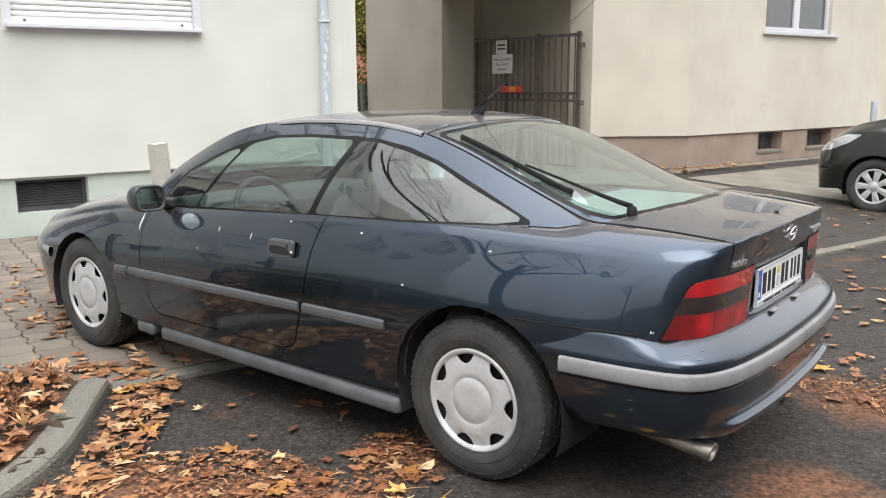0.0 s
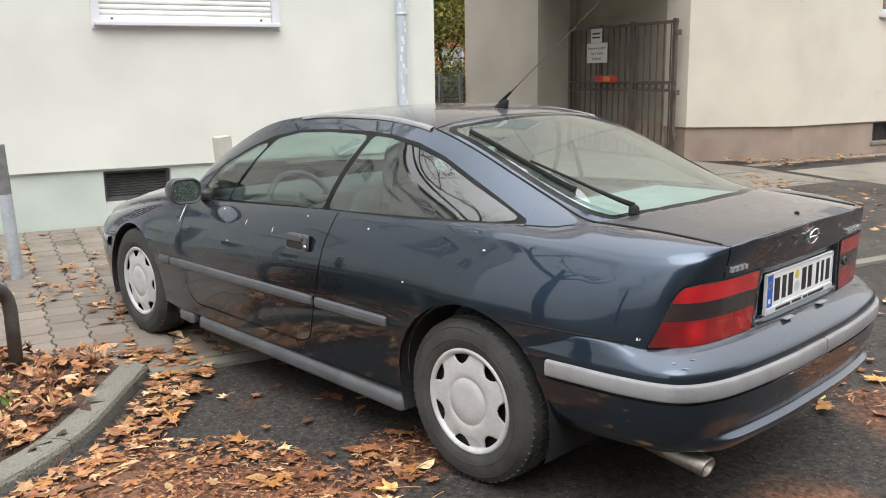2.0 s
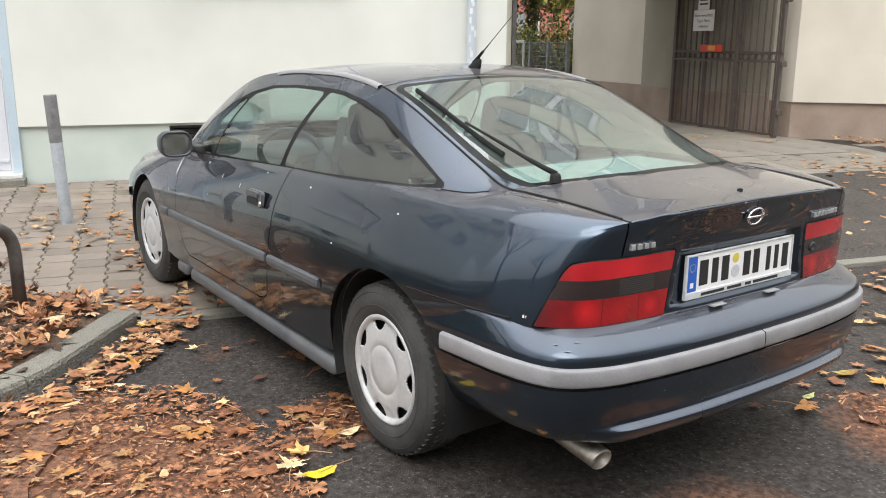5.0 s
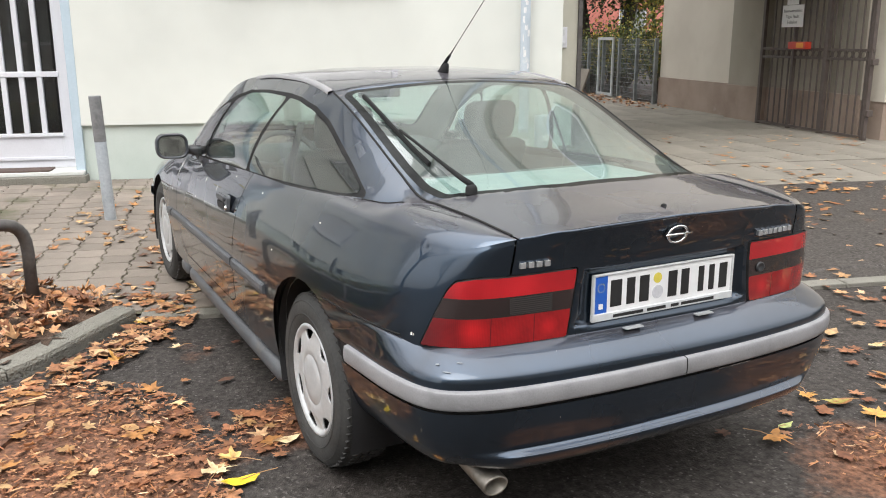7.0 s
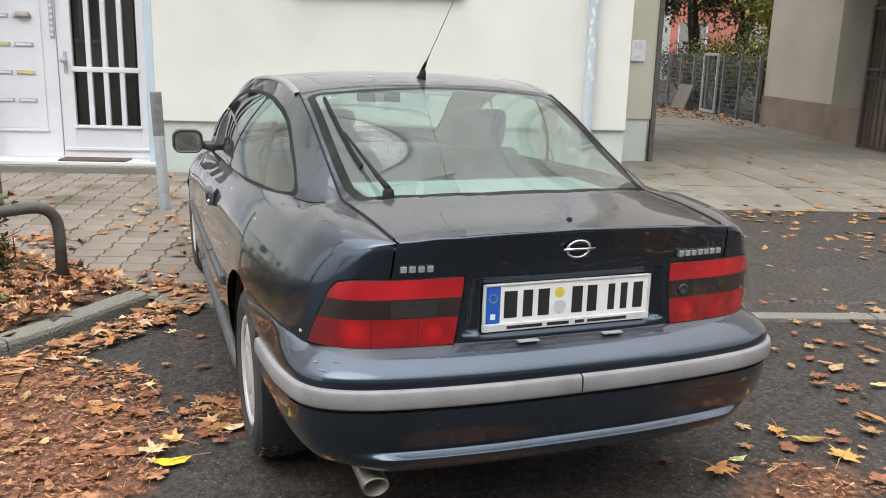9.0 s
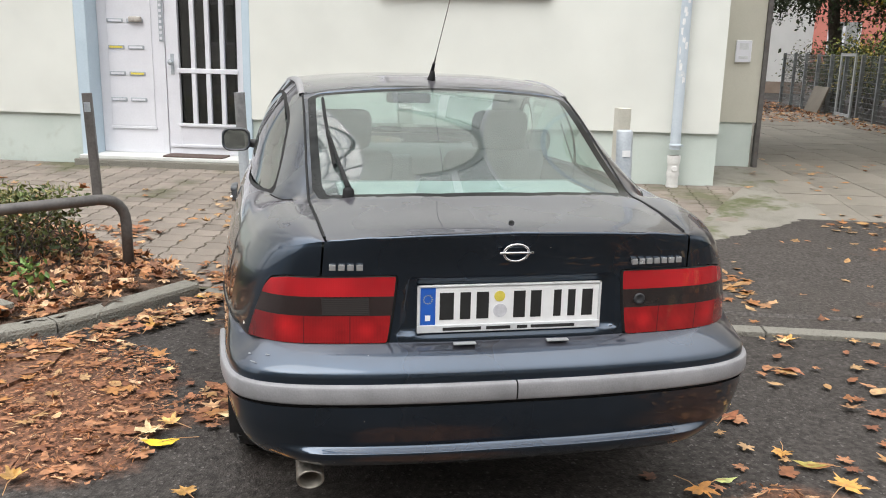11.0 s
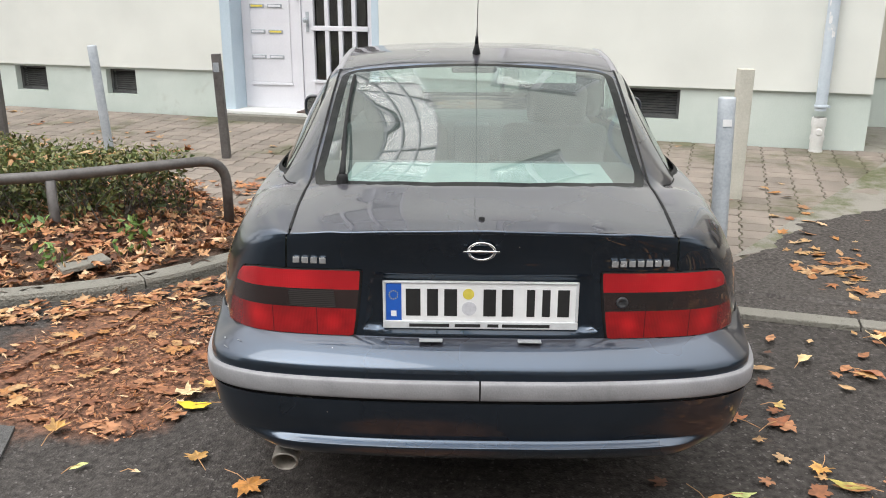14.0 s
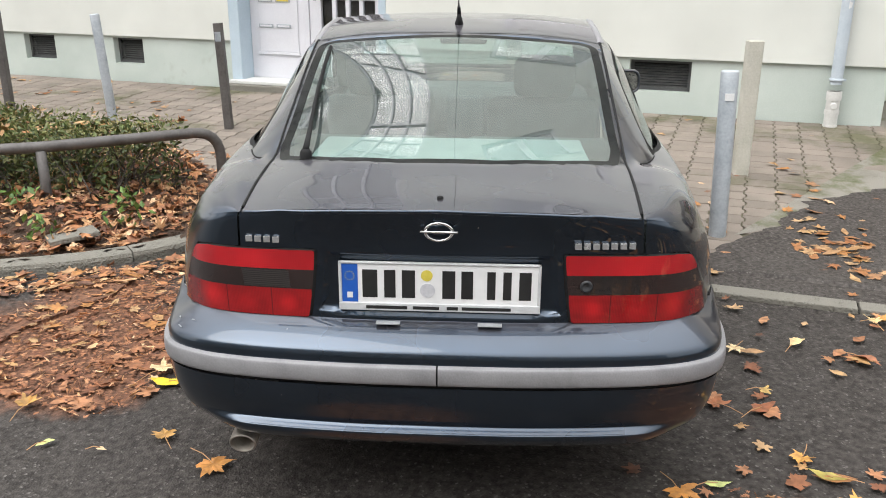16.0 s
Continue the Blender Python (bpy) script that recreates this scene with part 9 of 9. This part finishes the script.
pair("headlamp", l2, M_LAMP, car2, "clear headlamp with bright reflectors")
part("underbody", boxes((-3.0, 0.5, -0.5, 0.5, 0.2, 0.32), (-2.05, -0.38, -0.78, 0.78, 0.22, 0.34), bevel=0.02), M_BLACK, car2)
part("cabin", boxes((-2.6, -0.3, -0.6, 0.6, 0.4, 0.95), bevel=0.1), M_UPHOLSTERY, car2, "dark grey seats and dash")
pair("bumper_strip", boxes((0.40, 0.60, 0.55, 0.80, 0.47, 0.505), bevel=0.008), M_RUBBER, car2)
for x in (0.0, -2.44):
    for s_ in (1, -1):
        hsg = housing(x, 0.30, 0.35)
        part("wheel_housing", hsg if s_ > 0 else mirror_bm(hsg), M_BLACK, car2)
        wl = new("wheel")
        wl.parent = car2
        wl["label"] = "wheel with a silver seven-spoke cap"
        wl.matrix_local = Matrix.Translation((x, s_ * 0.75, 0.30)) @ Euler((radians(-90 * s_), 0, 0)).to_matrix().to_4x4()
        part("tyre", lathe([(0.19, -0.08), (0.26, -0.095), (0.295, -0.075), (0.302, -0.05), (0.302, 0.05), (0.295, 0.075), (0.26, 0.095), (0.20, 0.085), (0.19, 0.06)], 48, closed=True), M_TYRE, wl, "", True)
        part("rim", lathe([(0, 0.03), (0.17, 0.04), (0.195, 0.07), (0.19, -0.06)], 36), M_BLACK, wl, "", True)
        cap = part("wheel_cap", lathe([(0, 0.085), (0.05, 0.085), (0.058, 0.072)], 28), M_CAP, wl, "silver wheel cap", True)
        part("cap_ring", lathe([(0.172, 0.072), (0.178, 0.082), (0.196, 0.084), (0.2, 0.07)], 48), M_CAP, cap, "", True)
        for k in range(7):
            bm = bmesh.new()
            m = Matrix.Rotation(2 * math.pi * k / 7, 4, "Z")
            vs = [bm.verts.new(m @ Vector(p)) for p in ((0.045, -0.026, 0.078), (0.045, 0.026, 0.078), (0.178, 0.040, 0.076), (0.178, -0.040, 0.076), (0.11, 0, 0.086))]
            for a, b in ((0, 1), (1, 2), (2, 3), (3, 0)):
                bm.faces.new((vs[a], vs[b], vs[4]))
            bmesh.ops.recalc_face_normals(bm, faces=bm.faces)
            part("spoke", bm, M_CAP, cap, "", False)
